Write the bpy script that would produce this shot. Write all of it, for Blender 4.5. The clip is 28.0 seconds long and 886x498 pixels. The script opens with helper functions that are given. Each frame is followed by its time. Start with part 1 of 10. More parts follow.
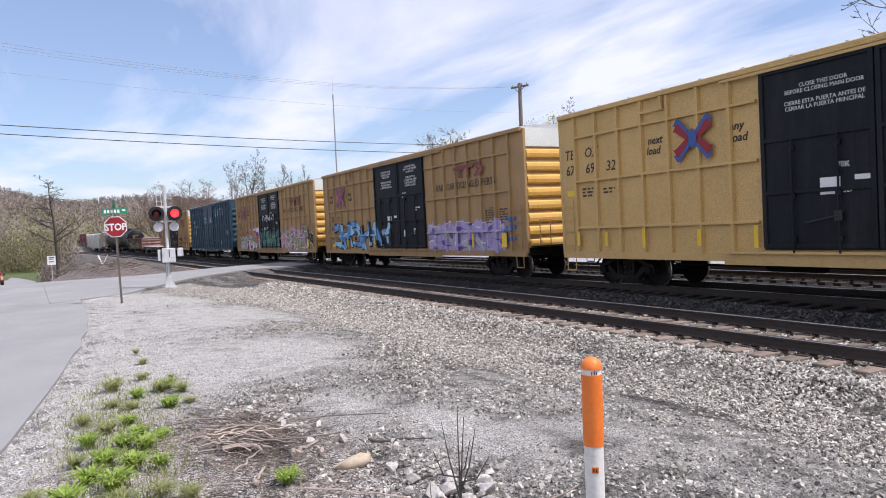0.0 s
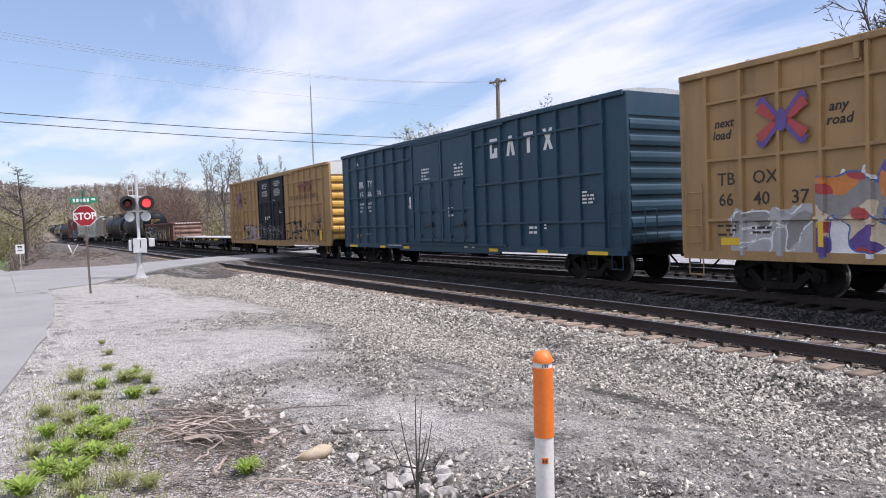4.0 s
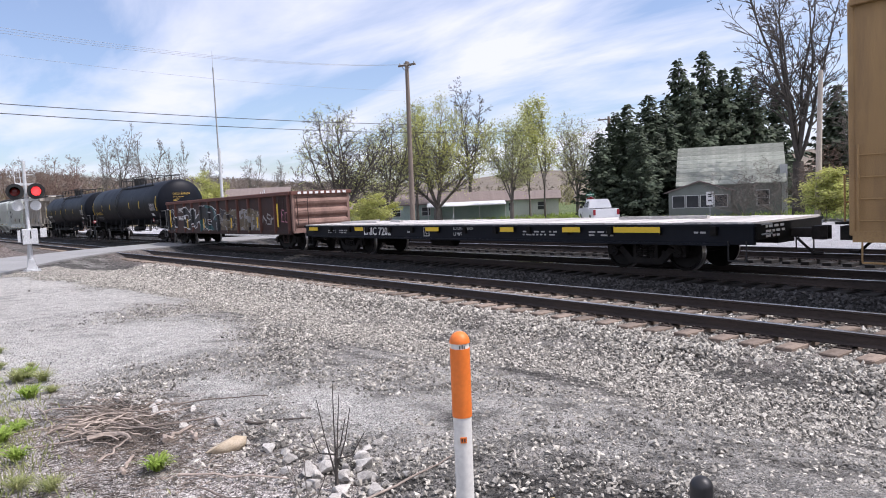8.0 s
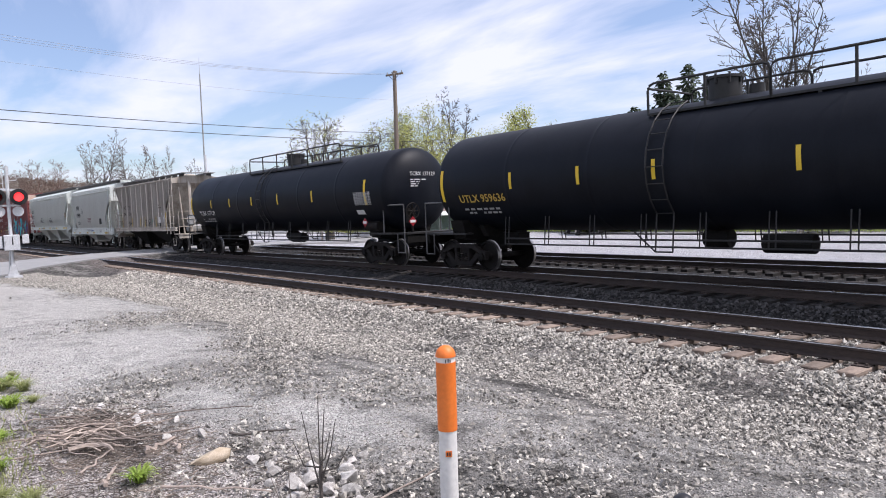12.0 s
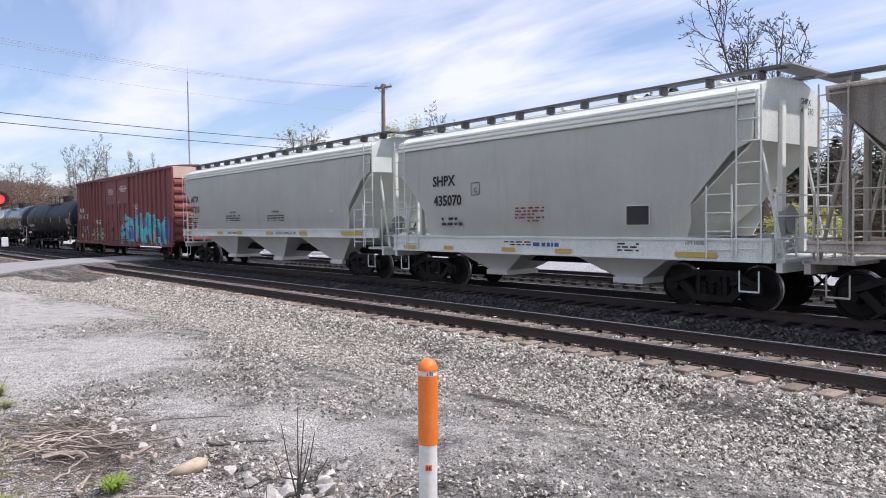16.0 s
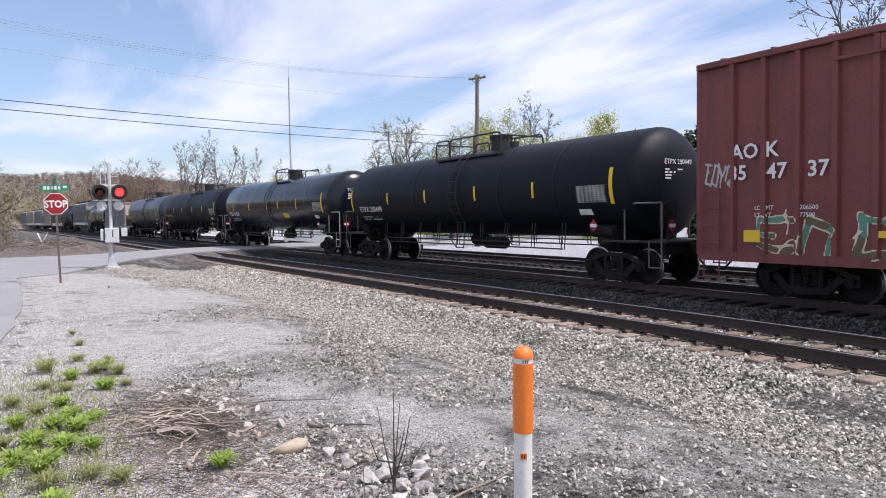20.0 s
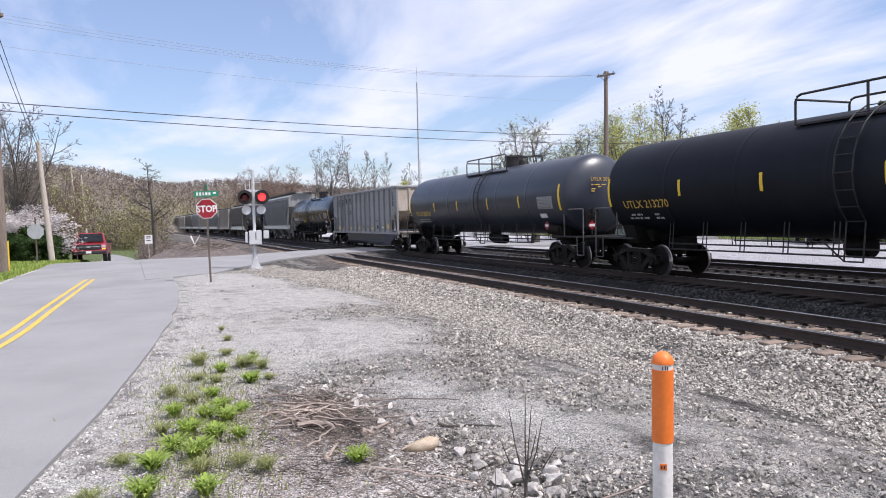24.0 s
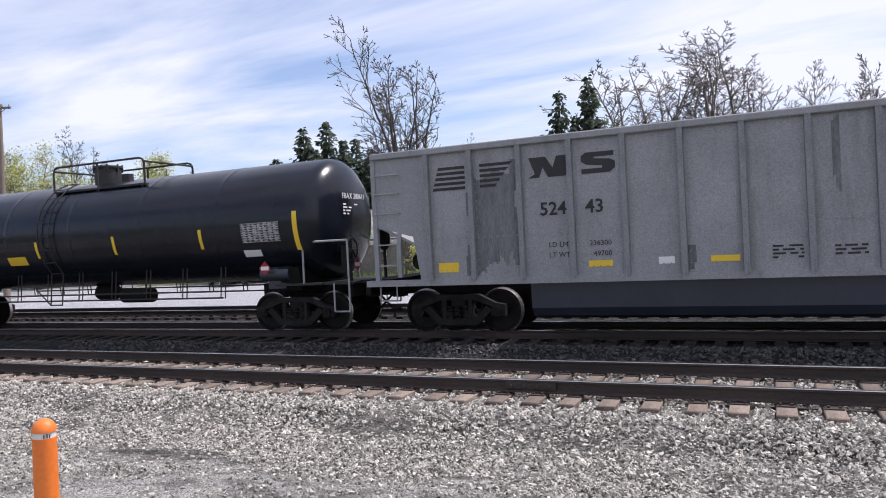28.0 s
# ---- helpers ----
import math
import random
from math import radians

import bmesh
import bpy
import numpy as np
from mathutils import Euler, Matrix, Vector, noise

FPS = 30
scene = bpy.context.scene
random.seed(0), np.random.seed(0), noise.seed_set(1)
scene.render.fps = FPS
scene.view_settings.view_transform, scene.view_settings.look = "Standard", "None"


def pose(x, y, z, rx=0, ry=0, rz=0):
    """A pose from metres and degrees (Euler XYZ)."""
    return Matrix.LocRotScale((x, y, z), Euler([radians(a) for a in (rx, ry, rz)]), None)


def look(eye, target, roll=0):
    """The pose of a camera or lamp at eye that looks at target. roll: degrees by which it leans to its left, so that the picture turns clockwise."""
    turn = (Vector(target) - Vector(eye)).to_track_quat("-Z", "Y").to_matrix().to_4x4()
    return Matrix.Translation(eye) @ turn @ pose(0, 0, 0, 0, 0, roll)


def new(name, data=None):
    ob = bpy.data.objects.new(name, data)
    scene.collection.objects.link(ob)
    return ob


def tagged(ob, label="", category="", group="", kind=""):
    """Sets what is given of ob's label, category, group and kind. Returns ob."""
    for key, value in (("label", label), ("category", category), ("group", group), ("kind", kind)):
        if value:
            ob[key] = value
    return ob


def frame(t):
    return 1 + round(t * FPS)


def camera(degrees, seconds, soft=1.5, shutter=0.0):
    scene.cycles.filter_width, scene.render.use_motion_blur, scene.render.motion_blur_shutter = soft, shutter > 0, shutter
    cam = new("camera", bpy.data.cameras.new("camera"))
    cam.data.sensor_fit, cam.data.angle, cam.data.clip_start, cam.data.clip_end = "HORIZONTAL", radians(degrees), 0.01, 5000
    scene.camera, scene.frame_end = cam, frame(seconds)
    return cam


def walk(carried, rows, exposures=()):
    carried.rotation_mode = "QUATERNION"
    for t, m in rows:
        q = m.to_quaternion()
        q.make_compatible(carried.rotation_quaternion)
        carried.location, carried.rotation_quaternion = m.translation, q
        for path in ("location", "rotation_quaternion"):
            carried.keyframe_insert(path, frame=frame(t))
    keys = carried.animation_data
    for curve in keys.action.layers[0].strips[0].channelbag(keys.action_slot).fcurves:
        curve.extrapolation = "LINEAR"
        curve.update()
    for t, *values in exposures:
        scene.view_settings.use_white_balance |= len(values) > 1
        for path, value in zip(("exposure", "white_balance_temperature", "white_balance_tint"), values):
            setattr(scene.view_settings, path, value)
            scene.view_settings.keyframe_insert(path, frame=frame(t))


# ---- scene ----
cam = camera(63.94, 28.0, 1.0)
PATH = [
    (0.0, pose(-0.071, -0.052, 1.648, 87.630, 2.600, 62.060)),
    (0.5, pose(-0.027, -0.031, 1.648, 88.460, 2.310, 66.250)),
    (1.0, pose(-0.015, -0.001, 1.646, 88.26, 2.36, 67.51)),
    (1.5, pose(-0.003, -0.009, 1.654, 87.77, 2.01, 66.95)),
    (2.0, pose(0.008, -0.003, 1.651, 87.50, 1.58, 65.12)),
    (2.5, pose(0.011, 0.008, 1.646, 87.35, 1.30, 62.84)),
    (3.0, pose(0.015, 0.008, 1.649, 87.31, 1.38, 61.33)),
    (3.5, pose(0.018, 0.014, 1.646, 87.17, 1.66, 60.70)),
    (5.5, pose(0.016, 0.006, 1.647, 86.77, 1.66, 59.34)),
    (6.0, pose(0.019, 0.011, 1.644, 86.19, 1.94, 59.16)),
    (6.5, pose(0.023, 0.025, 1.640, 85.19, 2.16, 57.94)),
    (7.0, pose(0.027, 0.027, 1.643, 84.70, 2.21, 56.10)),
    (7.5, pose(0.011, 0.015, 1.649, 84.90, 2.43, 54.73)),
    (8.0, pose(0.000, 0.008, 1.641, 85.54, 2.48, 53.13)),
    (8.5, pose(-0.011, 0.010, 1.636, 85.88, 2.17, 51.15)),
    (9.0, pose(-0.022, 0.011, 1.636, 85.74, 1.90, 49.66)),
    (9.5, pose(-0.021, 0.008, 1.642, 85.38, 1.72, 49.00)),
    (10.0, pose(-0.007, 0.008, 1.648, 85.23, 1.91, 49.17)),
    (10.5, pose(-0.003, 0.002, 1.653, 85.49, 2.17, 49.72)),
    (11.0, pose(0.005, -0.000, 1.657, 86.02, 2.33, 50.70)),
    (11.5, pose(0.011, -0.005, 1.661, 86.37, 2.14, 51.67)),
    (12.0, pose(0.013, -0.004, 1.667, 86.21, 1.95, 52.05)),
    (12.5, pose(0.015, -0.005, 1.671, 85.89, 1.54, 51.58)),
    (14.5, pose(0.025, -0.013, 1.669, 86.58, 1.30, 51.41)),
    (15.0, pose(0.016, -0.004, 1.665, 86.89, 1.33, 51.70)),
    (15.5, pose(0.014, -0.005, 1.661, 87.15, 0.79, 51.53)),
    (16.0, pose(0.015, -0.010, 1.664, 87.31, 0.45, 50.87)),
    (16.5, pose(0.014, -0.004, 1.663, 87.70, 0.99, 50.69)),
    (17.0, pose(0.013, -0.009, 1.662, 88.14, 1.65, 51.36)),
    (17.5, pose(0.012, -0.009, 1.654, 88.32, 1.82, 52.89)),
    (18.0, pose(0.019, -0.007, 1.650, 88.36, 1.54, 54.49)),
    (18.5, pose(0.007, -0.007, 1.643, 88.47, 0.99, 55.95)),
    (19.0, pose(0.006, -0.007, 1.640, 88.10, 0.70, 57.02)),
    (19.5, pose(0.002, -0.004, 1.640, 87.38, 0.61, 57.62)),
    (20.0, pose(-0.008, -0.007, 1.640, 86.68, 0.63, 58.38)),
    (20.5, pose(0.004, -0.013, 1.641, 86.12, 0.97, 59.79)),
    (21.0, pose(-0.005, -0.012, 1.646, 85.51, 1.02, 61.06)),
    (21.5, pose(-0.007, -0.010, 1.648, 85.36, 0.96, 62.36)),
    (22.0, pose(0.012, -0.021, 1.660, 85.71, 0.74, 64.48)),
    (22.5, pose(0.022, -0.036, 1.665, 86.18, 0.49, 67.34)),
    (24.5, pose(-0.058, -0.014, 1.633, 86.97, 1.30, 68.52)),
    (25.0, pose(-0.057, -0.010, 1.633, 86.96, 1.62, 66.73)),
    (25.5, pose(-0.053, -0.007, 1.633, 87.08, 2.23, 63.03)),
    (26.0, pose(-0.040, -0.005, 1.640, 87.43, 2.86, 55.12)),
    (26.5, pose(-0.060, 0.050, 1.635, 87.97, 2.90, 41.98)),
    (27.0, pose(0.040, 0.070, 1.660, 88.80, 1.98, 27.22)),
    (27.5, pose(0.130, 0.060, 1.680, 89.38, 2.20, 19.35)),
    (28.0, pose(0.170, 0.000, 1.680, 89.20, 2.33, 24.05)),
]
walk(cam, PATH)

# ---- world, sun, exposure ----
SUN_EL, SUN_AZ = 58.0, 49.0            # elevation; degrees from +Y towards +X


def build_sky():
    world = bpy.data.worlds.new("sky")
    scene.world = world
    world.use_nodes = True
    nt = world.node_tree
    n, l = nt.nodes, nt.links
    n.clear()
    sky = n.new("ShaderNodeTexSky")
    sky.sky_type, sky.sun_disc = "NISHITA", False
    sky.sun_elevation, sky.sun_rotation = radians(SUN_EL), radians(SUN_AZ)
    sky.air_density, sky.dust_density, sky.ozone_density = 1.0, 0.8, 4.5
    tc = n.new("ShaderNodeTexCoord")
    # a cloud deck: the direction laid out on a flat layer overhead
    sep = n.new("ShaderNodeSeparateXYZ")
    l.new(tc.outputs["Generated"], sep.inputs[0])
    zz = n.new("ShaderNodeMath")
    zz.operation, zz.inputs[1].default_value = "MAXIMUM", 0.0
    l.new(sep.outputs["Z"], zz.inputs[0])
    za = n.new("ShaderNodeMath")
    za.operation, za.inputs[1].default_value = "ADD", 0.10
    l.new(zz.outputs[0], za.inputs[0])
    comb = n.new("ShaderNodeCombineXYZ")
    for k in "XY":
        d = n.new("ShaderNodeMath")
        d.operation = "DIVIDE"
        l.new(sep.outputs[k], d.inputs[0])
        l.new(za.outputs[0], d.inputs[1])
        l.new(d.outputs[0], comb.inputs[k])
    mp = n.new("ShaderNodeMapping")
    mp.inputs["Rotation"].default_value = (0, 0, radians(28))
    mp.inputs["Scale"].default_value = (0.55, 1.25, 1.0)
    l.new(comb.outputs[0], mp.inputs[0])
    n1 = n.new("ShaderNodeTexNoise")
    n1.inputs["Scale"].default_value, n1.inputs["Detail"].default_value = 0.9, 7.0
    n1.inputs["Roughness"].default_value, n1.inputs["Distortion"].default_value = 0.55, 0.35
    l.new(mp.outputs[0], n1.inputs["Vector"])
    ramp = n.new("ShaderNodeValToRGB")
    ramp.color_ramp.elements[0].position, ramp.color_ramp.elements[1].position = 0.38, 0.62
    ramp.color_ramp.elements[0].color = (0.15, 0.15, 0.15, 1)
    ramp.color_ramp.elements[1].color = (0.95, 0.95, 0.95, 1)
    east = n.new("ShaderNodeMath")        # denser cloud towards the sun's side
    east.operation = "MULTIPLY_ADD"
    east.inputs[1].default_value = 0.10
    l.new(sep.outputs["X"], east.inputs[0])
    l.new(n1.outputs["Fac"], east.inputs[2])
    lift = n.new("ShaderNodeMath")
    lift.operation, lift.inputs[1].default_value = "ADD", 0.05
    l.new(east.outputs[0], lift.inputs[0])
    l.new(lift.outputs[0], ramp.inputs[0])
    mix = n.new("ShaderNodeMix")
    mix.data_type = "RGBA"
    l.new(ramp.outputs[0], mix.inputs["Factor"])
    gain = n.new("ShaderNodeVectorMath")
    gain.operation, gain.inputs["Scale"].default_value = "SCALE", 1.45
    l.new(sky.outputs[0], gain.inputs[0])
    l.new(gain.outputs[0], mix.inputs["A"])
    mix.inputs["B"].default_value = CLOUD
    bg = n.new("ShaderNodeBackground")
    bg.inputs["Strength"].default_value = SKY
    l.new(mix.outputs["Result"], bg.inputs["Color"])
    out = n.new("ShaderNodeOutputWorld")
    l.new(bg.outputs[0], out.inputs[0])
    lamp = bpy.data.lights.new("sun", "SUN")
    lamp.energy, lamp.angle, lamp.color = SUN, radians(1.5), (1.0, 0.95, 0.88)
    ob = new("sun", lamp)
    e, a = radians(SUN_EL), radians(SUN_AZ)
    ob.matrix_basis = look((0, 0, 60), (-math.cos(e) * math.sin(a) * 50, -math.cos(e) * math.cos(a) * 50, 60 - math.sin(e) * 50))


CLOUD = (9.2, 9.5, 10.4, 1)
SKY, SUN = 0.104, 4.9
build_sky()
scene.view_settings.exposure = 0.0
scene.view_settings.use_white_balance = True
scene.view_settings.white_balance_temperature, scene.view_settings.white_balance_tint = 6200.0, 18.0


# ---- materials ----
def mat(name, a, b=None, rough=0.75, metal=0.0, scale=1.2, fine=45.0, bump=0.15, spread=(0.35, 0.65), vary=0.0,
        island=0.0, stretch=(1, 1, 1), grain=0.18, coat=0.0, emit=0.0, dist=0.01):
    """Two colours mixed by broad noise, a fine grain in value and a fine relief; vary: by thing, island: by piece."""
    m = bpy.data.materials.new(name)
    m.use_nodes = True
    nt = m.node_tree
    n, l = nt.nodes, nt.links
    bs = n["Principled BSDF"]
    b = b or tuple(c * 0.8 for c in a)
    tc = n.new("ShaderNodeTexCoord")
    mp = n.new("ShaderNodeMapping")
    mp.inputs["Scale"].default_value = stretch
    l.new(tc.outputs["Object"], mp.inputs[0])
    big = n.new("ShaderNodeTexNoise")
    big.inputs["Scale"].default_value, big.inputs["Detail"].default_value = scale, 6
    big.inputs["Roughness"].default_value = 0.65
    l.new(mp.outputs[0], big.inputs["Vector"])
    small = n.new("ShaderNodeTexNoise")
    small.inputs["Scale"].default_value, small.inputs["Detail"].default_value = fine, 4
    l.new(mp.outputs[0], small.inputs["Vector"])
    ramp = n.new("ShaderNodeValToRGB")
    ramp.color_ramp.elements[0].position, ramp.color_ramp.elements[1].position = spread
    ramp.color_ramp.elements[0].color, ramp.color_ramp.elements[1].color = (*a, 1), (*b, 1)
    l.new(big.outputs["Fac"], ramp.inputs[0])
    val = n.new("ShaderNodeMapRange")
    val.inputs["To Min"].default_value, val.inputs["To Max"].default_value = 1 - grain * 1.6, 1 + grain * 1.6
    val.inputs["From Min"].default_value, val.inputs["From Max"].default_value = 0.25, 0.75
    l.new(small.outputs["Fac"], val.inputs["Value"])
    fac = val.outputs[0]
    for amount, node, socket in ((vary, "ShaderNodeObjectInfo", "Random"), (island, "ShaderNodeNewGeometry", "Random Per Island")):
        if amount:
            src = n.new(node)
            mr = n.new("ShaderNodeMapRange")
            mr.inputs["To Min"].default_value, mr.inputs["To Max"].default_value = 1 - amount, 1 + amount
            l.new(src.outputs[socket], mr.inputs["Value"])
            mu = n.new("ShaderNodeMath")
            mu.operation = "MULTIPLY"
            l.new(fac, mu.inputs[0])
            l.new(mr.outputs[0], mu.inputs[1])
            fac = mu.outputs[0]
    sc = n.new("ShaderNodeVectorMath")
    sc.operation = "SCALE"
    l.new(ramp.outputs[0], sc.inputs[0])
    l.new(fac, sc.inputs["Scale"])
    l.new(sc.outputs[0], bs.inputs["Base Color"])
    rr = n.new("ShaderNodeMapRange")
    rr.inputs["To Min"].default_value, rr.inputs["To Max"].default_value = max(rough - 0.12, 0.03), min(rough + 0.12, 1)
    l.new(big.outputs["Fac"], rr.inputs["Value"])
    l.new(rr.outputs[0], bs.inputs["Roughness"])
    bs.inputs["Metallic"].default_value = metal
    bs.inputs["Coat Weight"].default_value = coat
    if emit:
        l.new(sc.outputs[0], bs.inputs["Emission Color"])
        bs.inputs["Emission Strength"].default_value = emit
    if bump:
        bp = n.new("ShaderNodeBump")
        bp.inputs["Strength"].default_value, bp.inputs["Distance"].default_value = bump, dist
        l.new(small.outputs["Fac"], bp.inputs["Height"])
        l.new(bp.outputs[0], bs.inputs["Normal"])
    return m


# ---- mesh helpers ----
def box(bm, cx, cy, cz, sx, sy, sz, m=None, bevel=0.0):
    """A box by centre and size; m: a pose that is applied after."""
    r = bmesh.ops.create_cube(bm, size=1.0, matrix=Matrix.Translation((cx, cy, cz)) @ Matrix.Diagonal((sx, sy, sz, 1)))
    vs = r["verts"]
    if bevel:
        es = {e for v in vs for e in v.link_edges}
        vs = list({v for f in bmesh.ops.bevel(bm, geom=list(es), offset=bevel, segments=1, affect="EDGES")["faces"] for v in f.verts} | {v for v in vs if v.is_valid})
    if m is not None:
        bmesh.ops.transform(bm, matrix=m, verts=vs)
    return bm


def rod(bm, a, b, r, seg=8, r2=None, cap=True):
    """A round bar from a to b."""
    a, b = Vector(a), Vector(b)
    d = b - a
    m = Matrix.Translation((a + b) / 2) @ d.to_track_quat("Z", "Y").to_matrix().to_4x4()
    bmesh.ops.create_cone(bm, cap_ends=cap, segments=seg, radius1=r, radius2=r if r2 is None else r2, depth=d.length, matrix=m)
    return bm


def tube(bm, pts, radii, seg=6):
    """One connected round bar through the points."""
    rings = []
    for i, p in enumerate(pts):
        p = Vector(p)
        d = (Vector(pts[min(i + 1, len(pts) - 1)]) - Vector(pts[max(i - 1, 0)])).normalized()
        u = d.cross(Vector((0, 0, 1)) if abs(d.z) < 0.9 else Vector((1, 0, 0))).normalized()
        v = d.cross(u)
        r = radii[i] if isinstance(radii, (list, tuple)) else radii
        rings.append([bm.verts.new(p + (u * math.cos(2 * math.pi * k / seg) + v * math.sin(2 * math.pi * k / seg)) * r) for k in range(seg)])
    for a, b in zip(rings, rings[1:]):
        for k in range(seg):
            bm.faces.new((a[k], a[(k + 1) % seg], b[(k + 1) % seg], b[k]))
    bm.faces.new(rings[0])
    bm.faces.new(rings[-1][::-1])


def prism(bm, poly, axis, lo, hi):
    """A closed outline in the plane across an axis ('x' or 'y' or 'z'), drawn out from lo to hi."""
    def p3(u, v, w):
        return (w, u, v) if axis == "x" else (u, w, v) if axis == "y" else (u, v, w)
    a = [bm.verts.new(p3(u, v, lo)) for u, v in poly]
    b = [bm.verts.new(p3(u, v, hi)) for u, v in poly]
    k = len(poly)
    fs = [bm.faces.new(a), bm.faces.new(b)]
    for i in range(k):
        fs.append(bm.faces.new((a[i], a[(i + 1) % k], b[(i + 1) % k], b[i])))
    bmesh.ops.recalc_face_normals(bm, faces=fs)
    return bm


def mesh_of(name, bm, material, smooth=False):
    me = bpy.data.meshes.new(name)
    bm.to_mesh(me)
    bm.free()
    for mt in material if isinstance(material, (list, tuple)) else (material,):
        me.materials.append(mt)
    if smooth:
        me.polygons.foreach_set("use_smooth", [True] * len(me.polygons))
        me.set_sharp_from_angle(angle=radians(38))
    return me


def part(name, bm, material, parent, label="", smooth=False, at=None, kind=""):
    ob = new(name, bm if isinstance(bm, bpy.types.Mesh) else mesh_of(name, bm, material, smooth))
    ob.parent = parent
    if at is not None:
        ob.matrix_basis = at
    return tagged(ob, label, kind=kind)


def thing(name, m, label, category, group="", kind=""):
    ob = new(name)
    ob.empty_display_size = 0.3
    ob.matrix_basis = m
    return tagged(ob, label, category, group, kind)


def solid(name, bm, material, label, category="", kind="", group="", smooth=False, m=None):
    ob = new(name, mesh_of(name, bm, material, smooth))
    if m is not None:
        ob.matrix_basis = m
    return tagged(ob, label, category, group, kind)


def words(text, size, material, parent, m, name="lettering", align="LEFT", wide=1.0, bold=0.0, label="", lean=0.0):
    """Painted writing: built-in font, turned into a mesh, a few millimetres proud."""
    cu = bpy.data.curves.new(name, "FONT")
    cu.body, cu.size, cu.align_x = text, size, align
    cu.resolution_u, cu.offset, cu.extrude = 2, bold, 0.0015
    cu.space_line = 0.95
    tmp = bpy.data.objects.new("t", cu)
    scene.collection.objects.link(tmp)
    me = bpy.data.meshes.new_from_object(tmp.evaluated_get(bpy.context.evaluated_depsgraph_get()))
    bpy.data.objects.remove(tmp)
    me.materials.clear()
    me.materials.append(material)
    me.transform(Matrix(((wide, lean, 0, 0), (0, 1, 0, 0), (0, 0, 1, 0), (0, 0, 0, 1))))
    if size < 0.28 or len(text) < 2 or "\n" in text:
        return part(name, me, material, parent, label, at=m, kind="stuff" if len(text) > 1 else "")
    # large writing: every letter a piece of its own
    group = list(range(len(me.vertices)))

    def root(i):
        while group[i] != i:
            group[i] = group[group[i]]
            i = group[i]
        return i
    for ed in me.edges:
        group[root(ed.vertices[0])] = root(ed.vertices[1])
    spans = {}
    for v in me.vertices:
        r = root(v.index)
        lo, hi = spans.get(r, (9e9, -9e9))
        spans[r] = (min(lo, v.co.x), max(hi, v.co.x))
    runs = []
    for r, (lo, hi) in sorted(spans.items(), key=lambda q: q[1][0]):
        if runs and lo < runs[-1][1] - 0.02:
            runs[-1][1] = max(runs[-1][1], hi)
            runs[-1][2].add(r)
        else:
            runs.append([lo, hi, {r}])
    for lo, hi, rs in runs:
        ids = [v.index for v in me.vertices if root(v.index) in rs]
        at_ = {q: k for k, q in enumerate(ids)}
        piece = bpy.data.meshes.new("letter")
        piece.from_pydata([tuple(me.vertices[q].co) for q in ids], [], [[at_[q] for q in f.vertices] for f in me.polygons if f.vertices[0] in at_])
        piece.materials.append(material)
        part("letter", piece, material, parent, label, at=m)
    bpy.data.meshes.remove(me)


def rnd(a, b):
    return random.uniform(a, b)


# ---- plan: track lines and ground heights ----
RAIL_Y = 9.303            # near rail of the near track at x = 0
TRAIN_Y = 15.04           # middle of the train's track
THIRD_Y = 20.0


def bend(x):
    """How far the tracks have swung sideways at x."""
    xs = max(x, -27.04)
    far = max(0.0, -95.0 - x)
    return -0.00101 * xs * xs / 2 - 0.00101 * xs * (x - xs) - 0.00016 * min(far, 220.0) ** 2


def rail_z(x):
    return -0.253 + 0.0113 * max(min(x, 400), -400)


def lerp(a, b, t):
    t = min(max(t, 0), 1)
    return a + (b - a) * t


def smooth(a, b, t):
    t = min(max(t, 0), 1)
    return a + (b - a) * t * t * (3 - 2 * t)


def crest_drop(x):
    """Beyond a low crest the road falls away."""
    return -0.04 * min(14.0, max(0.0, -38.0 - x)) - min(1.8, 0.06 * max(0.0, -52.0 - x))


NEAR_E = ((-23.4, -0.6), (-25.5, 1.5), (-30.3, 3.2), (-35.2, 5.0), (-38.2, 6.6), (-40.3, 8.2), (-41.3, 10), (-42.2, 13), (-43.2, 17), (-44.3, 22), (-46, 30), (-50, 46))
FAR_E = ((-45.5, -1.5), (-43.2, 1.2), (-43.4, 3.2), (-44.4, 5.0), (-45.6, 6.6), (-46.6, 8.2), (-47.4, 10), (-48.4, 13), (-49.6, 17), (-50.8, 22), (-52.5, 30), (-57, 46))


def edge_at(edge, y):
    for (xa, ya), (xb, yb) in zip(edge, edge[1:]):
        if y <= yb:
            return lerp(xa, xb, (y - ya) / (yb - ya))
    return edge[-1][0]


def base_z(x):
    return 0.0125 * max(min(x, 400), -400) + crest_drop(x)


def cross_z(x, y):
    v = y - bend(x)
    return lerp(base_z(x), rail_z(x) - 0.01, (v - 1.0) / 6.0) if v < 21.5 else lerp(rail_z(x) - 0.01, rail_z(x) - 0.4, (v - 21.5) / 6)


def ground_z(x, y):
    """The ground, drawn up to the side road where that crosses."""
    z = bare_z(x, y)
    if -62 < x < -22 and -0.5 < y < 44:
        d = max(x - edge_at(NEAR_E, y), edge_at(FAR_E, y) - x)
        if d < 3.2:
            z = lerp(z, cross_z(x, y) - 0.012, 1 - smooth(0, 1, d / 3.2)) if y > 1.5 else z
    return z


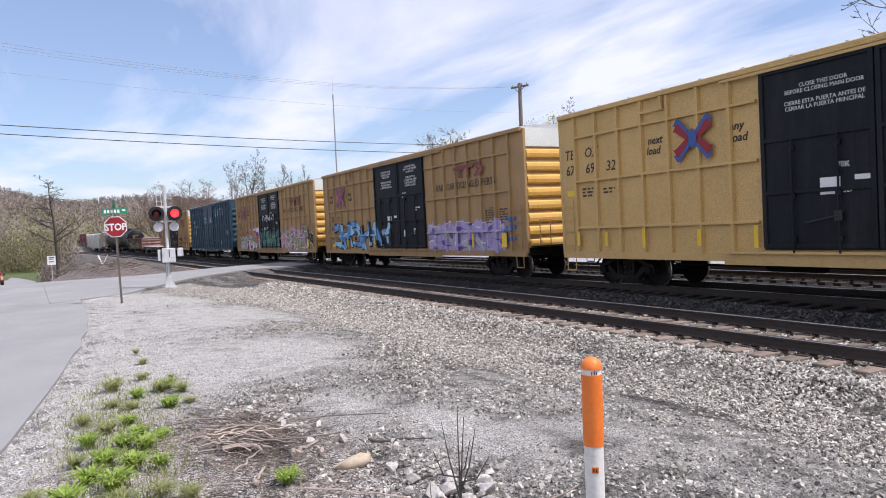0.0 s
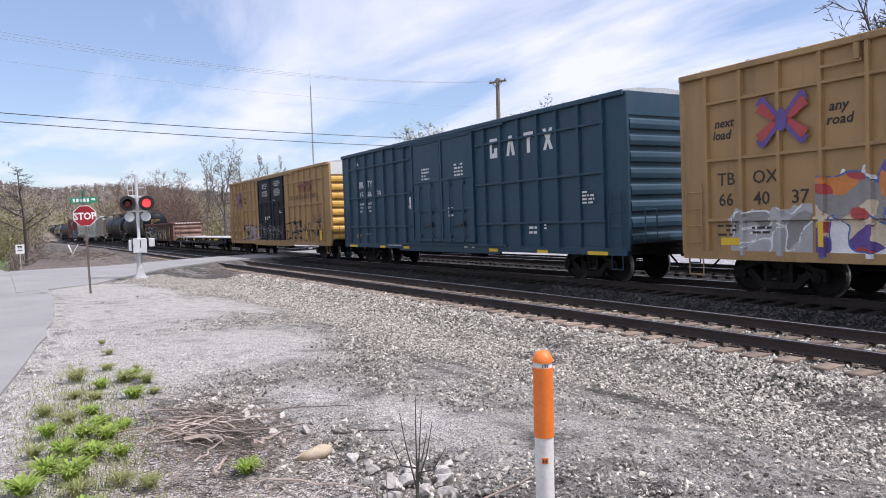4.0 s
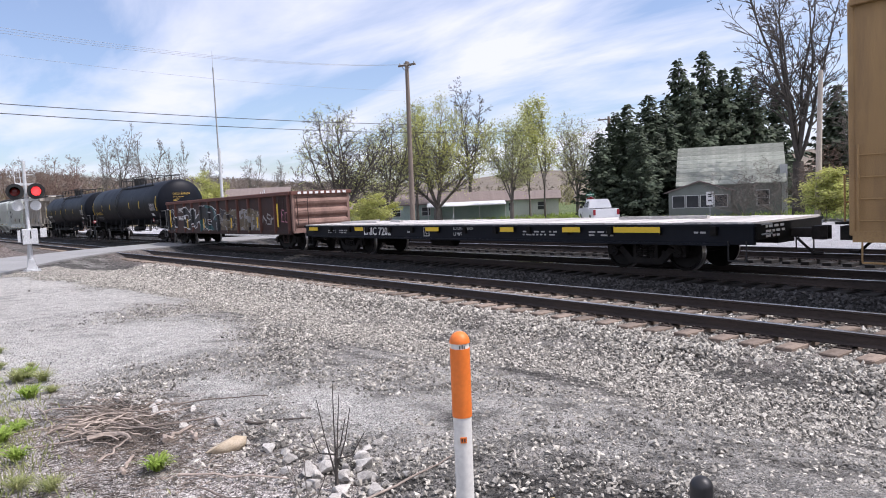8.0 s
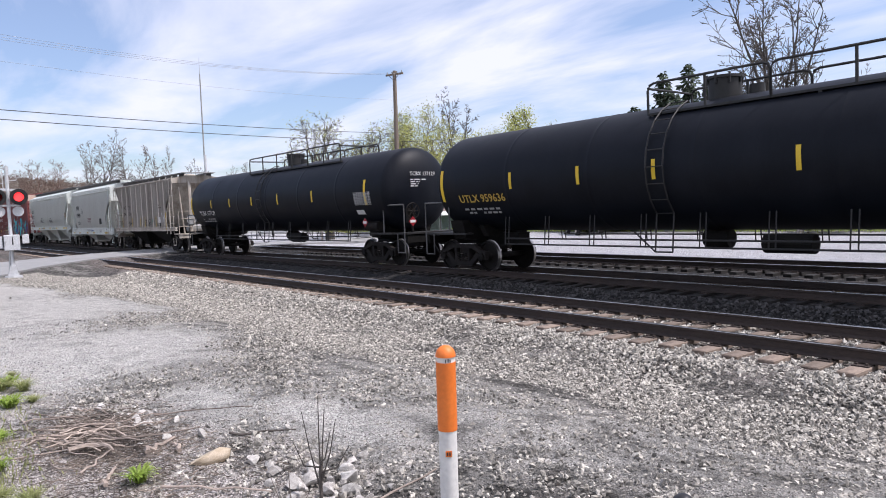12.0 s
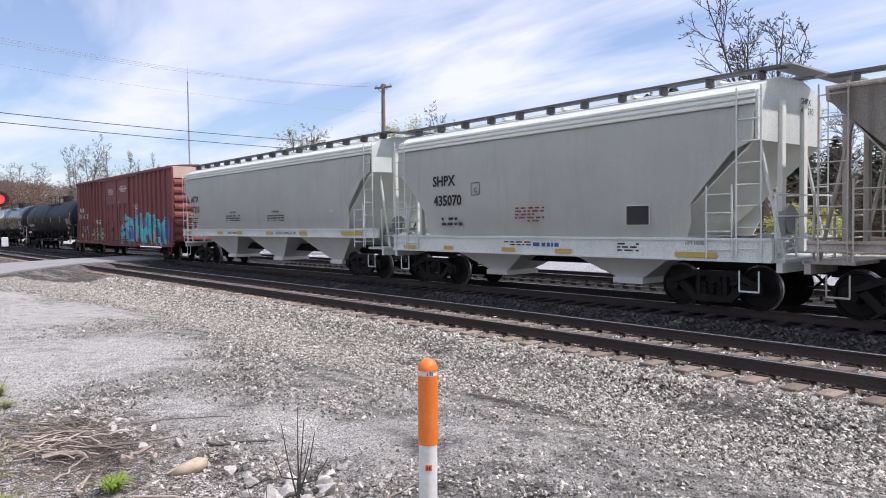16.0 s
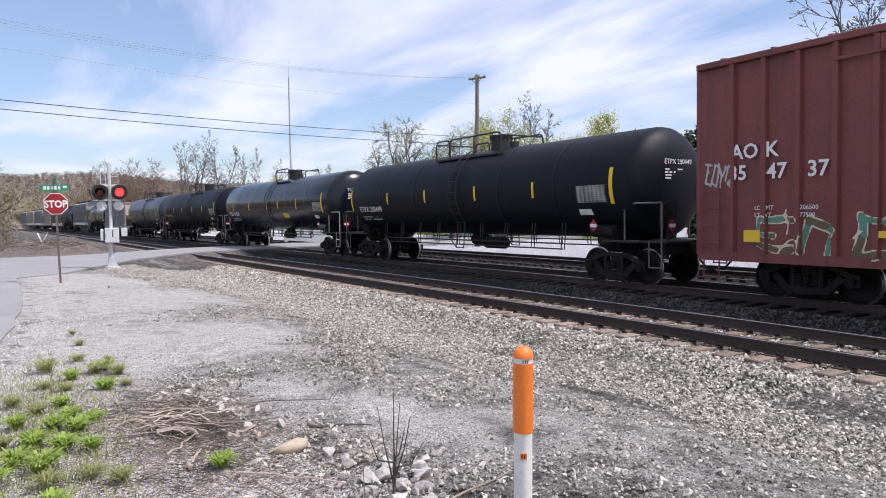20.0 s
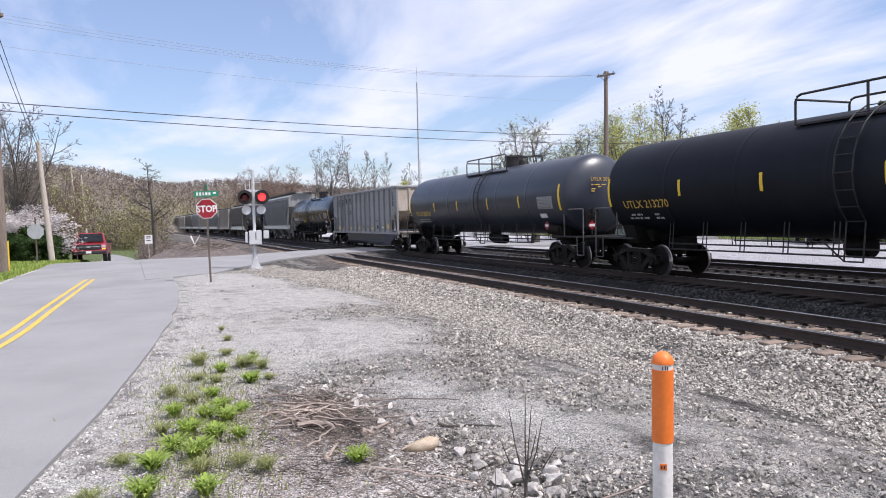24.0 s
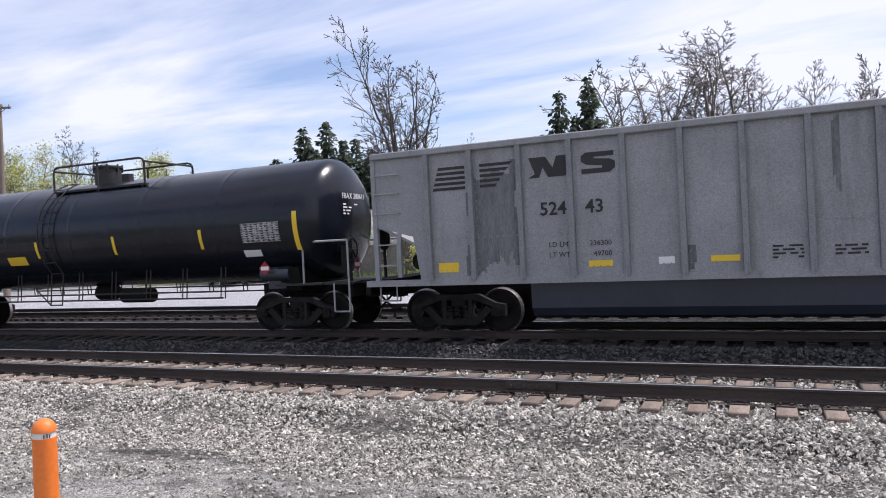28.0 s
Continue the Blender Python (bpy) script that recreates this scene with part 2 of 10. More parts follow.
def bare_z(x, y):
    base = 0.0125 * max(min(x, 400), -400) + crest_drop(x)
    rz = rail_z(x)
    v = y - bend(x)
    prof = ((3.0, base - 0.02), (7.6, rz - 0.42), (8.55, rz - 0.25), (11.5, rz - 0.24), (12.3, rz - 0.42), (12.9, rz - 0.42), (13.6, rz - 0.25), (16.5, rz - 0.25),
            (17.4, rz - 0.45), (18.3, rz - 0.28), (21.8, rz - 0.28), (23.0, rz - 0.5), (60.0, rz - 0.6))
    if v <= prof[0][0]:
        z = base
        if y < -6.0:
            z += 0.12 * smooth(0, 1, (-6.0 - y) / 4)
        return z
    for (a, za), (b, zb) in zip(prof, prof[1:]):
        if v <= b:
            return smooth(za, zb, (v - a) / (b - a))
    return prof[-1][1]


# ---- paints and surfaces ----
def streaked(m, dirt, amount, zs=0.12, scale=2.2, lo=0.5, hi=0.75):
    """Adds runs of dirt that trail down a painted side."""
    n, l = m.node_tree.nodes, m.node_tree.links
    bs = n["Principled BSDF"]
    old = bs.inputs["Base Color"].links[0].from_socket
    tc = n.new("ShaderNodeTexCoord")
    mp = n.new("ShaderNodeMapping")
    mp.inputs["Scale"].default_value = (1, 1, zs)
    l.new(tc.outputs["Object"], mp.inputs[0])
    nz = n.new("ShaderNodeTexNoise")
    nz.inputs["Scale"].default_value, nz.inputs["Detail"].default_value, nz.inputs["Roughness"].default_value = scale, 9, 0.7
    l.new(mp.outputs[0], nz.inputs["Vector"])
    mr = n.new("ShaderNodeMapRange")
    mr.inputs["From Min"].default_value, mr.inputs["From Max"].default_value = lo, hi
    mr.inputs["To Max"].default_value = amount
    l.new(nz.outputs["Fac"], mr.inputs["Value"])
    mx = n.new("ShaderNodeMix")
    mx.data_type = "RGBA"
    l.new(mr.outputs[0], mx.inputs["Factor"])
    l.new(old, mx.inputs["A"])
    mx.inputs["B"].default_value = (*dirt, 1)
    l.new(mx.outputs["Result"], bs.inputs["Base Color"])
    return m


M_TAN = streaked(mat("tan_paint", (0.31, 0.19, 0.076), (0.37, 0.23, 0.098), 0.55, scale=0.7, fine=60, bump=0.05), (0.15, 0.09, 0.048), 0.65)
# yellow ends brighter than the tan sides: the sun on them is in the colour
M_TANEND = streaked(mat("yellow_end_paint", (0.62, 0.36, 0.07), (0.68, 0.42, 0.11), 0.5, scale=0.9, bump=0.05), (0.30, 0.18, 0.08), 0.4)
M_TANNEW = streaked(mat("bright_tan_paint", (0.50, 0.325, 0.115), (0.56, 0.37, 0.14), 0.5, scale=0.7, bump=0.05), (0.3, 0.2, 0.1), 0.25)
M_ROOF = mat("zinc_roof", (0.62, 0.63, 0.63), (0.48, 0.48, 0.47), 0.42, metal=0.6, scale=1.5)
M_DOOR = streaked(mat("black_door_paint", (0.009, 0.011, 0.014), (0.015, 0.017, 0.022), 0.55, scale=1.1), (0.06, 0.055, 0.05), 0.4)
M_BLUE = streaked(mat("dark_blue_paint", (0.009, 0.040, 0.070), (0.014, 0.054, 0.090), 0.5, scale=0.8, bump=0.05), (0.07, 0.075, 0.085), 0.35)
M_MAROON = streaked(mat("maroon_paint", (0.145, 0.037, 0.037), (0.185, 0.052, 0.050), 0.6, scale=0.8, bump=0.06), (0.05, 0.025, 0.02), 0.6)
# end walls and head plate lighter than the maroon sides
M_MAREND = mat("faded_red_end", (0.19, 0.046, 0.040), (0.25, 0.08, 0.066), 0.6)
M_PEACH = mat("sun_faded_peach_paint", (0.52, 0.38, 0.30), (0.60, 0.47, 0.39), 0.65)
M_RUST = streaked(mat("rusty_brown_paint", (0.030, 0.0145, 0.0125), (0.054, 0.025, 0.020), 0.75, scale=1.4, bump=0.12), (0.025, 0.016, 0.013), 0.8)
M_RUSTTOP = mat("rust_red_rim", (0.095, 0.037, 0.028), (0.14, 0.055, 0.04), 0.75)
# end walls paler than the rusty sides
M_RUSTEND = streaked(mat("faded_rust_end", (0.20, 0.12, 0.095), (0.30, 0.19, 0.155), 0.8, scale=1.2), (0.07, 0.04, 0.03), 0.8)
M_TANK = streaked(mat("tank_black_paint", (0.0045, 0.006, 0.010), (0.008, 0.010, 0.0155), 0.5, scale=0.8, fine=30, bump=0.03, grain=0.1), (0.014, 0.016, 0.020), 0.4)
M_TANKGLOSS = streaked(mat("tank_gloss_black", (0.006, 0.008, 0.0135), (0.0095, 0.0125, 0.0195), 0.22, scale=0.8, bump=0.02, grain=0.08), (0.020, 0.022, 0.028), 0.25)
M_TANKGREY = streaked(mat("tank_dark_grey", (0.024, 0.030, 0.043), (0.034, 0.041, 0.057), 0.36, scale=0.7, bump=0.03, grain=0.08), (0.05, 0.053, 0.06), 0.4)
M_HOPGREY = streaked(mat("hopper_light_grey", (0.71, 0.72, 0.67), (0.77, 0.78, 0.73), 0.55, scale=0.6, bump=0.04, grain=0.08), (0.52, 0.49, 0.43), 0.4)
M_HOPWHITE = mat("hopper_white_roof", (0.66, 0.69, 0.65), (0.56, 0.60, 0.57), 0.5, scale=1.0)
M_HOPOLD = streaked(mat("weathered_hopper_grey", (0.46, 0.425, 0.37), (0.56, 0.525, 0.47), 0.7, scale=0.9, bump=0.06), (0.19, 0.145, 0.11), 0.9, zs=0.10, scale=1.5, lo=0.42, hi=0.68)
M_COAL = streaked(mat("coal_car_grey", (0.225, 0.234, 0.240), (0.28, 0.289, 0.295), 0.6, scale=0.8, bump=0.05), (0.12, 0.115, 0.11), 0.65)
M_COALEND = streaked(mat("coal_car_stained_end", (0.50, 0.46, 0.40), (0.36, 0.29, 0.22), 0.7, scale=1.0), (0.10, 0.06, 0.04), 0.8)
M_UNDER = mat("underframe_black", (0.006, 0.006, 0.006), (0.013, 0.012, 0.011), 0.75, scale=3, bump=0.15)
M_TRUCK = mat("truck_steel", (0.010, 0.009, 0.009), (0.024, 0.021, 0.019), 0.7, scale=4, bump=0.2)
M_WHEEL = mat("wheel_steel", (0.007, 0.0065, 0.006), (0.015, 0.013, 0.012), 0.6, scale=5)
M_TREAD = mat("wheel_tread", (0.35, 0.33, 0.32), (0.45, 0.43, 0.41), 0.35, metal=0.9)
M_GRAB = mat("grab_iron_grey", (0.25, 0.26, 0.26), (0.33, 0.33, 0.33), 0.6)
M_DULLRAIL = mat("worn_grey_rail", (0.07, 0.07, 0.072), (0.13, 0.13, 0.13), 0.6)
M_BLACKIRON = mat("black_iron", (0.010, 0.010, 0.011), (0.02, 0.02, 0.02), 0.6)
M_YELLOW = mat("reflector_yellow", (0.70, 0.46, 0.02), (0.75, 0.52, 0.03), 0.5, grain=0.05)
M_YDIRTY = mat("dirty_yellow", (0.45, 0.31, 0.05), (0.52, 0.37, 0.08), 0.6)
M_WHITE = mat("white_paint", (0.74, 0.74, 0.73), (0.64, 0.64, 0.63), 0.6, grain=0.06)
M_DIMWHITE = mat("worn_white_paint", (0.42, 0.42, 0.42), (0.30, 0.30, 0.30), 0.7)
M_BLACKINK = mat("black_lettering", (0.015, 0.015, 0.016), (0.03, 0.03, 0.03), 0.7)
M_BROWNINK = mat("dark_brown_lettering", (0.035, 0.025, 0.018), (0.06, 0.04, 0.03), 0.7)
M_LOGORED = mat("faded_logo_red", (0.17, 0.035, 0.03), (0.22, 0.05, 0.045), 0.6)
M_RED = mat("sign_red", (0.24, 0.004, 0.012), (0.28, 0.008, 0.017), 0.45, grain=0.05)
M_LOGOBLUE = mat("logo_blue", (0.03, 0.07, 0.26), (0.04, 0.09, 0.30), 0.5)
M_GOLD = mat("gold_lettering", (0.50, 0.33, 0.05), (0.58, 0.40, 0.09), 0.6)
M_DECK = mat("grey_deck_boards", (0.40, 0.38, 0.36), (0.52, 0.50, 0.48), 0.85, scale=2, stretch=(0.2, 1, 1), vary=0.2)
M_SPRAY = {k: mat("spray_" + k, c, tuple(min(1, v * 1.25 + 0.01) for v in c), 0.6, scale=2.5, grain=0.1) for k, c in {
    "white": (0.62, 0.62, 0.62), "black": (0.012, 0.012, 0.014), "blue": (0.10, 0.27, 0.50), "paleblue": (0.28, 0.48, 0.60), "teal": (0.02, 0.30, 0.34), "green": (0.07, 0.20, 0.14),
    "pink": (0.52, 0.22, 0.28), "mauve": (0.30, 0.25, 0.42), "purple": (0.10, 0.06, 0.22), "red": (0.35, 0.05, 0.05), "orange": (0.50, 0.18, 0.04), "cream": (0.52, 0.44, 0.32), "olive": (0.22, 0.22, 0.07),
    "grey": (0.22, 0.21, 0.20), "navy": (0.05, 0.11, 0.32), "aqua": (0.05, 0.40, 0.45), "rustblack": (0.016, 0.012, 0.012), "dimwhite": (0.34, 0.34, 0.34), "darkteal": (0.02, 0.075, 0.08), "umber": (0.10, 0.075, 0.045), "mud": (0.16, 0.13, 0.085)}.items()}

for m_ in (M_TANK, M_TANKGLOSS, M_TANKGREY, M_DOOR, M_UNDER, M_TRUCK, M_WHEEL):
    m_.node_tree.nodes["Principled BSDF"].inputs["Specular IOR Level"].default_value = {M_TANKGLOSS: 0.32, M_TANKGREY: 0.5}.get(m_, 0.15)
# post paint darkened in place of the posts' shadow lines, plus runs of grime
M_COALPOST = streaked(mat("coal_car_post", (0.17, 0.178, 0.185), (0.225, 0.235, 0.24), 0.65, scale=2.0, bump=0.06), (0.06, 0.052, 0.048), 0.75, zs=0.08, scale=4)


# ---- ground ----
def ground_material():
    m = bpy.data.materials.new("gravel_ground")
    m.use_nodes = True
    n, l = m.node_tree.nodes, m.node_tree.links
    bs = n["Principled BSDF"]
    bs.inputs["Roughness"].default_value = 0.95
    tc = n.new("ShaderNodeTexCoord")

    def vor(scale, feature="F1"):
        v = n.new("ShaderNodeTexVoronoi")
        v.inputs["Scale"].default_value, v.feature = scale, feature
        l.new(tc.outputs["Object"], v.inputs["Vector"])
        return v

    def noise_tex(scale, detail=5):
        v = n.new("ShaderNodeTexNoise")
        v.inputs["Scale"].default_value, v.inputs["Detail"].default_value = scale, detail
        l.new(tc.outputs["Object"], v.inputs["Vector"])
        return v

    def ramp(src, stops):
        r = n.new("ShaderNodeValToRGB")
        els = r.color_ramp.elements
        while len(els) < len(stops):
            els.new(0.5)
        for e, (p, c) in zip(els, stops):
            e.position, e.color = p, (*c, 1)
        l.new(src, r.inputs[0])
        return r.outputs[0]

    def mix(f, a, b, mode="MIX"):
        x = n.new("ShaderNodeMix")
        x.data_type, x.blend_type = "RGBA", mode
        if isinstance(f, float):
            x.inputs["Factor"].default_value = f
        else:
            l.new(f, x.inputs["Factor"])
        for k, v in (("A", a), ("B", b)):
            if isinstance(v, tuple):
                x.inputs[k].default_value = (*v, 1)
            else:
                l.new(v, x.inputs[k])
        return x.outputs["Result"]

    coarse, fine = vor(26.0), vor(85.0)
    sep = n.new("ShaderNodeSeparateColor")
    l.new(coarse.outputs["Color"], sep.inputs[0])
    sepf = n.new("ShaderNodeSeparateColor")
    l.new(fine.outputs["Color"], sepf.inputs[0])
    stone = ramp(sep.outputs[0], ((0.0, (0.03, 0.029, 0.027)), (0.3, (0.11, 0.104, 0.093)), (0.6, (0.21, 0.199, 0.178)), (0.9, (0.33, 0.303, 0.268)), (1.0, (0.46, 0.428, 0.385))))
    grit = ramp(sepf.outputs[0], ((0.0, (0.05, 0.046, 0.040)), (0.5, (0.215, 0.204, 0.180)), (1.0, (0.48, 0.456, 0.407))))
    broad = noise_tex(0.55, 6)
    patch = ramp(broad.outputs["Fac"], ((0.42, (0.0, 0.0, 0.0)), (0.6, (1.0, 1.0, 1.0))))
    # bed colour darkened to stand for shade in the gaps between stones
    base = mix(0.6, mix(patch, mix(0.35, stone, grit), mix(0.75, stone, grit)), (0.03, 0.027, 0.024))
    # lumps, hollows and scattered dark stones at two more sizes
    lump = noise_tex(16.0, 9)
    lump.inputs["Roughness"].default_value = 0.75
    base = mix(1.0, base, ramp(lump.outputs["Fac"], ((0.34, (0.42, 0.41, 0.40)), (0.5, (0.95, 0.95, 0.95)), (0.66, (1.35, 1.35, 1.35)))), "MULTIPLY")
    speck = vor(15.0)
    ss = n.new("ShaderNodeSeparateColor")
    l.new(speck.outputs["Color"], ss.inputs[0])
    base = mix(1.0, base, ramp(ss.outputs[0], ((0.0, (0.3, 0.29, 0.28)), (0.35, (0.85, 0.85, 0.85)), (1.0, (1.35, 1.35, 1.35)))), "MULTIPLY")
    brk = noise_tex(3.0, 6)

    def masked(channel_socket, width=0.5):
        # a zone whose edge is broken up by noise
        a = n.new("ShaderNodeMath")
        a.operation = "ADD"
        l.new(channel_socket, a.inputs[0])
        b = n.new("ShaderNodeMapRange")
        b.inputs["From Min"].default_value, b.inputs["From Max"].default_value = 0.3, 0.7
        b.inputs["To Min"].default_value, b.inputs["To Max"].default_value = -0.35, 0.35
        l.new(brk.outputs["Fac"], b.inputs["Value"])
        l.new(b.outputs[0], a.inputs[1])
        c = n.new("ShaderNodeMapRange")
        c.inputs["From Min"].default_value, c.inputs["From Max"].default_value = 0.5 - width / 2, 0.5 + width / 2
        l.new(a.outputs[0], c.inputs["Value"])
        return c.outputs[0]

    za = n.new("ShaderNodeAttribute")
    za.attribute_name = "zone_a"
    sa = n.new("ShaderNodeSeparateColor")
    l.new(za.outputs["Color"], sa.inputs[0])
    zb = n.new("ShaderNodeAttribute")
    zb.attribute_name = "zone_b"
    sb = n.new("ShaderNodeSeparateColor")
    l.new(zb.outputs["Color"], sb.inputs[0])
    pale = ramp(sepf.outputs[1], ((0.0, (0.29, 0.28, 0.257)), (0.5, (0.60, 0.583, 0.54)), (1.0, (0.85, 0.828, 0.775))))
    col = mix(masked(sa.outputs[0], 0.9), base, pale)
    dirt = ramp(sepf.outputs[2], ((0.0, (0.16, 0.137, 0.122)), (0.5, (0.50, 0.458, 0.425)), (1.0, (0.82, 0.77, 0.73))))
    col = mix(masked(sa.outputs[1]), col, dirt)
    green = ramp(noise_tex(6.0, 8).outputs["Fac"], ((0.3, (0.05, 0.085, 0.018)), (0.55, (0.10, 0.14, 0.035)), (0.75, (0.20, 0.18, 0.09))))
    col = mix(masked(sa.outputs[2]), col, green)
    # near-black bed: oil stain and the shade under the train, both as colour
    oil_and_shade = ramp(sep.outputs[1], ((0.0, (0.003, 0.003, 0.0035)), (0.6, (0.011, 0.0108, 0.0106)), (1.0, (0.034, 0.033, 0.032))))
    col = mix(masked(sb.outputs[0]), col, oil_and_shade)
    lot = ramp(sepf.outputs[0], ((0.0, (0.42, 0.42, 0.44)), (1.0, (0.58, 0.58, 0.60))))
    col = mix(masked(sb.outputs[1]), col, lot)
    rusty = ramp(sep.outputs[2], ((0.0, (0.07, 0.05, 0.042)), (0.5, (0.21, 0.17, 0.15)), (1.0, (0.38, 0.33, 0.30))))
    col = mix(masked(sb.outputs[2], 0.9), col, rusty)
    l.new(col, bs.inputs["Base Color"])
    # relief: stones stand up where the gravel is coarse
    hi = n.new("ShaderNodeMath")
    hi.operation = "SUBTRACT"
    hi.inputs[0].default_value = 1.0
    l.new(coarse.outputs["Distance"], hi.inputs[1])
    b1 = n.new("ShaderNodeBump")
    b1.inputs["Strength"].default_value, b1.inputs["Distance"].default_value = 0.9, 0.05
    l.new(hi.outputs[0], b1.inputs["Height"])
    b2 = n.new("ShaderNodeBump")
    b2.inputs["Strength"].default_value, b2.inputs["Distance"].default_value = 1.0, 0.02
    l.new(fine.outputs["Distance"], b2.inputs["Height"])
    l.new(b1.outputs[0], b2.inputs["Normal"])
    l.new(b2.outputs[0], bs.inputs["Normal"])
    return m


M_GROUND = ground_material()
M_STONE = mat("ballast_stone", (0.222, 0.208, 0.182), (0.43, 0.406, 0.358), 0.9, scale=9, fine=90, bump=0.1, island=0.68, grain=0.2)
# stones coloured dark to stand for the train's shade beside its track
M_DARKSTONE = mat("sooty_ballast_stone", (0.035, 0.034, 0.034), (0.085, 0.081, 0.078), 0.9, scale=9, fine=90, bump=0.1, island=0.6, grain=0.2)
M_PALESTONE = mat("pale_rubble", (0.34, 0.32, 0.295), (0.55, 0.525, 0.49), 0.9, scale=5, bump=0.4, vary=0.25)
M_ASPHALT = streaked(mat("worn_asphalt", (0.225, 0.225, 0.222), (0.275, 0.274, 0.27), 0.9, scale=0.35, fine=130, bump=0.25, grain=0.14), (0.155, 0.155, 0.155), 0.5, zs=1, scale=0.5)
M_LINE = mat("yellow_road_paint", (0.55, 0.36, 0.05), (0.60, 0.42, 0.10), 0.8, scale=4, grain=0.25)
M_RAILSIDE = mat("rail_side_rust", (0.022, 0.016, 0.014), (0.045, 0.032, 0.026), 0.8, scale=2, stretch=(0.3, 1, 1), bump=0.2)
M_RAILTOP = mat("worn_rail_head", (0.42, 0.42, 0.43), (0.52, 0.51, 0.50), 0.28, metal=1.0, scale=2, stretch=(0.1, 4, 4), bump=0.02)
M_TIE = streaked(mat("weathered_tie", (0.105, 0.082, 0.065), (0.24, 0.188, 0.15), 0.95, scale=4, fine=70, bump=0.5, vary=0.35, stretch=(1, 0.15, 1)), (0.09, 0.065, 0.05), 0.6, zs=1, scale=6)
# ties blackened by oil and by shade painted in under the train
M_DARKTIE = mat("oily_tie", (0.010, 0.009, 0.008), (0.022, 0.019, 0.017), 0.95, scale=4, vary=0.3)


def zones(x, y):
    v = y - bend(x)
    n1 = noise.noise((x * 0.35, y * 0.35, 3.1)) + 0.5 * noise.noise((x * 1.1, y * 1.1, 7.7))
    edge = road_edge(x)
    pale = 0.0
    if x < 3:
        # the wide light apron beside the road
        w = 1.75 + 1.85 * smooth(0, 1, (-7 - x) / 7) - 1.3 * smooth(0, 1, (-19 - x) / 6)
        pale = 1 - smooth(0, 1, (y - edge - w * 0.6) / (w * 0.8 + 0.3)) + 0.5 * n1
        if x < -42:
            pale *= 0.4
        pale *= 1 - smooth(0, 1, (x + 0.5) / 3.3)
    # a band of pale dust curving round the dirt towards the marker post
    for px, py, rx_, ry_ in ((-20.5, 1.1, 3.5, 0.9), (-14.4, 1.4, 3.5, 1.1), (-11.0, 1.3, 3.0, 1.0), (-8.6, 1.3, 1.8, 0.8), (-6.4, 2.2, 1.4, 0.5), (-5.4, 2.72, 1.2, 0.5)):
        pale = max(pale, 1.1 - math.hypot((x - px) / rx_, (y - py) / ry_) * 0.6 + 0.3 * n1)
    pale = max(pale, 1.05 - math.hypot((x + 10.3) / 4.2, (y - 2.4) / 1.25) * 0.6 + 0.35 * n1)
    if x > -10:   # a driven strip of finer, trodden gravel
        pale = max(pale, (0.5 * (1 - smooth(0, 1, (abs(v - 4.3 - 0.12 * (x + 3)) - 0.5) / 1.3)) + 0.22 * n1) * smooth(0, 1, (x + 10) / 4))
    dirt = 1.45 - math.hypot((x + 4.8) / 2.6, (y - 0.75) / 1.05) * 0.85 + 0.3 * n1
    green = smooth(0, 1, (-4.95 - y) / 0.7)
    green = max(green, smooth(0, 1, (v - 47) / 3), smooth(0, 1, (-y - 30) / 5))
    if x < -60:
        green = max(green, smooth(0, 1, (-x - 70) / 20) * smooth(0, 1, (-1 - y) / 3))
    if x > 6:
        green = max(green, smooth(0, 1, (v - 26) / 4))
    # bed under and beside the train darkened where its shade falls
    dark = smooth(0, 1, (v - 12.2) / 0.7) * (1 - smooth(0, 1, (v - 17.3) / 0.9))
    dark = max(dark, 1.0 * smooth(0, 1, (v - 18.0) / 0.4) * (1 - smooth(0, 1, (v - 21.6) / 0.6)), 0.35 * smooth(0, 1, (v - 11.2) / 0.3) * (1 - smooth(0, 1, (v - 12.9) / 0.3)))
    if -22.5 < x < 4:
        dark = max(dark, 0.3 * smooth(0, 1, (y - edge + 0.05) / 0.1) * (1 - smooth(0, 1, (y - edge - 0.12) / 0.35)))
    lot = smooth(0, 1, (v - 22.4) / 1.2) * (1 - smooth(0, 1, (v - 45) / 3)) * (1 - smooth(0, 1, (x - 5) / 4))
    rusty = 0.6 * smooth(0, 1, (v - 7.6) / 1.2) * (1 - smooth(0, 1, (v - 11.6) / 0.6))
    rusty = max(rusty, 1.5 - math.hypot((x + 50.5) / 9, (y - 2.2) / 3.6) * 0.8 + 0.3 * n1)
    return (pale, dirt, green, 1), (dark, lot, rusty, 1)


def road_edge(x):
    """The right edge of the road, seen towards -x."""
    pts = ((-400, -300.0), (-160, -45.0), (-135, -16.0), (-118, -7.0), (-100, -3.9), (-84, -2.6), (-62, -1.65), (-52, -1.2), (-46, -0.85), (-41, -0.5), (-27, -0.15), (-24, 0.18), (-19.4, 0.27), (-16, 0.2), (-13, 0.03), (-9.85, -0.27), (-7.5, -0.53), (-5.76, -0.78), (0, -1.7), (8, -3.2), (60, -14), (400, -90))
    for (a, ya), (b, yb) in zip(pts, pts[1:]):
        if x <= b:
            return lerp(ya, yb, (x - a) / (b - a))
    return pts[-1][1]


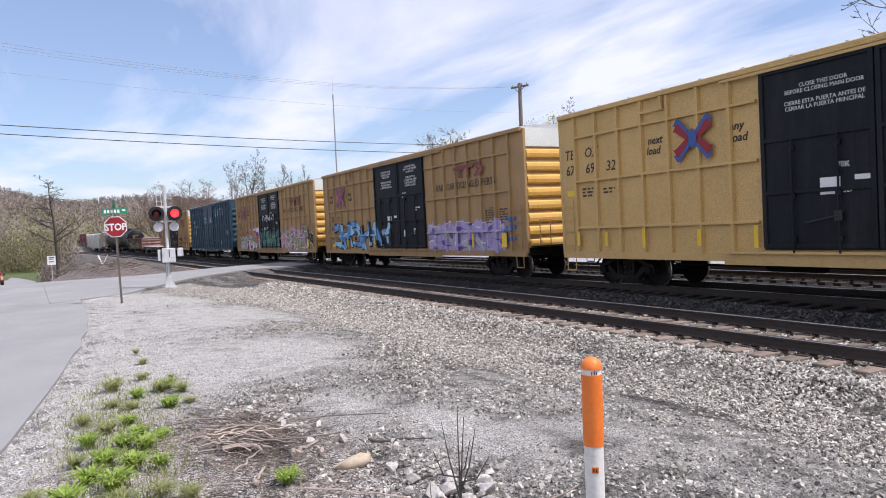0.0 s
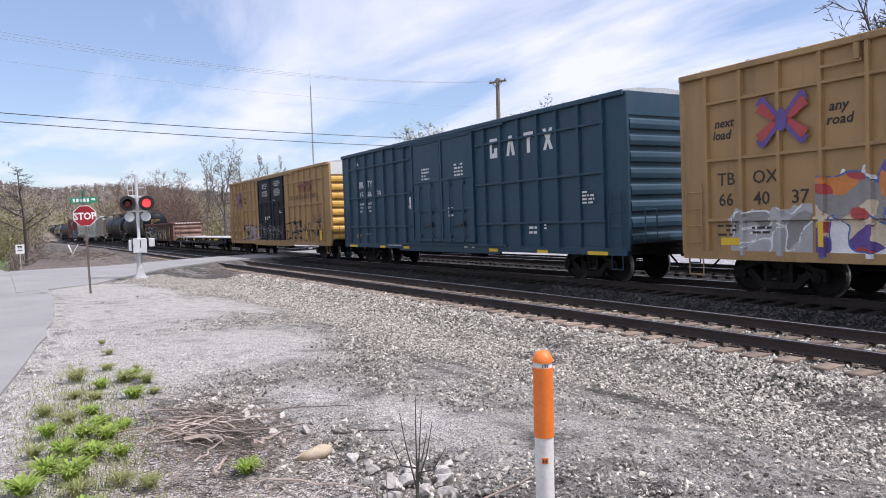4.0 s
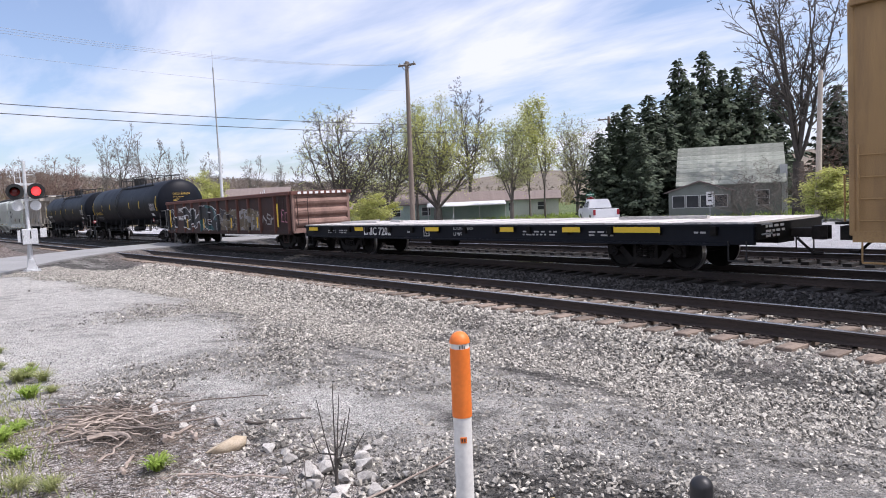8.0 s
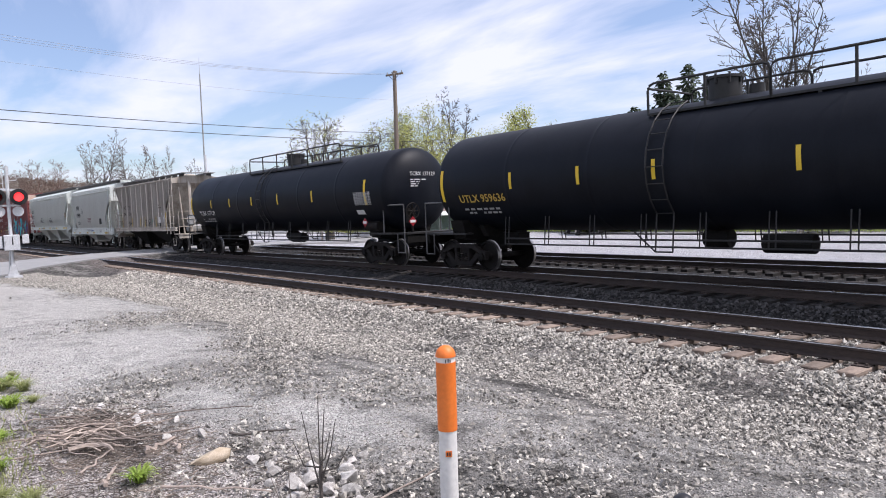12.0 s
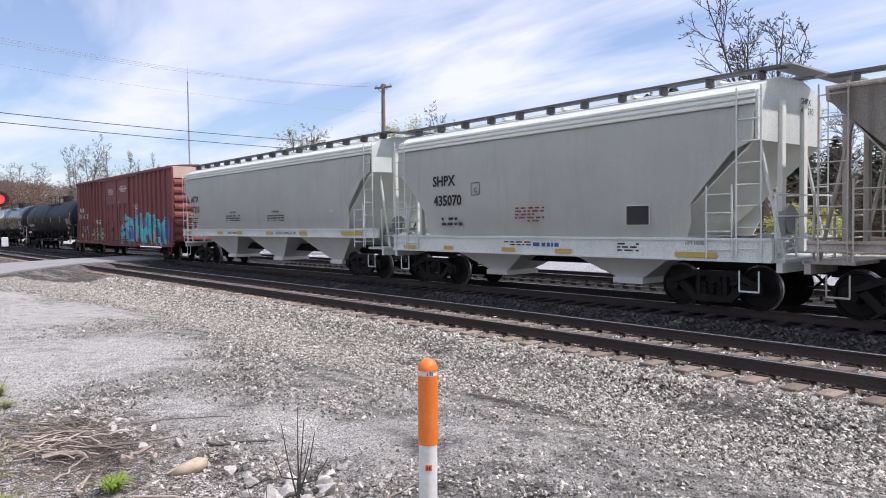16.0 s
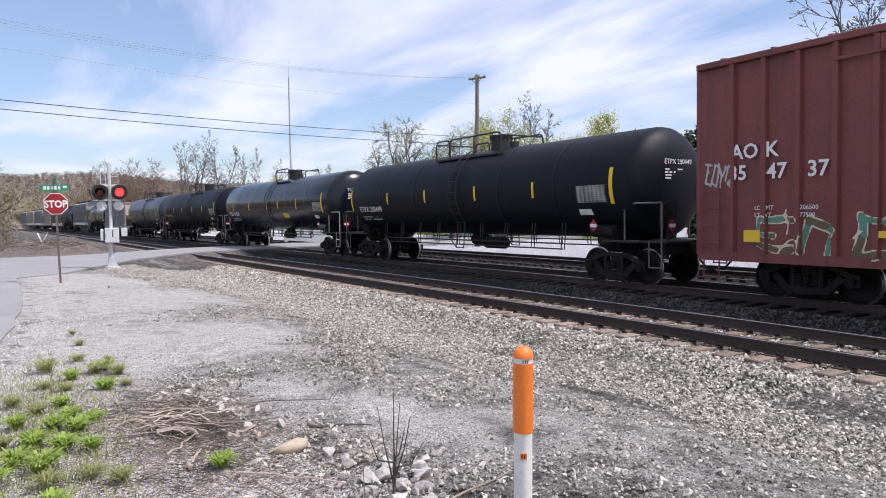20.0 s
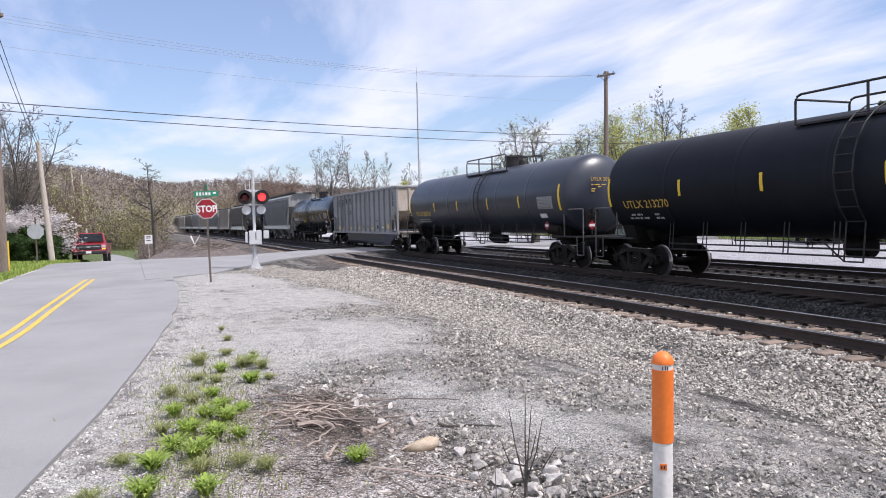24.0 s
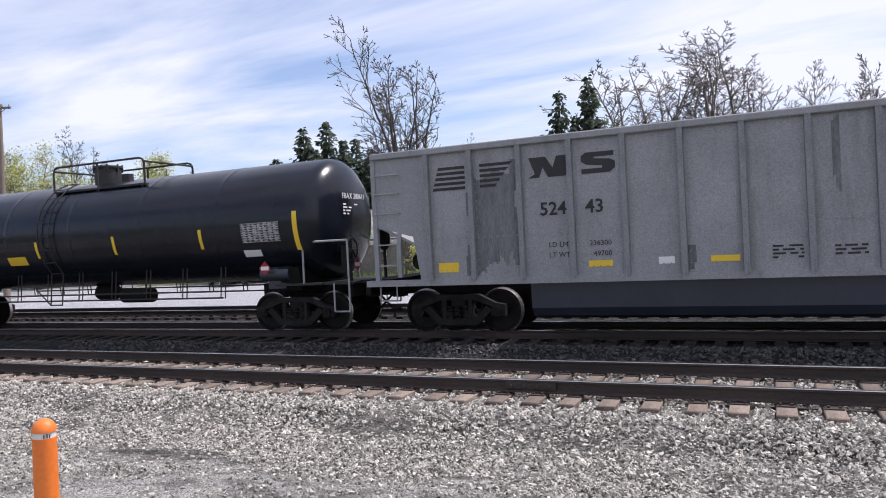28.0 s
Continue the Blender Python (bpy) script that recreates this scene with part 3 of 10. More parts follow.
def road_left(x):
    pts = ((-400, -310.0), (-160, -54.0), (-135, -23.5), (-118, -13.2), (-100, -9.8), (-84, -8.6), (-66, -7.3), (-56, -6.5), (-48, -5.7), (-32, -4.8), (-25, -4.7), (-16, -4.75), (-9, -5.2), (-5, -5.6), (0, -6.3), (8, -7.9), (60, -19), (400, -96))
    for (a, ya), (b, yb) in zip(pts, pts[1:]):
        if x <= b:
            return lerp(ya, yb, (x - a) / (b - a))
    return pts[-1][1]


def steps(spec):
    out = []
    for a, b, d in spec:
        k = max(1, round((b - a) / d))
        out += [a + (b - a) * i / k for i in range(k)]
    return out + [spec[-1][1]]


def build_ground():
    xs = steps(((-2500, -400, 300), (-400, -120, 20), (-120, -60, 4), (-60, -25, 0.8), (-25, -12, 0.4), (-12, 3, 0.2), (3, 20, 1), (20, 60, 4), (60, 400, 40), (400, 2500, 300)))
    ys = steps(((-2500, -200, 200), (-200, -20, 15), (-20, -6, 1.2), (-6, 4, 0.2), (4, 24, 0.3), (24, 60, 2), (60, 200, 20), (200, 2500, 300)))
    vs, ca, cb = [], [], []
    for x in xs:
        for y in ys:
            rough = 0.0
            if -22 < x < 10 and 0 < y < 9:
                rough = 0.03 * noise.noise((x * 0.8, y * 0.8, 0)) + 0.012 * noise.noise((x * 3, y * 3, 5))
            if -60 < x < -43 and -1.2 < y < 6:
                rough = smooth(0, 1, 1.3 - math.hypot((x + 50.5) / 6.8, (y - 2.4) / 3.2)) * (0.85 + 0.5 * noise.noise((x * 0.5, y * 0.9, 2)) + 0.35 * noise.noise((x * 1.6, y * 1.6, 4)))
            vs.append((x, y, ground_z(x, y) + rough))
            a, b = zones(x, y) if abs(x) < 420 and abs(y) < 220 else ((0, 0, 1, 1), (0, 0, 0, 1))
            ca.append(a)
            cb.append(b)
    ny = len(ys)
    fs = [(i * ny + j, (i + 1) * ny + j, (i + 1) * ny + j + 1, i * ny + j + 1) for i in range(len(xs) - 1) for j in range(ny - 1)]
    me = bpy.data.meshes.new("ground")
    me.from_pydata(vs, [], fs)
    me.polygons.foreach_set("use_smooth", [True] * len(fs))
    for nm, data in (("zone_a", ca), ("zone_b", cb)):
        at = me.attributes.new(nm, "FLOAT_COLOR", "POINT")
        at.data.foreach_set("color", np.clip(np.array(data, dtype=np.float32), 0, 1).ravel())
    me.materials.append(M_GROUND)
    tagged(new("ground", me), "grey gravel and ballast ground with pale dust and dirt patches", kind="structure")


build_ground()


def sheet(name, outline_a, outline_b, lift, material, label, n=1, thick=0.0, zf=None):
    """A strip between two edges that follows the ground; each edge a list of (x, y, extra z)."""
    vs, fs = [], []
    for (xa, ya, za), (xb, yb, zb) in zip(outline_a, outline_b):
        for k in range(n + 1):
            t = k / n
            x, y = lerp(xa, xb, t), lerp(ya, yb, t)
            vs.append((x, y, (zf(x, y) if zf else lerp(za, zb, t)) + lift))
    for i in range(len(outline_a) - 1):
        for k in range(n):
            a = i * (n + 1) + k
            fs.append((a, a + 1, a + n + 2, a + n + 1))
    me = bpy.data.meshes.new(name)
    me.from_pydata(vs, [], fs)
    bm = bmesh.new()
    bm.from_mesh(me)
    bmesh.ops.recalc_face_normals(bm, faces=bm.faces[:])
    if bm.faces and sum(f.normal.z for f in bm.faces) < 0:
        bmesh.ops.reverse_faces(bm, faces=bm.faces[:])
    if thick:
        r = bmesh.ops.extrude_face_region(bm, geom=bm.faces[:])
        for v in r["geom"]:
            if isinstance(v, bmesh.types.BMVert):
                v.co.z -= thick
        bmesh.ops.recalc_face_normals(bm, faces=bm.faces[:])
    bm.to_mesh(me)
    bm.free()
    me.materials.append(material)
    return tagged(new(name, me), label, kind="structure")


rx = steps(((-400, -120, 20), (-120, -50, 5), (-50, -5, 1), (-5, 10, 1.5), (10, 60, 5), (60, 400, 30)))
wob = [0.05 * noise.noise((x * 0.9, 0, 0)) + 0.03 * noise.noise((x * 3.1, 5, 0)) for x in rx]
sheet("road", [(x, road_left(x), base_z(x)) for x in rx], [(x, road_edge(x) + w, base_z(x)) for x, w in zip(rx, wob)], 0.035, M_ASPHALT, "worn pale grey asphalt road", n=6, thick=0.12)
for off in (-0.16, 0.06):
    lx = [x for x in rx if -26 < x < 30]
    mid = [(road_edge(x) * 0.55 + road_left(x) * 0.45) for x in lx]
    mid = [lerp(m, -2.27, smooth(0, 1, (-8 - x) / 8) * smooth(0, 1, (x + 60) / 14)) for m, x in zip(mid, lx)]
    sheet("road_marking", [(x, m + off, base_z(x)) for m, x in zip(mid, lx)], [(x, m + off + 0.1, base_z(x)) for m, x in zip(mid, lx)], 0.041, M_LINE, "double yellow centre line, worn")

# the side road that climbs over the tracks
sheet("side_road", [(x, y, cross_z(x, y)) for x, y in NEAR_E], [(x, y, cross_z(x, y)) for x, y in FAR_E], 0.05, M_ASPHALT, "pale worn road over the level crossing", n=24, thick=0.55, zf=cross_z)


# ---- tracks ----
RAIL_PROF = ((-0.075, -0.172), (0.075, -0.172), (0.075, -0.16), (0.012, -0.135), (0.010, -0.045), (0.036, -0.035), (0.036, -0.006), (0.030, 0.0), (-0.030, 0.0), (-0.036, -0.006), (-0.036, -0.035), (-0.010, -0.045), (-0.012, -0.135), (-0.075, -0.16))


def rail_mesh(yc):
    xs = steps(((-420, -120, 10), (-120, 40, 2), (40, 120, 8)))
    vs, fs, mi = [], [], []
    k = len(RAIL_PROF)
    for x in xs:
        for u, w in RAIL_PROF:
            vs.append((x, yc + bend(x) + u, rail_z(x) + w))
    for i in range(len(xs) - 1):
        for j in range(k):
            fs.append((i * k + j, i * k + (j + 1) % k, (i + 1) * k + (j + 1) % k, (i + 1) * k + j))
            mi.append(1 if j in (6, 7, 8) else 0)
    me = bpy.data.meshes.new("rail")
    me.from_pydata(vs, [], fs)
    me.polygons.foreach_set("material_index", mi)
    me.materials.append(M_RAILSIDE)
    me.materials.append(M_RAILTOP)
    bm = bmesh.new()
    bm.from_mesh(me)
    bmesh.ops.recalc_face_normals(bm, faces=bm.faces[:])
    bm.to_mesh(me)
    bm.free()
    return me


def tie_mesh(bm):
    box(bm, 0, 0, 0, 0.225, 2.62, 0.17, bevel=0.012)
    for s in (-0.7525, 0.7525):
        box(bm, 0, s, 0.092, 0.2, 0.36, 0.018)
        for x in (-0.06, 0.06):
            for y in (-0.12, 0.12):
                box(bm, x, s + y, 0.108, 0.03, 0.04, 0.03)
    for f in bm.faces:
        if f.calc_center_median().z > 0.0855:
            f.material_index = 1


TIE_X = []
TIE = {}
for key, m in (("near", M_TIE), ("dark", M_DARKTIE)):
    bm_ = bmesh.new()
    tie_mesh(bm_)
    TIE[key] = mesh_of("tie", bm_, (m, M_RAILSIDE))

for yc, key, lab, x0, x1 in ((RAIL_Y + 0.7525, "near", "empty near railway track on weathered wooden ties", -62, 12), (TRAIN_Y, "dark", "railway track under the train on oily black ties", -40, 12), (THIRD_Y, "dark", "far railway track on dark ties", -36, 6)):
    tr = thing("railway_track", pose(0, 0, 0), lab, "", kind="structure")
    for s in (-0.7525, 0.7525):
        part("rail", rail_mesh(yc + s), None, tr, "rust-sided steel rail with a bright worn head")
    x = x0
    rg = random.Random(int(yc * 10))
    while x < x1:
        if key == "near" and -17 < x < 6:
            TIE_X.append(x)
        if not (-48.5 < x < -40.4):
            sl = math.degrees(math.atan2(bend(x + 0.5) - bend(x - 0.5), 1))
            part("tie", TIE[key], None, tr, at=pose(x, yc + bend(x) + rg.uniform(-0.05, 0.05), rail_z(x) - 0.278 + rg.uniform(-0.01, 0.004), 0, -0.647, sl + rg.uniform(-1.2, 1.2)))
        x += 0.508 + rg.uniform(-0.04, 0.04)

# a bolted joint on the near rail
jt = bmesh.new()
for s in (-1, 1):
    box(jt, 0, s * 0.03, -0.09, 0.72, 0.03, 0.1, bevel=0.006)
    for k in range(4):
        rod(jt, (-0.27 + 0.18 * k, 0, -0.09), (-0.27 + 0.18 * k, s * 0.075, -0.09), 0.022, 8)
jx = -2.75
solid("joint_bar", jt, M_RAILSIDE, "bolted steel joint bar on the rail", "rail joint", m=pose(jx, RAIL_Y + bend(jx), rail_z(jx)))


# ---- loose stones ----
def scatter_stones(name, count, place, label, material, seed):
    """Many small angular stones in one mesh; place(rng) gives x, y and a size."""
    rg = np.random.RandomState(seed)
    octa = np.array([(1, 0, 0), (-1, 0, 0), (0, 1, 0), (0, -1, 0), (0, 0, 1), (0, 0, -1)], float) * 0.62
    tri = np.array([(0, 2, 4), (2, 1, 4), (1, 3, 4), (3, 0, 4), (2, 0, 5), (1, 2, 5), (3, 1, 5), (0, 3, 5)])
    pr = random.Random(seed)
    pts = [place(pr) for _ in range(count)]
    pts = [p for p in pts if p]
    k = len(pts)
    P = np.array([(x, y, ground_z(x, y)) for x, y, s in pts])
    S = np.array([s for _, _, s in pts])
    V = (np.tile(octa, (k, 1, 1)) + rg.uniform(-0.3, 0.3, (k, 6, 3))) * rg.uniform(0.5, 1.5, (k, 1, 3))
    q = rg.normal(size=(k, 4))
    q /= np.linalg.norm(q, axis=1)[:, None]
    w, x, y, z = q.T
    R = np.stack([np.stack([1 - 2 * (y * y + z * z), 2 * (x * y - z * w), 2 * (x * z + y * w)], -1), np.stack([2 * (x * y + z * w), 1 - 2 * (x * x + z * z), 2 * (y * z - x * w)], -1), np.stack([2 * (x * z - y * w), 2 * (y * z + x * w), 1 - 2 * (x * x + y * y)], -1)], 1)
    V = np.einsum("kij,kvj->kvi", R, V) * S[:, None, None]
    V[:, :, 2] *= 0.9
    V += P[:, None, :]
    V[:, :, 2] += (S * 0.26)[:, None]
    F = (tri[None] + (np.arange(k) * 6)[:, None, None]).reshape(-1, 3)
    me = bpy.data.meshes.new(name)
    me.vertices.add(k * 6)
    me.vertices.foreach_set("co", V.astype(np.float32).ravel())
    me.loops.add(len(F) * 3)
    me.loops.foreach_set("vertex_index", F.ravel().astype(np.int32))
    me.polygons.add(len(F))
    me.polygons.foreach_set("loop_start", np.arange(0, len(F) * 3, 3, dtype=np.int32))
    me.update(calc_edges=True)
    me.shade_flat()
    me.materials.append(material)
    return tagged(new(name, me), label, "gravel", kind="stuff")


def in_ballast(rg):
    x, y = 4.5 - 37 * rg.random() ** 1.4, rg.uniform(1.0, 8.95)
    near = math.hypot(x, y)
    if near < 1.7 or rg.random() < (x - 1.0) / 3.5 or y < road_edge(x) + 0.6 or (x < -23 and y < 1.9 + (-25.5 - x) * 0.38):
        return None
    if y - bend(x) > 8.62 and -17 < x < 6 and min(abs(x - q) for q in TIE_X) < 0.15:
        return None
    a, b = zones(x, y)
    if rg.random() < max(a[0] * 1.25, a[1] * 0.85) * 1.05 - 0.05:
        return None
    n1 = noise.noise((x * 0.5, y * 0.5, 9))
    if (n1 > 0.2 and rg.random() < 0.5 and y < 5) or rg.random() < b[0] * 1.1:
        return None
    v = y - bend(x)
    s = rg.uniform(0.013, 0.030) * (1.4 if rg.random() < 0.1 else 1.0) * lerp(0.9, 1.5, (v - 5.2) / 3.0) * (1.0 + 0.3 * smooth(0, 1, (-x - 10) / 10))
    return x, y, s


def in_track(rg):
    x = 5 - 21 * rg.random() ** 1.2
    v = rg.uniform(8.3, 11.9)
    s = rg.uniform(0.026, 0.055)
    if 8.70 < v < 11.42 and min(abs(x - q) for q in TIE_X) < 0.125 + s * 0.4:
        return None
    if abs(v - RAIL_Y) < 0.1 or abs(v - RAIL_Y - 1.505) < 0.1:
        return None
    return x, v + bend(x), s


def between_tracks(rg):
    x = 5 - 22 * rg.random() ** 1.2
    return x, rg.uniform(11.5, 13.8) + bend(x), rg.uniform(0.03, 0.065)


def in_apron(rg):
    x = -1.0 - 13 * rg.random() ** 1.4
    y = road_edge(x) + 2.4 * rg.random() ** 2 - 0.1
    if math.hypot(x, y) < 1.6 or rg.random() < zones(x, y)[0][1]:
        return None
    return x, y, rg.uniform(0.006, 0.02)


scatter_stones("ballast_stones", 300000, in_ballast, "angular grey ballast stones lying loose on the ground", M_STONE, 11)
scatter_stones("track_ballast", 42000, in_track, "angular ballast stones between the ties and tracks", M_STONE, 12)
scatter_stones("sooty_ballast", 15000, between_tracks, "ballast stones between the two tracks, coloured dark for the train shade", M_DARKSTONE, 14)
scatter_stones("fine_gravel", 14000, in_apron, "fine pale gravel on the road shoulder", mat("pale_grit", (0.36, 0.35, 0.335), (0.58, 0.565, 0.54), 0.95, scale=9, island=0.45), 13)


# ---- the freight train ----
MESH = {}


def shared(key, make, material, smooth=False):
    """One mesh for all alike parts."""
    if key not in MESH:
        bm = bmesh.new()
        make(bm)
        MESH[key] = mesh_of(key, bm, material, smooth)
    return MESH[key]


def truck_frame(bm):
    for s in (-1, 1):
        y0, y1 = s * 0.93, s * 1.07
        lo, hi = min(y0, y1), max(y0, y1)
        # a cast side frame: top chord, two sloping arms, pedestal ends
        prism(bm, [(-1.08, 0.36), (-1.08, 0.60), (-0.86, 0.64), (-0.50, 0.82), (0.50, 0.82), (0.86, 0.64), (1.08, 0.60), (1.08, 0.36), (0.92, 0.36), (0.90, 0.52), (0.40, 0.70), (-0.40, 0.70), (-0.90, 0.52), (-0.92, 0.36)], "y", lo, hi)
        prism(bm, [(-0.80, 0.50), (-0.66, 0.58), (-0.36, 0.30), (0.36, 0.30), (0.66, 0.58), (0.80, 0.50), (0.45, 0.17), (-0.45, 0.17)], "y", lo, hi)
        for x in (-0.30, 0.30):
            box(bm, x, s * 1.0, 0.5, 0.09, 0.15, 0.42)
        for x in (-0.18, 0.0, 0.18):
            for k in range(5):
                rod(bm, (x, s * 1.03, 0.31 + k * 0.055), (x, s * 1.03, 0.345 + k * 0.055), 0.075, 8)
    box(bm, 0, 0, 0.66, 0.36, 2.0, 0.22, bevel=0.03)
    box(bm, 0, 0, 0.82, 0.4, 0.4, 0.14)
    for x in (-0.42, 0.42):
        box(bm, x, 0, 0.42, 0.06, 1.9, 0.12)


def wheelset(bm):
    rod(bm, (0, -1.0, 0), (0, 1.0, 0), 0.08, 10)
    for s in (-1, 1):
        prof = ((0.66, 0.485), (0.69, 0.485), (0.705, 0.46), (0.80, 0.452), (0.81, 0.40), (0.765, 0.38), (0.75, 0.16), (0.80, 0.13), (0.83, 0.10))
        seg = 28
        rings = [[bm.verts.new((r * math.cos(2 * math.pi * i / seg), s * y, r * math.sin(2 * math.pi * i / seg))) for i in range(seg)] for y, r in prof]
        fs = []
        for k, (a, b) in enumerate(zip(rings, rings[1:])):
            for i in range(seg):
                f = bm.faces.new((a[i], a[(i + 1) % seg], b[(i + 1) % seg], b[i]))
                f.material_index = 1 if k in (1, 2) else 0
                fs.append(f)
        fs += [bm.faces.new(rings[0]), bm.faces.new(rings[-1])]
        bmesh.ops.recalc_face_normals(bm, faces=fs)
        rod(bm, (0, s * 0.98, 0), (0, s * 1.12, 0), 0.115, 12)
        for k in range(3):
            a = math.radians(120 * k + 30)
            rod(bm, (0.06 * math.cos(a), s * 1.12, 0.06 * math.sin(a)), (0.06 * math.cos(a), s * 1.145, 0.06 * math.sin(a)), 0.018, 6)


WHEELS = []


def add_trucks(e, c, x0, x1):
    for x in (x0, x1):
        t = part("truck", shared("truck_frame", truck_frame, M_TRUCK), None, e, at=pose(x, 0, 0))
        for w in (-0.89, 0.89):
            ob = part("wheelset", shared("wheelset", wheelset, (M_WHEEL, M_TREAD)), None, t, at=pose(w, 0, 0.457))
            WHEELS.append((ob, c, w))


def coupler_mesh(bm):
    box(bm, 0.22, 0, 0, 0.5, 0.17, 0.2, bevel=0.02)
    prism(bm, [(0.44, -0.13), (0.62, -0.17), (0.74, -0.12), (0.72, -0.04), (0.60, -0.03), (0.60, 0.06), (0.74, 0.10), (0.70, 0.19), (0.52, 0.20), (0.44, 0.12)], "z", -0.14, 0.14)
    rod(bm, (0.2, -0.25, -0.1), (0.55, -0.28, -0.42), 0.03, 6)
    rod(bm, (0.55, -0.28, -0.42), (0.72, -0.26, -0.40), 0.035, 6)


def add_couplers(e, half, z=0.86):
    part("coupler", shared("coupler", coupler_mesh, M_TRUCK), None, e, at=pose(half, 0, z))
    part("coupler", shared("coupler", coupler_mesh, M_TRUCK), None, e, at=pose(-half, 0, z, 0, 0, 180))


def ladder(e, w, h, rungs, material, at, name="ladder", post=0.018, key=""):
    """Grab irons: rungs between two posts, standing off the side."""
    def make(bm):
        for x in (-w / 2, w / 2):
            rod(bm, (x, -0.06, 0), (x, -0.06, h), post, 6)
        for k in range(rungs):
            z = h * (k + 0.5) / rungs
            rod(bm, (-w / 2, -0.06, z), (w / 2, -0.06, z), 0.013, 6)
            for x in (-w / 2, w / 2):
                rod(bm, (x, -0.06, z), (x, 0.0, z), 0.011, 4)
    return part(name, shared("ladder%s_%.2f_%.2f_%d_%s" % (key, w, h, rungs, material.name), make, material), None, e, at=at)


def step_mesh(bm):
    for x in (-0.2, 0.2):
        rod(bm, (x, 0, 0), (x, 0, 0.42), 0.016, 6)
    rod(bm, (-0.2, 0, 0.0), (0.2, 0, 0.0), 0.02, 6)


def strip(e, x, z, w, h, material, y=-1.57, name="reflector", m=None):
    bm = bmesh.new()
    box(bm, 0, 0, 0, w, 0.006, h)
    return part(name, bm, material, e, at=m if m is not None else pose(x, y, z))


def bars(e, x, z, w, h, rows, material, y=-1.513, name="stencil", seed=1, m=None, fill=0.75):
    """Small stencilled writing, too small to read: rows of short bars."""
    rg = random.Random(seed)
    bm = bmesh.new()
    for k in range(rows):
        zz = h / 2 - (k + 0.5) * h / rows
        u = -w / 2
        while u < w / 2 - 0.04:
            d = min(rg.uniform(0.08, 0.28), w / 2 - u)
            if rg.random() < fill + 0.1:
                box(bm, u + d / 2, 0, zz, d * 0.86, 0.003, h / rows * 0.5)
            u += d + rg.uniform(0.02, 0.06)
    if len(bm.verts) == 0:
        box(bm, 0, 0, 0, w, 0.003, h / rows * 0.5)
    return part(name, bm, material, e, at=m if m is not None else pose(x, y, z), kind="stuff")


def seg_dist(px, pz, ax, az, bx, bz):
    dx, dz = bx - ax, bz - az
    t = np.clip(((px - ax) * dx + (pz - az) * dz) / (dx * dx + dz * dz + 1e-9), 0, 1)
    return np.hypot(px - ax - t * dx, pz - az - t * dz)


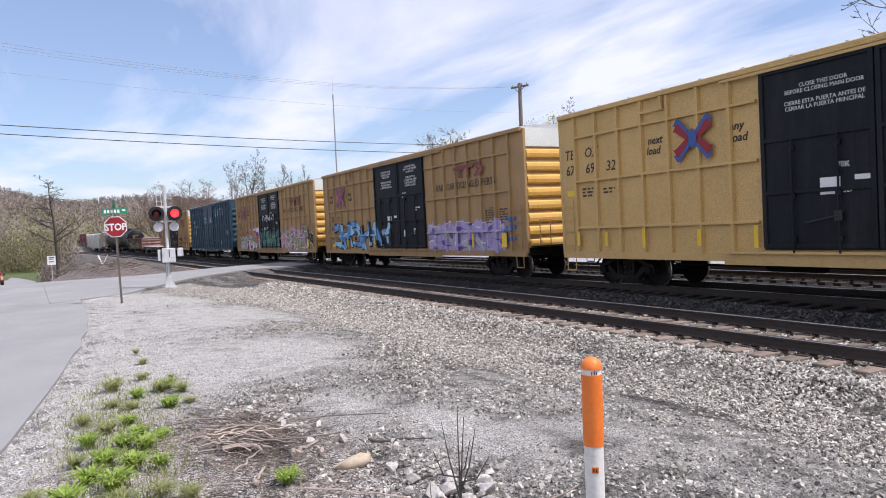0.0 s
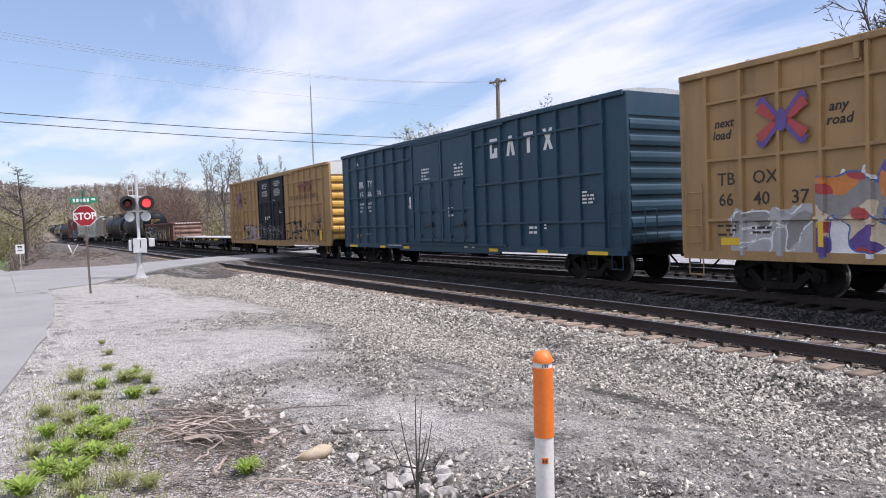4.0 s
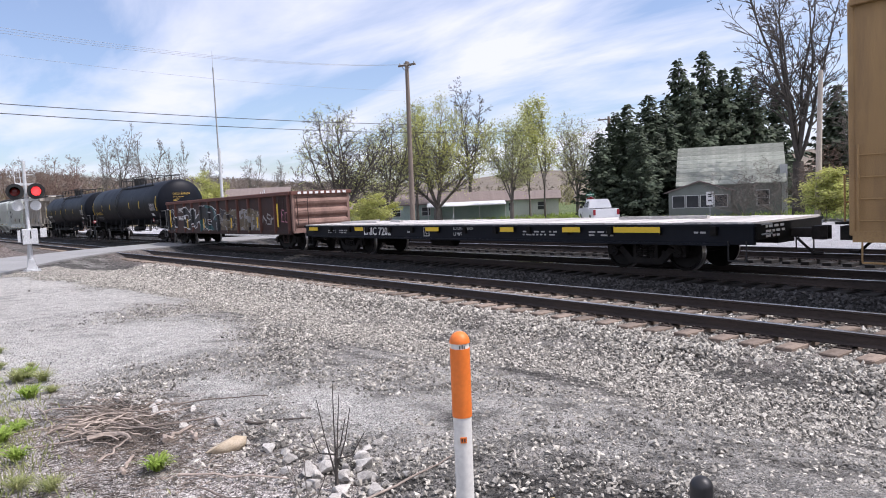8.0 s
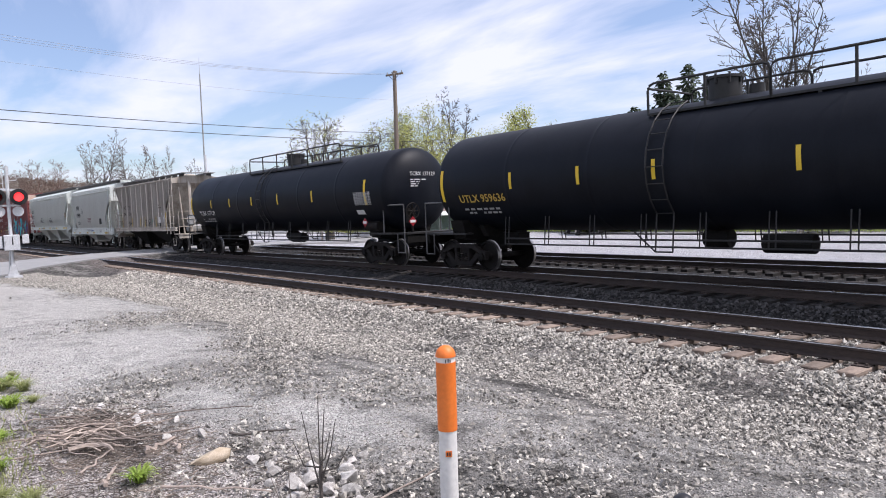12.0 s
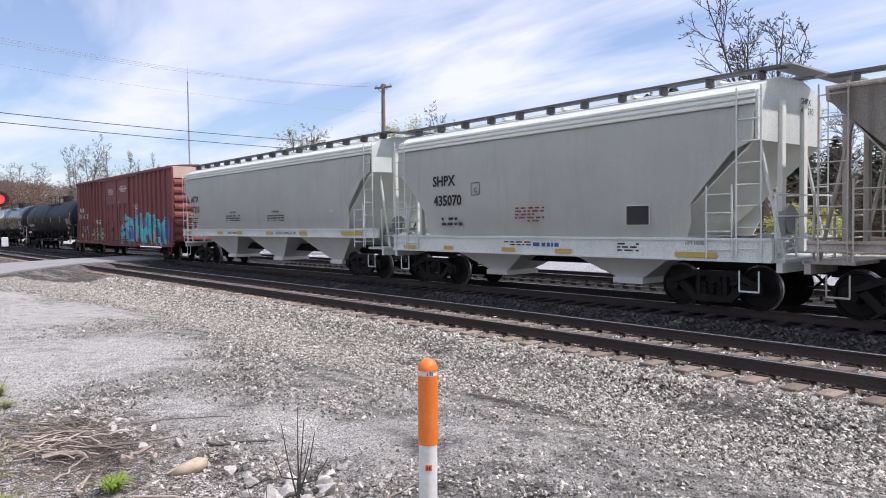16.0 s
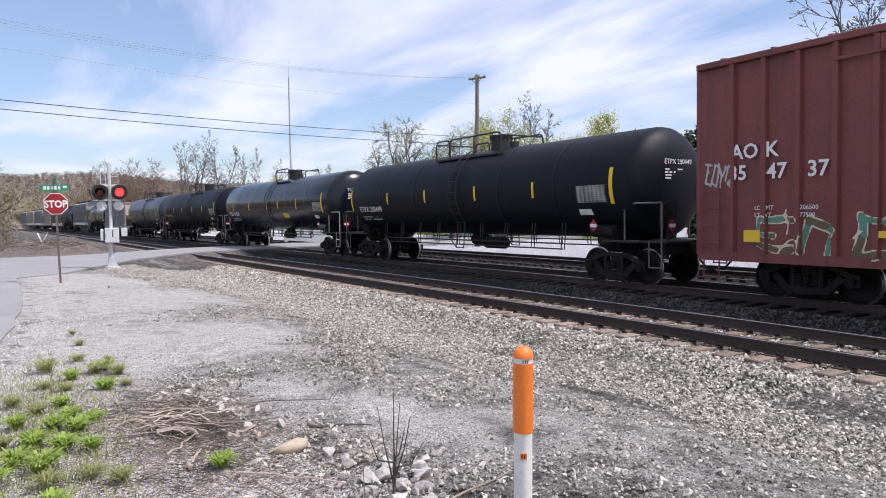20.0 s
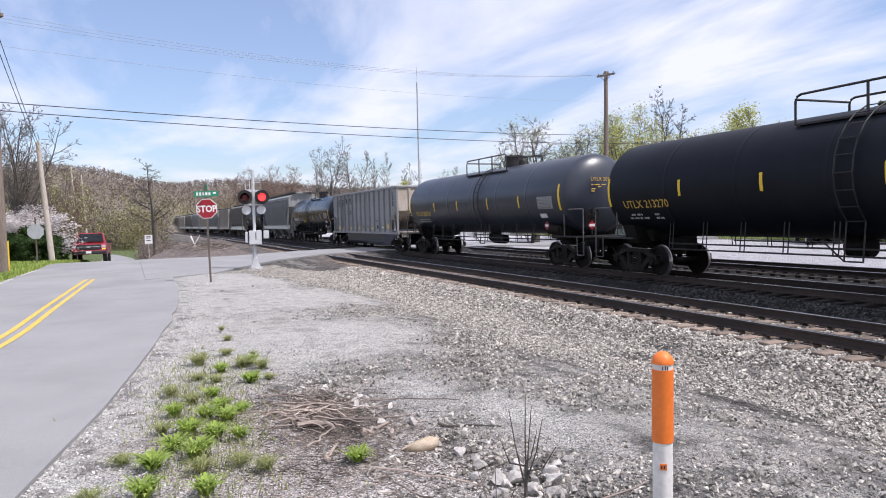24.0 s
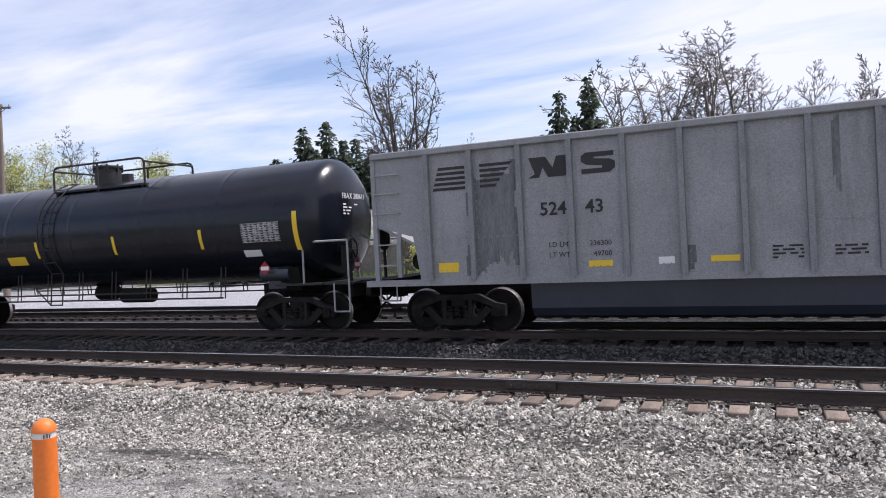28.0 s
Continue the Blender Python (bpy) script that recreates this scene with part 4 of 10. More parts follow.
def graffiti(e, x0, x1, z0, z1, letters, fills, outline, seed, surface, back=None, rim=None, weight=0.11, line=0.04, cell=0.027, tilt=0.0, shade=None, name="graffiti", drop=None, cloud=None, panel=None, glint=None):
    """Sprayed lettering with no words: broad tapered strokes with outline, cast edge and glints, on a net that follows the posts of the side."""
    rg = random.Random(seed)
    cell = cell if weight > 0.03 else 0.018
    nx, nz = int((x1 - x0) / cell), int((z1 - z0) / cell)
    gx, gz = np.meshgrid(x0 + (np.arange(nx) + 0.5) * cell, z0 + (np.arange(nz) + 0.5) * cell, indexing="ij")
    wl, h = (x1 - x0) / letters, z1 - z0
    big = weight > 0.03
    line = line if big else line * 0.5
    amp = 0.07 * h if big else 0.035
    wx = amp * np.sin(gz * 4.2 / h + seed) + amp * 0.6 * np.sin(gx * 3.1 + seed * 1.7) + tilt * (gz - z0)
    wz = amp * np.sin(gx * 2.7 + seed * 2.3) + amp * 0.4 * np.sin(gx * 7.3 + gz * 3 + seed)
    d = np.full(gx.shape, 9.0)
    near = np.zeros(gx.shape, int)
    for i in range(letters):
        cx = x0 + (i + 0.5) * wl
        a, b = cx - wl * 0.38, cx + wl * 0.38
        lo, hi = z0 + h * rg.uniform(0.14, 0.22), z0 + h * rg.uniform(0.66, 0.84)
        mid = (lo + hi) / 2 + rg.uniform(-0.1, 0.1) * h
        shapes = ([(a, lo, a, hi), (a, hi, b, mid), (b, mid, b, lo)], [(a, lo, a, hi), (a, hi, b, hi), (b, hi, b, mid), (b, mid, a, mid), (a, mid, b, lo)],
                  [(b, hi, a, hi), (a, hi, a, mid), (a, mid, b, mid), (b, mid, b, lo), (b, lo, a, lo)], [(a, hi, a, lo), (a, lo, b, lo), (a, hi, b, hi), (a, mid, cx, mid)],
                  [(a, lo, cx, hi), (cx, hi, b, lo), ((a + cx) / 2, mid, (b + cx) / 2, mid)], [(a, hi, cx, mid), (b, hi, cx, mid), (cx, mid, cx, lo)], [(a, lo, a, hi), (b, lo, b, hi), (a, mid, b, mid)],
                  [(a, hi, a, lo), (a, lo, b, lo), (b, lo, b, hi), (b, hi, a, hi)])
        for q in rg.choice(shapes):
            j = [rg.uniform(-0.06, 0.06) * h for _ in range(4)]
            ax, az, bx, bz = (u + v for u, v in zip(q, j))
            px, pz = gx + wx, gz + wz
            dx, dz = bx - ax, bz - az
            t = np.clip(((px - ax) * dx + (pz - az) * dz) / (dx * dx + dz * dz + 1e-9), 0, 1)
            ux, uz = np.abs(px - ax - t * dx), np.abs(pz - az - t * dz)
            dd = (ux ** 3 + uz ** 3) ** (1 / 3) / (rg.uniform(0.7, 1.0) + rg.uniform(-0.1, 0.5) * t if big else 1.0)
            near = np.where(dd < d, i, near)
            d = np.minimum(d, dd)
    thin = np.full(gx.shape, 9.0)      # loose thin strokes
    for i in range(letters * (1 if big else 3)):
        px, pz = rg.uniform(x0 + 0.1, x1 - 0.1), rg.uniform(z0 + 0.12 * h, z1 - 0.12 * h)
        ang = rg.uniform(0, 6.28)
        for _ in range(rg.randint(2, 5)):
            qx, qz = px + math.cos(ang) * 0.16, pz + math.sin(ang) * 0.14
            thin = np.minimum(thin, seg_dist(gx, gz, px, pz, qx, qz))
            px, pz, ang = qx, qz, ang + rg.uniform(-0.9, 0.9)
    idx = np.full(gx.shape, -1)
    mats = [M_SPRAY[k] for k in fills] + [M_SPRAY[outline]]

    def lay(colour, where):
        mats.append(M_SPRAY[colour])
        idx[where] = len(mats) - 1
    ragged = 0.05 * np.sin(gx * 5.3 + seed) + 0.04 * np.sin(gx * 13.7 + seed * 2) + 0.03 * np.sin(gx * 31)
    if panel:
        lay(panel, gz < z0 + h * (0.86 + ragged))
    if cloud:
        blob = np.full(gx.shape, 9.0)
        for i in range(letters * 3):
            blob = np.minimum(blob, np.hypot(gx - rg.uniform(x0 + 0.4, x1 - 0.4), gz - (z0 + h * rg.uniform(0.25, 0.62))) / (h * rg.uniform(0.22, 0.34)))
        lay(cloud, blob < 1)
    if drop:
        a, b = max(1, int(0.11 / cell)), max(1, int(0.08 / cell))
        far = np.full(gx.shape, 9.0)
        far[a:, :-b] = d[:-a, b:]
        far[a // 2:, :-(b // 2 + 1)] = np.minimum(far[a // 2:, :-(b // 2 + 1)], d[:-(a // 2), b // 2 + 1:])
        lay(drop, far < weight + line * 0.5)
    if back:
        lay(back, d < weight + line * 3.0)
    if rim:
        lay(rim, d < weight + line * 1.9)
    idx[d < weight + line] = len(fills)
    if fills and big:
        band = ((gz - z0) / h * len(fills) + near * 0.7 + 0.4 * np.sin(gx * 5 + seed)).astype(int) % len(fills)
        inside = d < weight
        idx[inside] = band[inside]
        if shade:
            lay(shade, inside & (np.sin(gx * 6 + gz * 9 + seed) + np.sin(gx * 3 - gz * 8) > 1.2))
        if glint:
            ex, ez = np.gradient(d, cell)
            lay(glint, (d > weight - line * 0.1) & (d < weight + line * 0.75) & (ez - 0.7 * ex > 0.35))
        if not glint:
            idx[thin < 0.018] = len(fills)
    # ease the net along the borders between colours, so that edges run smoothly
    pad = np.full((nx + 2, nz + 2), -1)
    pad[1:-1, 1:-1] = idx
    eh = pad[1:-1, :-1] != pad[1:-1, 1:]          # edges along x
    ev = pad[:-1, 1:-1] != pad[1:, 1:-1]          # edges along z
    P = np.stack(np.meshgrid(x0 + np.arange(nx + 1) * cell, z0 + np.arange(nz + 1) * cell, indexing="ij"), -1)
    cnt = np.zeros((nx + 1, nz + 1))
    cnt[:-1] += eh
    cnt[1:] += eh
    cnt[:, :-1] += ev
    cnt[:, 1:] += ev
    for _ in range(4):
        acc = np.zeros_like(P)
        acc[:-1] += P[1:] * eh[..., None]
        acc[1:] += P[:-1] * eh[..., None]
        acc[:, :-1] += P[:, 1:] * ev[..., None]
        acc[:, 1:] += P[:, :-1] * ev[..., None]
        P = np.where((cnt == 2)[..., None], P * 0.45 + acc * 0.275, P)
    keep = np.argwhere(idx >= 0)
    vs, fs, mi = [], [], []
    ids = {}
    for i, k in keep:
        q = []
        for u, v in ((i, k), (i + 1, k), (i + 1, k + 1), (i, k + 1)):
            if (u, v) not in ids:
                x, z = P[u, v]
                ids[(u, v)] = len(vs)
                vs.append((x, surface(x, z), z))
            q.append(ids[(u, v)])
        fs.append(q)
        mi.append(int(idx[i, k]))
    me = bpy.data.meshes.new(name)
    me.from_pydata(vs, [], fs)
    me.polygons.foreach_set("material_index", mi)
    for mt in mats:
        me.materials.append(mt)
    return part(name, me, None, e, "sprayed graffiti in " + " and ".join(list(dict.fromkeys(fills + [outline]))[:3]))


def stain(e, x0, x1, z0, z1, y, material, seed, label, cell=0.04, name="dark_patch"):
    """Worn paint with a frayed outline that runs down the side."""
    vs, fs = [], []
    cx, cz, rx_, rz_ = (x0 + x1) / 2, (z0 + z1) / 2, (x1 - x0) / 2, (z1 - z0) / 2
    for i in range(int((x1 - x0) / cell)):
        for k in range(int((z1 - z0) / cell)):
            x, z = x0 + (i + 0.5) * cell, z0 + (k + 0.5) * cell
            f = max(abs(x - cx) / rx_, abs(z - cz) / rz_) + 0.35 * noise.noise((x * 3, z * 1.1, seed)) + 0.25 * noise.noise((x * 9, z * 2, seed + 5))
            if f < 0.86:
                b = len(vs)
                vs += [(x - cell / 2, y, z - cell / 2), (x + cell / 2, y, z - cell / 2), (x + cell / 2, y, z + cell / 2), (x - cell / 2, y, z + cell / 2)]
                fs.append((b, b + 1, b + 2, b + 3))
    me = bpy.data.meshes.new(name)
    me.from_pydata(vs, [], fs)
    me.materials.append(material)
    return part(name, me, None, e, label, kind="stuff")


POSTS_L = (-8.77, -7.86, -6.95, -6.04, -5.12, -4.17, -3.26)
POSTS_R = (3.36, 4.27, 5.15, 6.02, 6.91, 7.81, 8.73)
RAILS = (4.33, 3.04, 1.68)


def box_surface(posts, rails, doors=(-2.45, 2.55)):
    def f(x, z):
        y = -1.506
        if any(abs(x - q) < 0.062 for q in posts) or any(abs(z - q) < 0.042 for q in rails):
            y = -1.596
        if doors[0] < x < doors[1]:
            y = -1.602 if any(abs(x - q) < 0.06 for q in (doors[0] + 0.06, doors[1] - 0.06)) or abs(x - sum(doors) / 2) < 0.13 else -1.556
        return y
    return f


def boxcar(c, half, body, endm, doorm, label, group, roofm=None, posts=POSTS_L + POSTS_R, rails=RAILS, doors=(-2.45, 2.55), post_w=0.11, top=5.04, ladder_m=None):
    e = thing("boxcar", pose(c, TRAIN_Y, 0), label, "boxcar", group)
    bm = bmesh.new()
    box(bm, 0, 0, (0.98 + top) / 2, 2 * half - 0.02, 3.0, top - 0.98)
    part("body", bm, body, e)
    roofm = roofm or M_ROOF
    bm = bmesh.new()
    prism(bm, [(-1.56, top), (-1.56, top + 0.05), (-1.0, top + 0.12), (0, top + 0.17), (1.0, top + 0.12), (1.56, top + 0.05), (1.56, top)], "x", -half, half)
    for k in range(int(half * 2 / 1.2)):
        x = -half + 0.6 + 1.2 * k
        prism(bm, [(-1.5, top + 0.05), (0, top + 0.16), (1.5, top + 0.05), (1.5, top + 0.09), (0, top + 0.205), (-1.5, top + 0.09)], "x", x - 0.04, x + 0.04)
    part("roof", bm, roofm, e, "zinc-coated corrugated roof")
    for s in (-1, 1):
        bm = bmesh.new()
        box(bm, 0, s * 1.55, top - 0.03, 2 * half, 0.13, 0.14, bevel=0.015)
        part("top_chord", bm, body, e)
        bm = bmesh.new()
        box(bm, 0, s * 1.48, 0.89, 2 * half, 0.12, 0.2)
        box(bm, (doors[0] + doors[1]) / 2, s * 1.48, 0.79, 7.2, 0.1, 0.16)
        part("side_sill", bm, body, e)
        pm = shared("post_%s_%.2f_%.2f" % (body.name, post_w, top), lambda b: prism(b, [(-post_w / 2, 0), (-post_w * 0.34, -0.09), (post_w * 0.34, -0.09), (post_w / 2, 0)], "z", 0.99, top - 0.1), body)
        for x in posts:
            part("side_post", pm, None, e, at=pose(x, s * 1.5, 0, 0, 0, 0 if s < 0 else 180))
        for z in rails:
            for a, b in ((-half + 0.72, doors[0] - 0.1), (doors[1] + 0.1, half - 0.72)):
                rm = shared("rail_%s_%.2f" % (body.name, b - a), lambda bb: box(bb, 0, -0.042, 0, b - a, 0.086, 0.07, bevel=0.01), body)
                part("side_rail", rm, None, e, at=pose((a + b) / 2, s * 1.5, z, 0, 0, 0 if s < 0 else 180))
        # two plug doors side by side, each with frame, bars and a lever
        mid = (doors[0] + doors[1]) / 2
        for k, (a, b) in enumerate(((doors[0], mid), (mid, doors[1]))):
            w = b - a
            bm = bmesh.new()
            box(bm, 0, -0.025, (1.06 + top - 0.12) / 2, w - 0.02, 0.06, top - 0.12 - 1.06)
            d = part("door", bm, doorm, e, at=pose((a + b) / 2, s * 1.5, 0, 0, 0, 0 if s < 0 else 180))
            bm = bmesh.new()
            for x in (-w / 2 + 0.06, w / 2 - 0.07):
                box(bm, x, -0.075, (1.06 + top - 0.12) / 2, 0.1, 0.05, top - 0.2 - 1.06, bevel=0.008)
            for z in (1.14, 2.28, 3.4, top - 0.2):
                box(bm, 0, -0.072, z, w - 0.16, 0.045, 0.085, bevel=0.008)
            part("door_frame", bm, doorm, d)
            bm = bmesh.new()
            for x in (-w * 0.2, w * 0.2):
                rod(bm, (x, -0.12, 1.0), (x, -0.12, 3.38), 0.022, 6)
                for z in (1.3, 2.2, 3.2):
                    box(bm, x, -0.1, z, 0.12, 0.06, 0.1)
            part("lock_rod", bm, doorm, d)
            bm = bmesh.new()
            rod(bm, (w * 0.2, -0.15, 1.75), (-w * 0.08, -0.15, 1.62), 0.02, 6)
            box(bm, w * 0.2, -0.13, 1.75, 0.16, 0.06, 0.2)
            part("door_lever", bm, M_BLACKIRON, d)
        for z in (1.0, top - 0.14):
            bm = bmesh.new()
            box(bm, (doors[0] + doors[1]) / 2 + 0.3, s * 1.585, z, 7.6, 0.07, 0.06)
            part("door_track", bm, body, e)
    for s in (-1, 1):
        # corrugated end: deep horizontal ribs under a plain head plate
        bm = bmesh.new()
        n = 8
        z0, z1 = 1.0, top - 0.62
        prof = [(0.0, z0)]
        for k in range(n):
            a = z0 + (z1 - z0) * k / n
            d = (z1 - z0) / n
            prof += [(0.0, a + 0.03), (0.09, a + 0.10), (0.11, a + d * 0.5), (0.09, a + d - 0.11), (0.0, a + d - 0.04)]
        prof += [(0.0, z1), (-0.05, z1), (-0.05, z0)]
        ring = [(s * (half - 0.04 + u), z) for u, z in prof]
        prism(bm, ring, "y", -1.38, 1.38)
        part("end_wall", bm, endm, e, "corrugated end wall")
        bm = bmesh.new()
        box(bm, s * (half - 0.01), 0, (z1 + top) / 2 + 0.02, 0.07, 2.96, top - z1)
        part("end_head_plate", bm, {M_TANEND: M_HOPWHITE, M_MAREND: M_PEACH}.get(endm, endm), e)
        for y in (-1.46, 1.46):
            bm = bmesh.new()
            box(bm, s * (half + 0.01), y, (0.9 + top) / 2, 0.12, 0.12, top - 0.9, bevel=0.02)
            part("corner_post", bm, body, e)
        bm = bmesh.new()
        box(bm, s * (half + 0.02), 0, 0.95, 0.16, 2.9, 0.26)
        box(bm, s * (half + 0.22), -0.2, 1.12, 0.34, 2.3, 0.04)
        part("end_platform", bm, M_UNDER, e)
        bm = bmesh.new()
        for y in (-1.15, -0.72):
            rod(bm, (s * (half + 0.3), y, 1.1), (s * (half + 0.3), y, 2.0), 0.018, 6)
        for z in (1.5, 1.99):
            rod(bm, (s * (half + 0.3), -1.15, z), (s * (half + 0.3), -0.72, z), 0.018, 6)
        part("handrail", bm, ladder_m or body, e)
        lm = ladder_m or body
        for y, rz in ((-1.53, 0), (1.53, 180)):
            ladder(e, 0.46, 1.55, 4, lm, pose(s * (half - 0.36), y, 0.98, 0, 0, rz))
            part("sill_step", shared("sill_step_" + lm.name, step_mesh, lm), None, e, at=pose(s * (half - 0.36), y, 0.42))
    bm = bmesh.new()
    box(bm, 0, 0, 0.88, 2 * half - 0.3, 0.7, 0.32)
    for x in (-4.2, -1.6, 1.6, 4.2):
        box(bm, x, 0, 0.95, 0.2, 2.7, 0.14)
    rod(bm, (-2.8, -0.9, 0.72), (-1.5, -0.9, 0.72), 0.2, 12)
    box(bm, 1.4, -0.9, 0.7, 0.5, 0.4, 0.3)
    rod(bm, (-6, -0.5, 0.6), (6, -0.5, 0.62), 0.03, 6)
    part("underframe", bm, M_UNDER, e)
    add_couplers(e, half + 0.12)
    add_trucks(e, c, -7.35, 7.35)
    CARS.append((e, c))
    return e


def on_side(x, z, y=-1.51):
    return pose(x, y, z, 90)


def next_load_art(e, faded, cx=-6.85, nx=-8.58, ax=-5.9, z=3.72):
    """The crossed red and blue emblem with its four words."""
    red, blue = (M_SPRAY["red"], M_SPRAY["purple"]) if faded else (M_RED, M_LOGOBLUE)
    # four arms of two stripes each, blue outside and red inside, meeting in an oval
    for sx in (-1, 1):
        for sz in (-1, 1):
            for a, b, m, y in ((0.0, 0.19, blue, -1.600), (-0.17, 0.0, red, -1.602)):
                bm = bmesh.new()
                pts = [(0.10, 0.05 + a * 0.75), (0.10, 0.05 + b * 0.75), (0.42, 0.40 + b * 0.72), (0.50, 0.40 + b * 0.62), (0.60, 0.36 + a * 0.85), (0.54, 0.36 + a * 0.85)]
                prism(bm, [(sx * u, sz * w) for u, w in pts], "y", -0.002, 0.002)
                part("emblem", bm, m, e, at=pose(cx, y, z))
    bm = bmesh.new()
    prism(bm, [(0.13 * math.cos(q * 0.5236), 0.24 * math.sin(q * 0.5236)) for q in range(12)], "y", -0.002, 0.002)
    part("emblem", bm, blue, e, at=pose(cx, -1.606, z))
    words("next\nload", 0.28, M_BLACKINK, e, on_side(nx, z + 0.04), bold=0.004, lean=0.2)
    words("any\nroad", 0.28, M_BLACKINK, e, on_side(ax, z + 0.04), bold=0.004, lean=0.2)


def tan_boxcar(c, body, digits, label, faded=True, slogan=True, seed=1, late=False):
    e = boxcar(c, 9.5, body, M_TANEND, M_DOOR, label, "tan boxcars")
    next_load_art(e, faded, *((-4.3, -5.86, -3.3, 3.74) if late else ()))
    mx, mz = (-0.78, 1.26) if late else (0, 0)
    for txt, x, z in (("TB", -8.52, 2.46), ("OX", -7.62, 2.46), (digits[0], -8.5, 2.0), (digits[1], -7.6, 2.0), (digits[2], -6.72, 2.0)):
        words(txt, 0.4, M_BROWNINK, e, on_side(x + mx, z + mz), bold=0.003, lean=0.15 if late else 0.0)
    bars(e, -8.3, 1.45 + mz, 0.5, 0.3, 3, M_BROWNINK, seed=seed)
    bars(e, -7.4, 1.45 + mz, 0.5, 0.2, 2, M_BROWNINK, seed=seed + 1)
    strip(e, -8.2 + mx, 1.2 + mz * 1.2, 0.5, 0.17, M_YELLOW, -1.512, "notice")
    for x in (-6.04, -2.62, 6.3, 8.35):
        strip(e, x, 1.36, 0.11 if x != 8.35 else 0.3, 0.5, M_YELLOW, -1.602)
    for x, z, w, h in ((0.62, 1.72, 0.2, 0.28), (-0.9, 2.35, 0.42, 0.34), (-0.25, 2.48, 0.3, 0.1), (1.6, 1.8, 0.2, 0.24)):
        strip(e, x, z, w, h, M_WHITE, -1.562, "paper_placard")
    if late:
        words("CLOSE THIS DOOR\nBEFORE CLOSING MAIN DOOR\n \nCIERRE ESTA PUERTA ANTES DE\nCERRAR LA PUERTA PRINCIPAL", 0.12, M_WHITE, e, on_side(-1.0, 4.42, -1.56), align="CENTER")
        words("70K", 0.16, M_WHITE, e, on_side(-0.75, 2.7, -1.56))
        words("ASD", 0.16, M_WHITE, e, on_side(-0.75, 2.2, -1.56))
    else:
        words("CLOSE THIS DOOR\nBEFORE CLOSING\nMAIN DOOR\n \nCIERRE ESTA PUERTA\nANTES DE CERRAR\nLA PUERTA PRINCIPAL", 0.122, M_WHITE, e, on_side(-1.1, 4.5, -1.56), align="CENTER")
    words("CLOSE AND LOCK\nBOTH DOORS BEFORE\nMOVING CAR\n \nCIERRE Y PONGA\nEL SEGURO EN AMBAS\nPUERTAS ANTES DE\nMOVER EL CARRO", 0.122, M_WHITE, e, on_side(1.35, 4.56, -1.56), align="CENTER")
    words("SECURITY\nDEVICE\nONLY", 0.09, M_WHITE, e, on_side(0.5, 3.45, -1.56))
    bars(e, 1.9, 2.75, 0.5, 0.2, 2, M_WHITE, y=-1.56, seed=seed + 2)
    bars(e, 7.35, 2.25, 0.55, 0.6, 7, M_BROWNINK, seed=seed + 3)
    bars(e, 8.25, 2.25, 0.5, 0.45, 5, M_BROWNINK, seed=seed + 4)
    if slogan:
        x = 3.62
        for bit in ("RAIL", "CAR", "POO", "LING", "EXP", "ERTS"):
            words(bit, 0.36, M_BROWNINK, e, on_side(x, 3.34, -1.57), wide=0.92, bold=0.002)
            x += 0.205 * len(bit) + 0.02
        # a maroon emblem above the slogan: bars and a double chevron
        bm = bmesh.new()
        prism(bm, [(5.1, 4.02), (5.1, 4.16), (6.5, 4.2), (6.5, 4.06)], "y", -1.601, -1.597)
        for x0 in (5.45, 6.05):
            prism(bm, [(x0, 3.72), (x0, 4.1), (x0 + 0.16, 4.1), (x0 + 0.16, 3.72)], "y", -1.601, -1.597)
        for x0 in (6.55, 6.8):
            prism(bm, [(x0, 3.7), (x0 + 0.25, 3.95), (x0, 4.2), (x0 + 0.17, 4.2), (x0 + 0.42, 3.95), (x0 + 0.17, 3.7)], "y", -1.601, -1.597)
        part("emblem", bm, M_LOGORED, e, "faded maroon emblem")
    bm = bmesh.new()
    for i in range(3):
        box(bm, 9.52, -0.9 + 0.32 * i, 4.72, 0.004, 0.2, 0.1)
    for z in (3.9, 3.35, 2.8):
        box(bm, 9.585, 0.3, z, 0.004, 0.5, 0.03)
    part("stencil", bm, M_BROWNINK, e, kind="stuff")
    bm = bmesh.new()
    box(bm, -5.6, -1.58, 4.62, 0.8, 0.05, 0.06)
    box(bm, -5.28, -1.6, 4.78, 0.1, 0.08, 0.3)
    part("tool_bracket", bm, body, e)
    return e


CARS = []
SURF = box_surface(POSTS_L + POSTS_R, RAILS)

c0 = tan_boxcar(-8.05, M_TANNEW, ("67", "69", "32"), "bright tan steel boxcar with black plug doors, little weathered", faded=False, slogan=False, seed=10, late=True)
for k, x in enumerate((-8.7, -7.5, -4.2)):
    strip(c0, x, 1.35, 0.12, 0.4, M_YELLOW, -1.603)

c1 = tan_boxcar(-29.05, M_TAN, ("64", "18", "96"), "weathered tan boxcar with blue and mauve graffiti low on its side", seed=20)
graffiti(c1, -8.0, -0.3, 0.95, 2.45, 6, ["paleblue", "blue"], "black", 3, SURF, drop="black", weight=0.15, line=0.045, shade="navy", tilt=0.3)
graffiti(c1, 2.7, 8.3, 0.9, 2.25, 5, ["mauve", "mauve", "dimwhite"], "purple", 4, SURF, panel="mauve", weight=0.12, line=0.03, shade="purple", glint="white")
graffiti(c1, 8.35, 9.0, 1.1, 2.3, 2, ["navy"], "navy", 19, SURF, weight=0.05, line=0.02)

c2 = tan_boxcar(-49.85, M_TAN, ("66", "40", "37"), "weathered tan boxcar with long pink, green and white graffiti", seed=30)
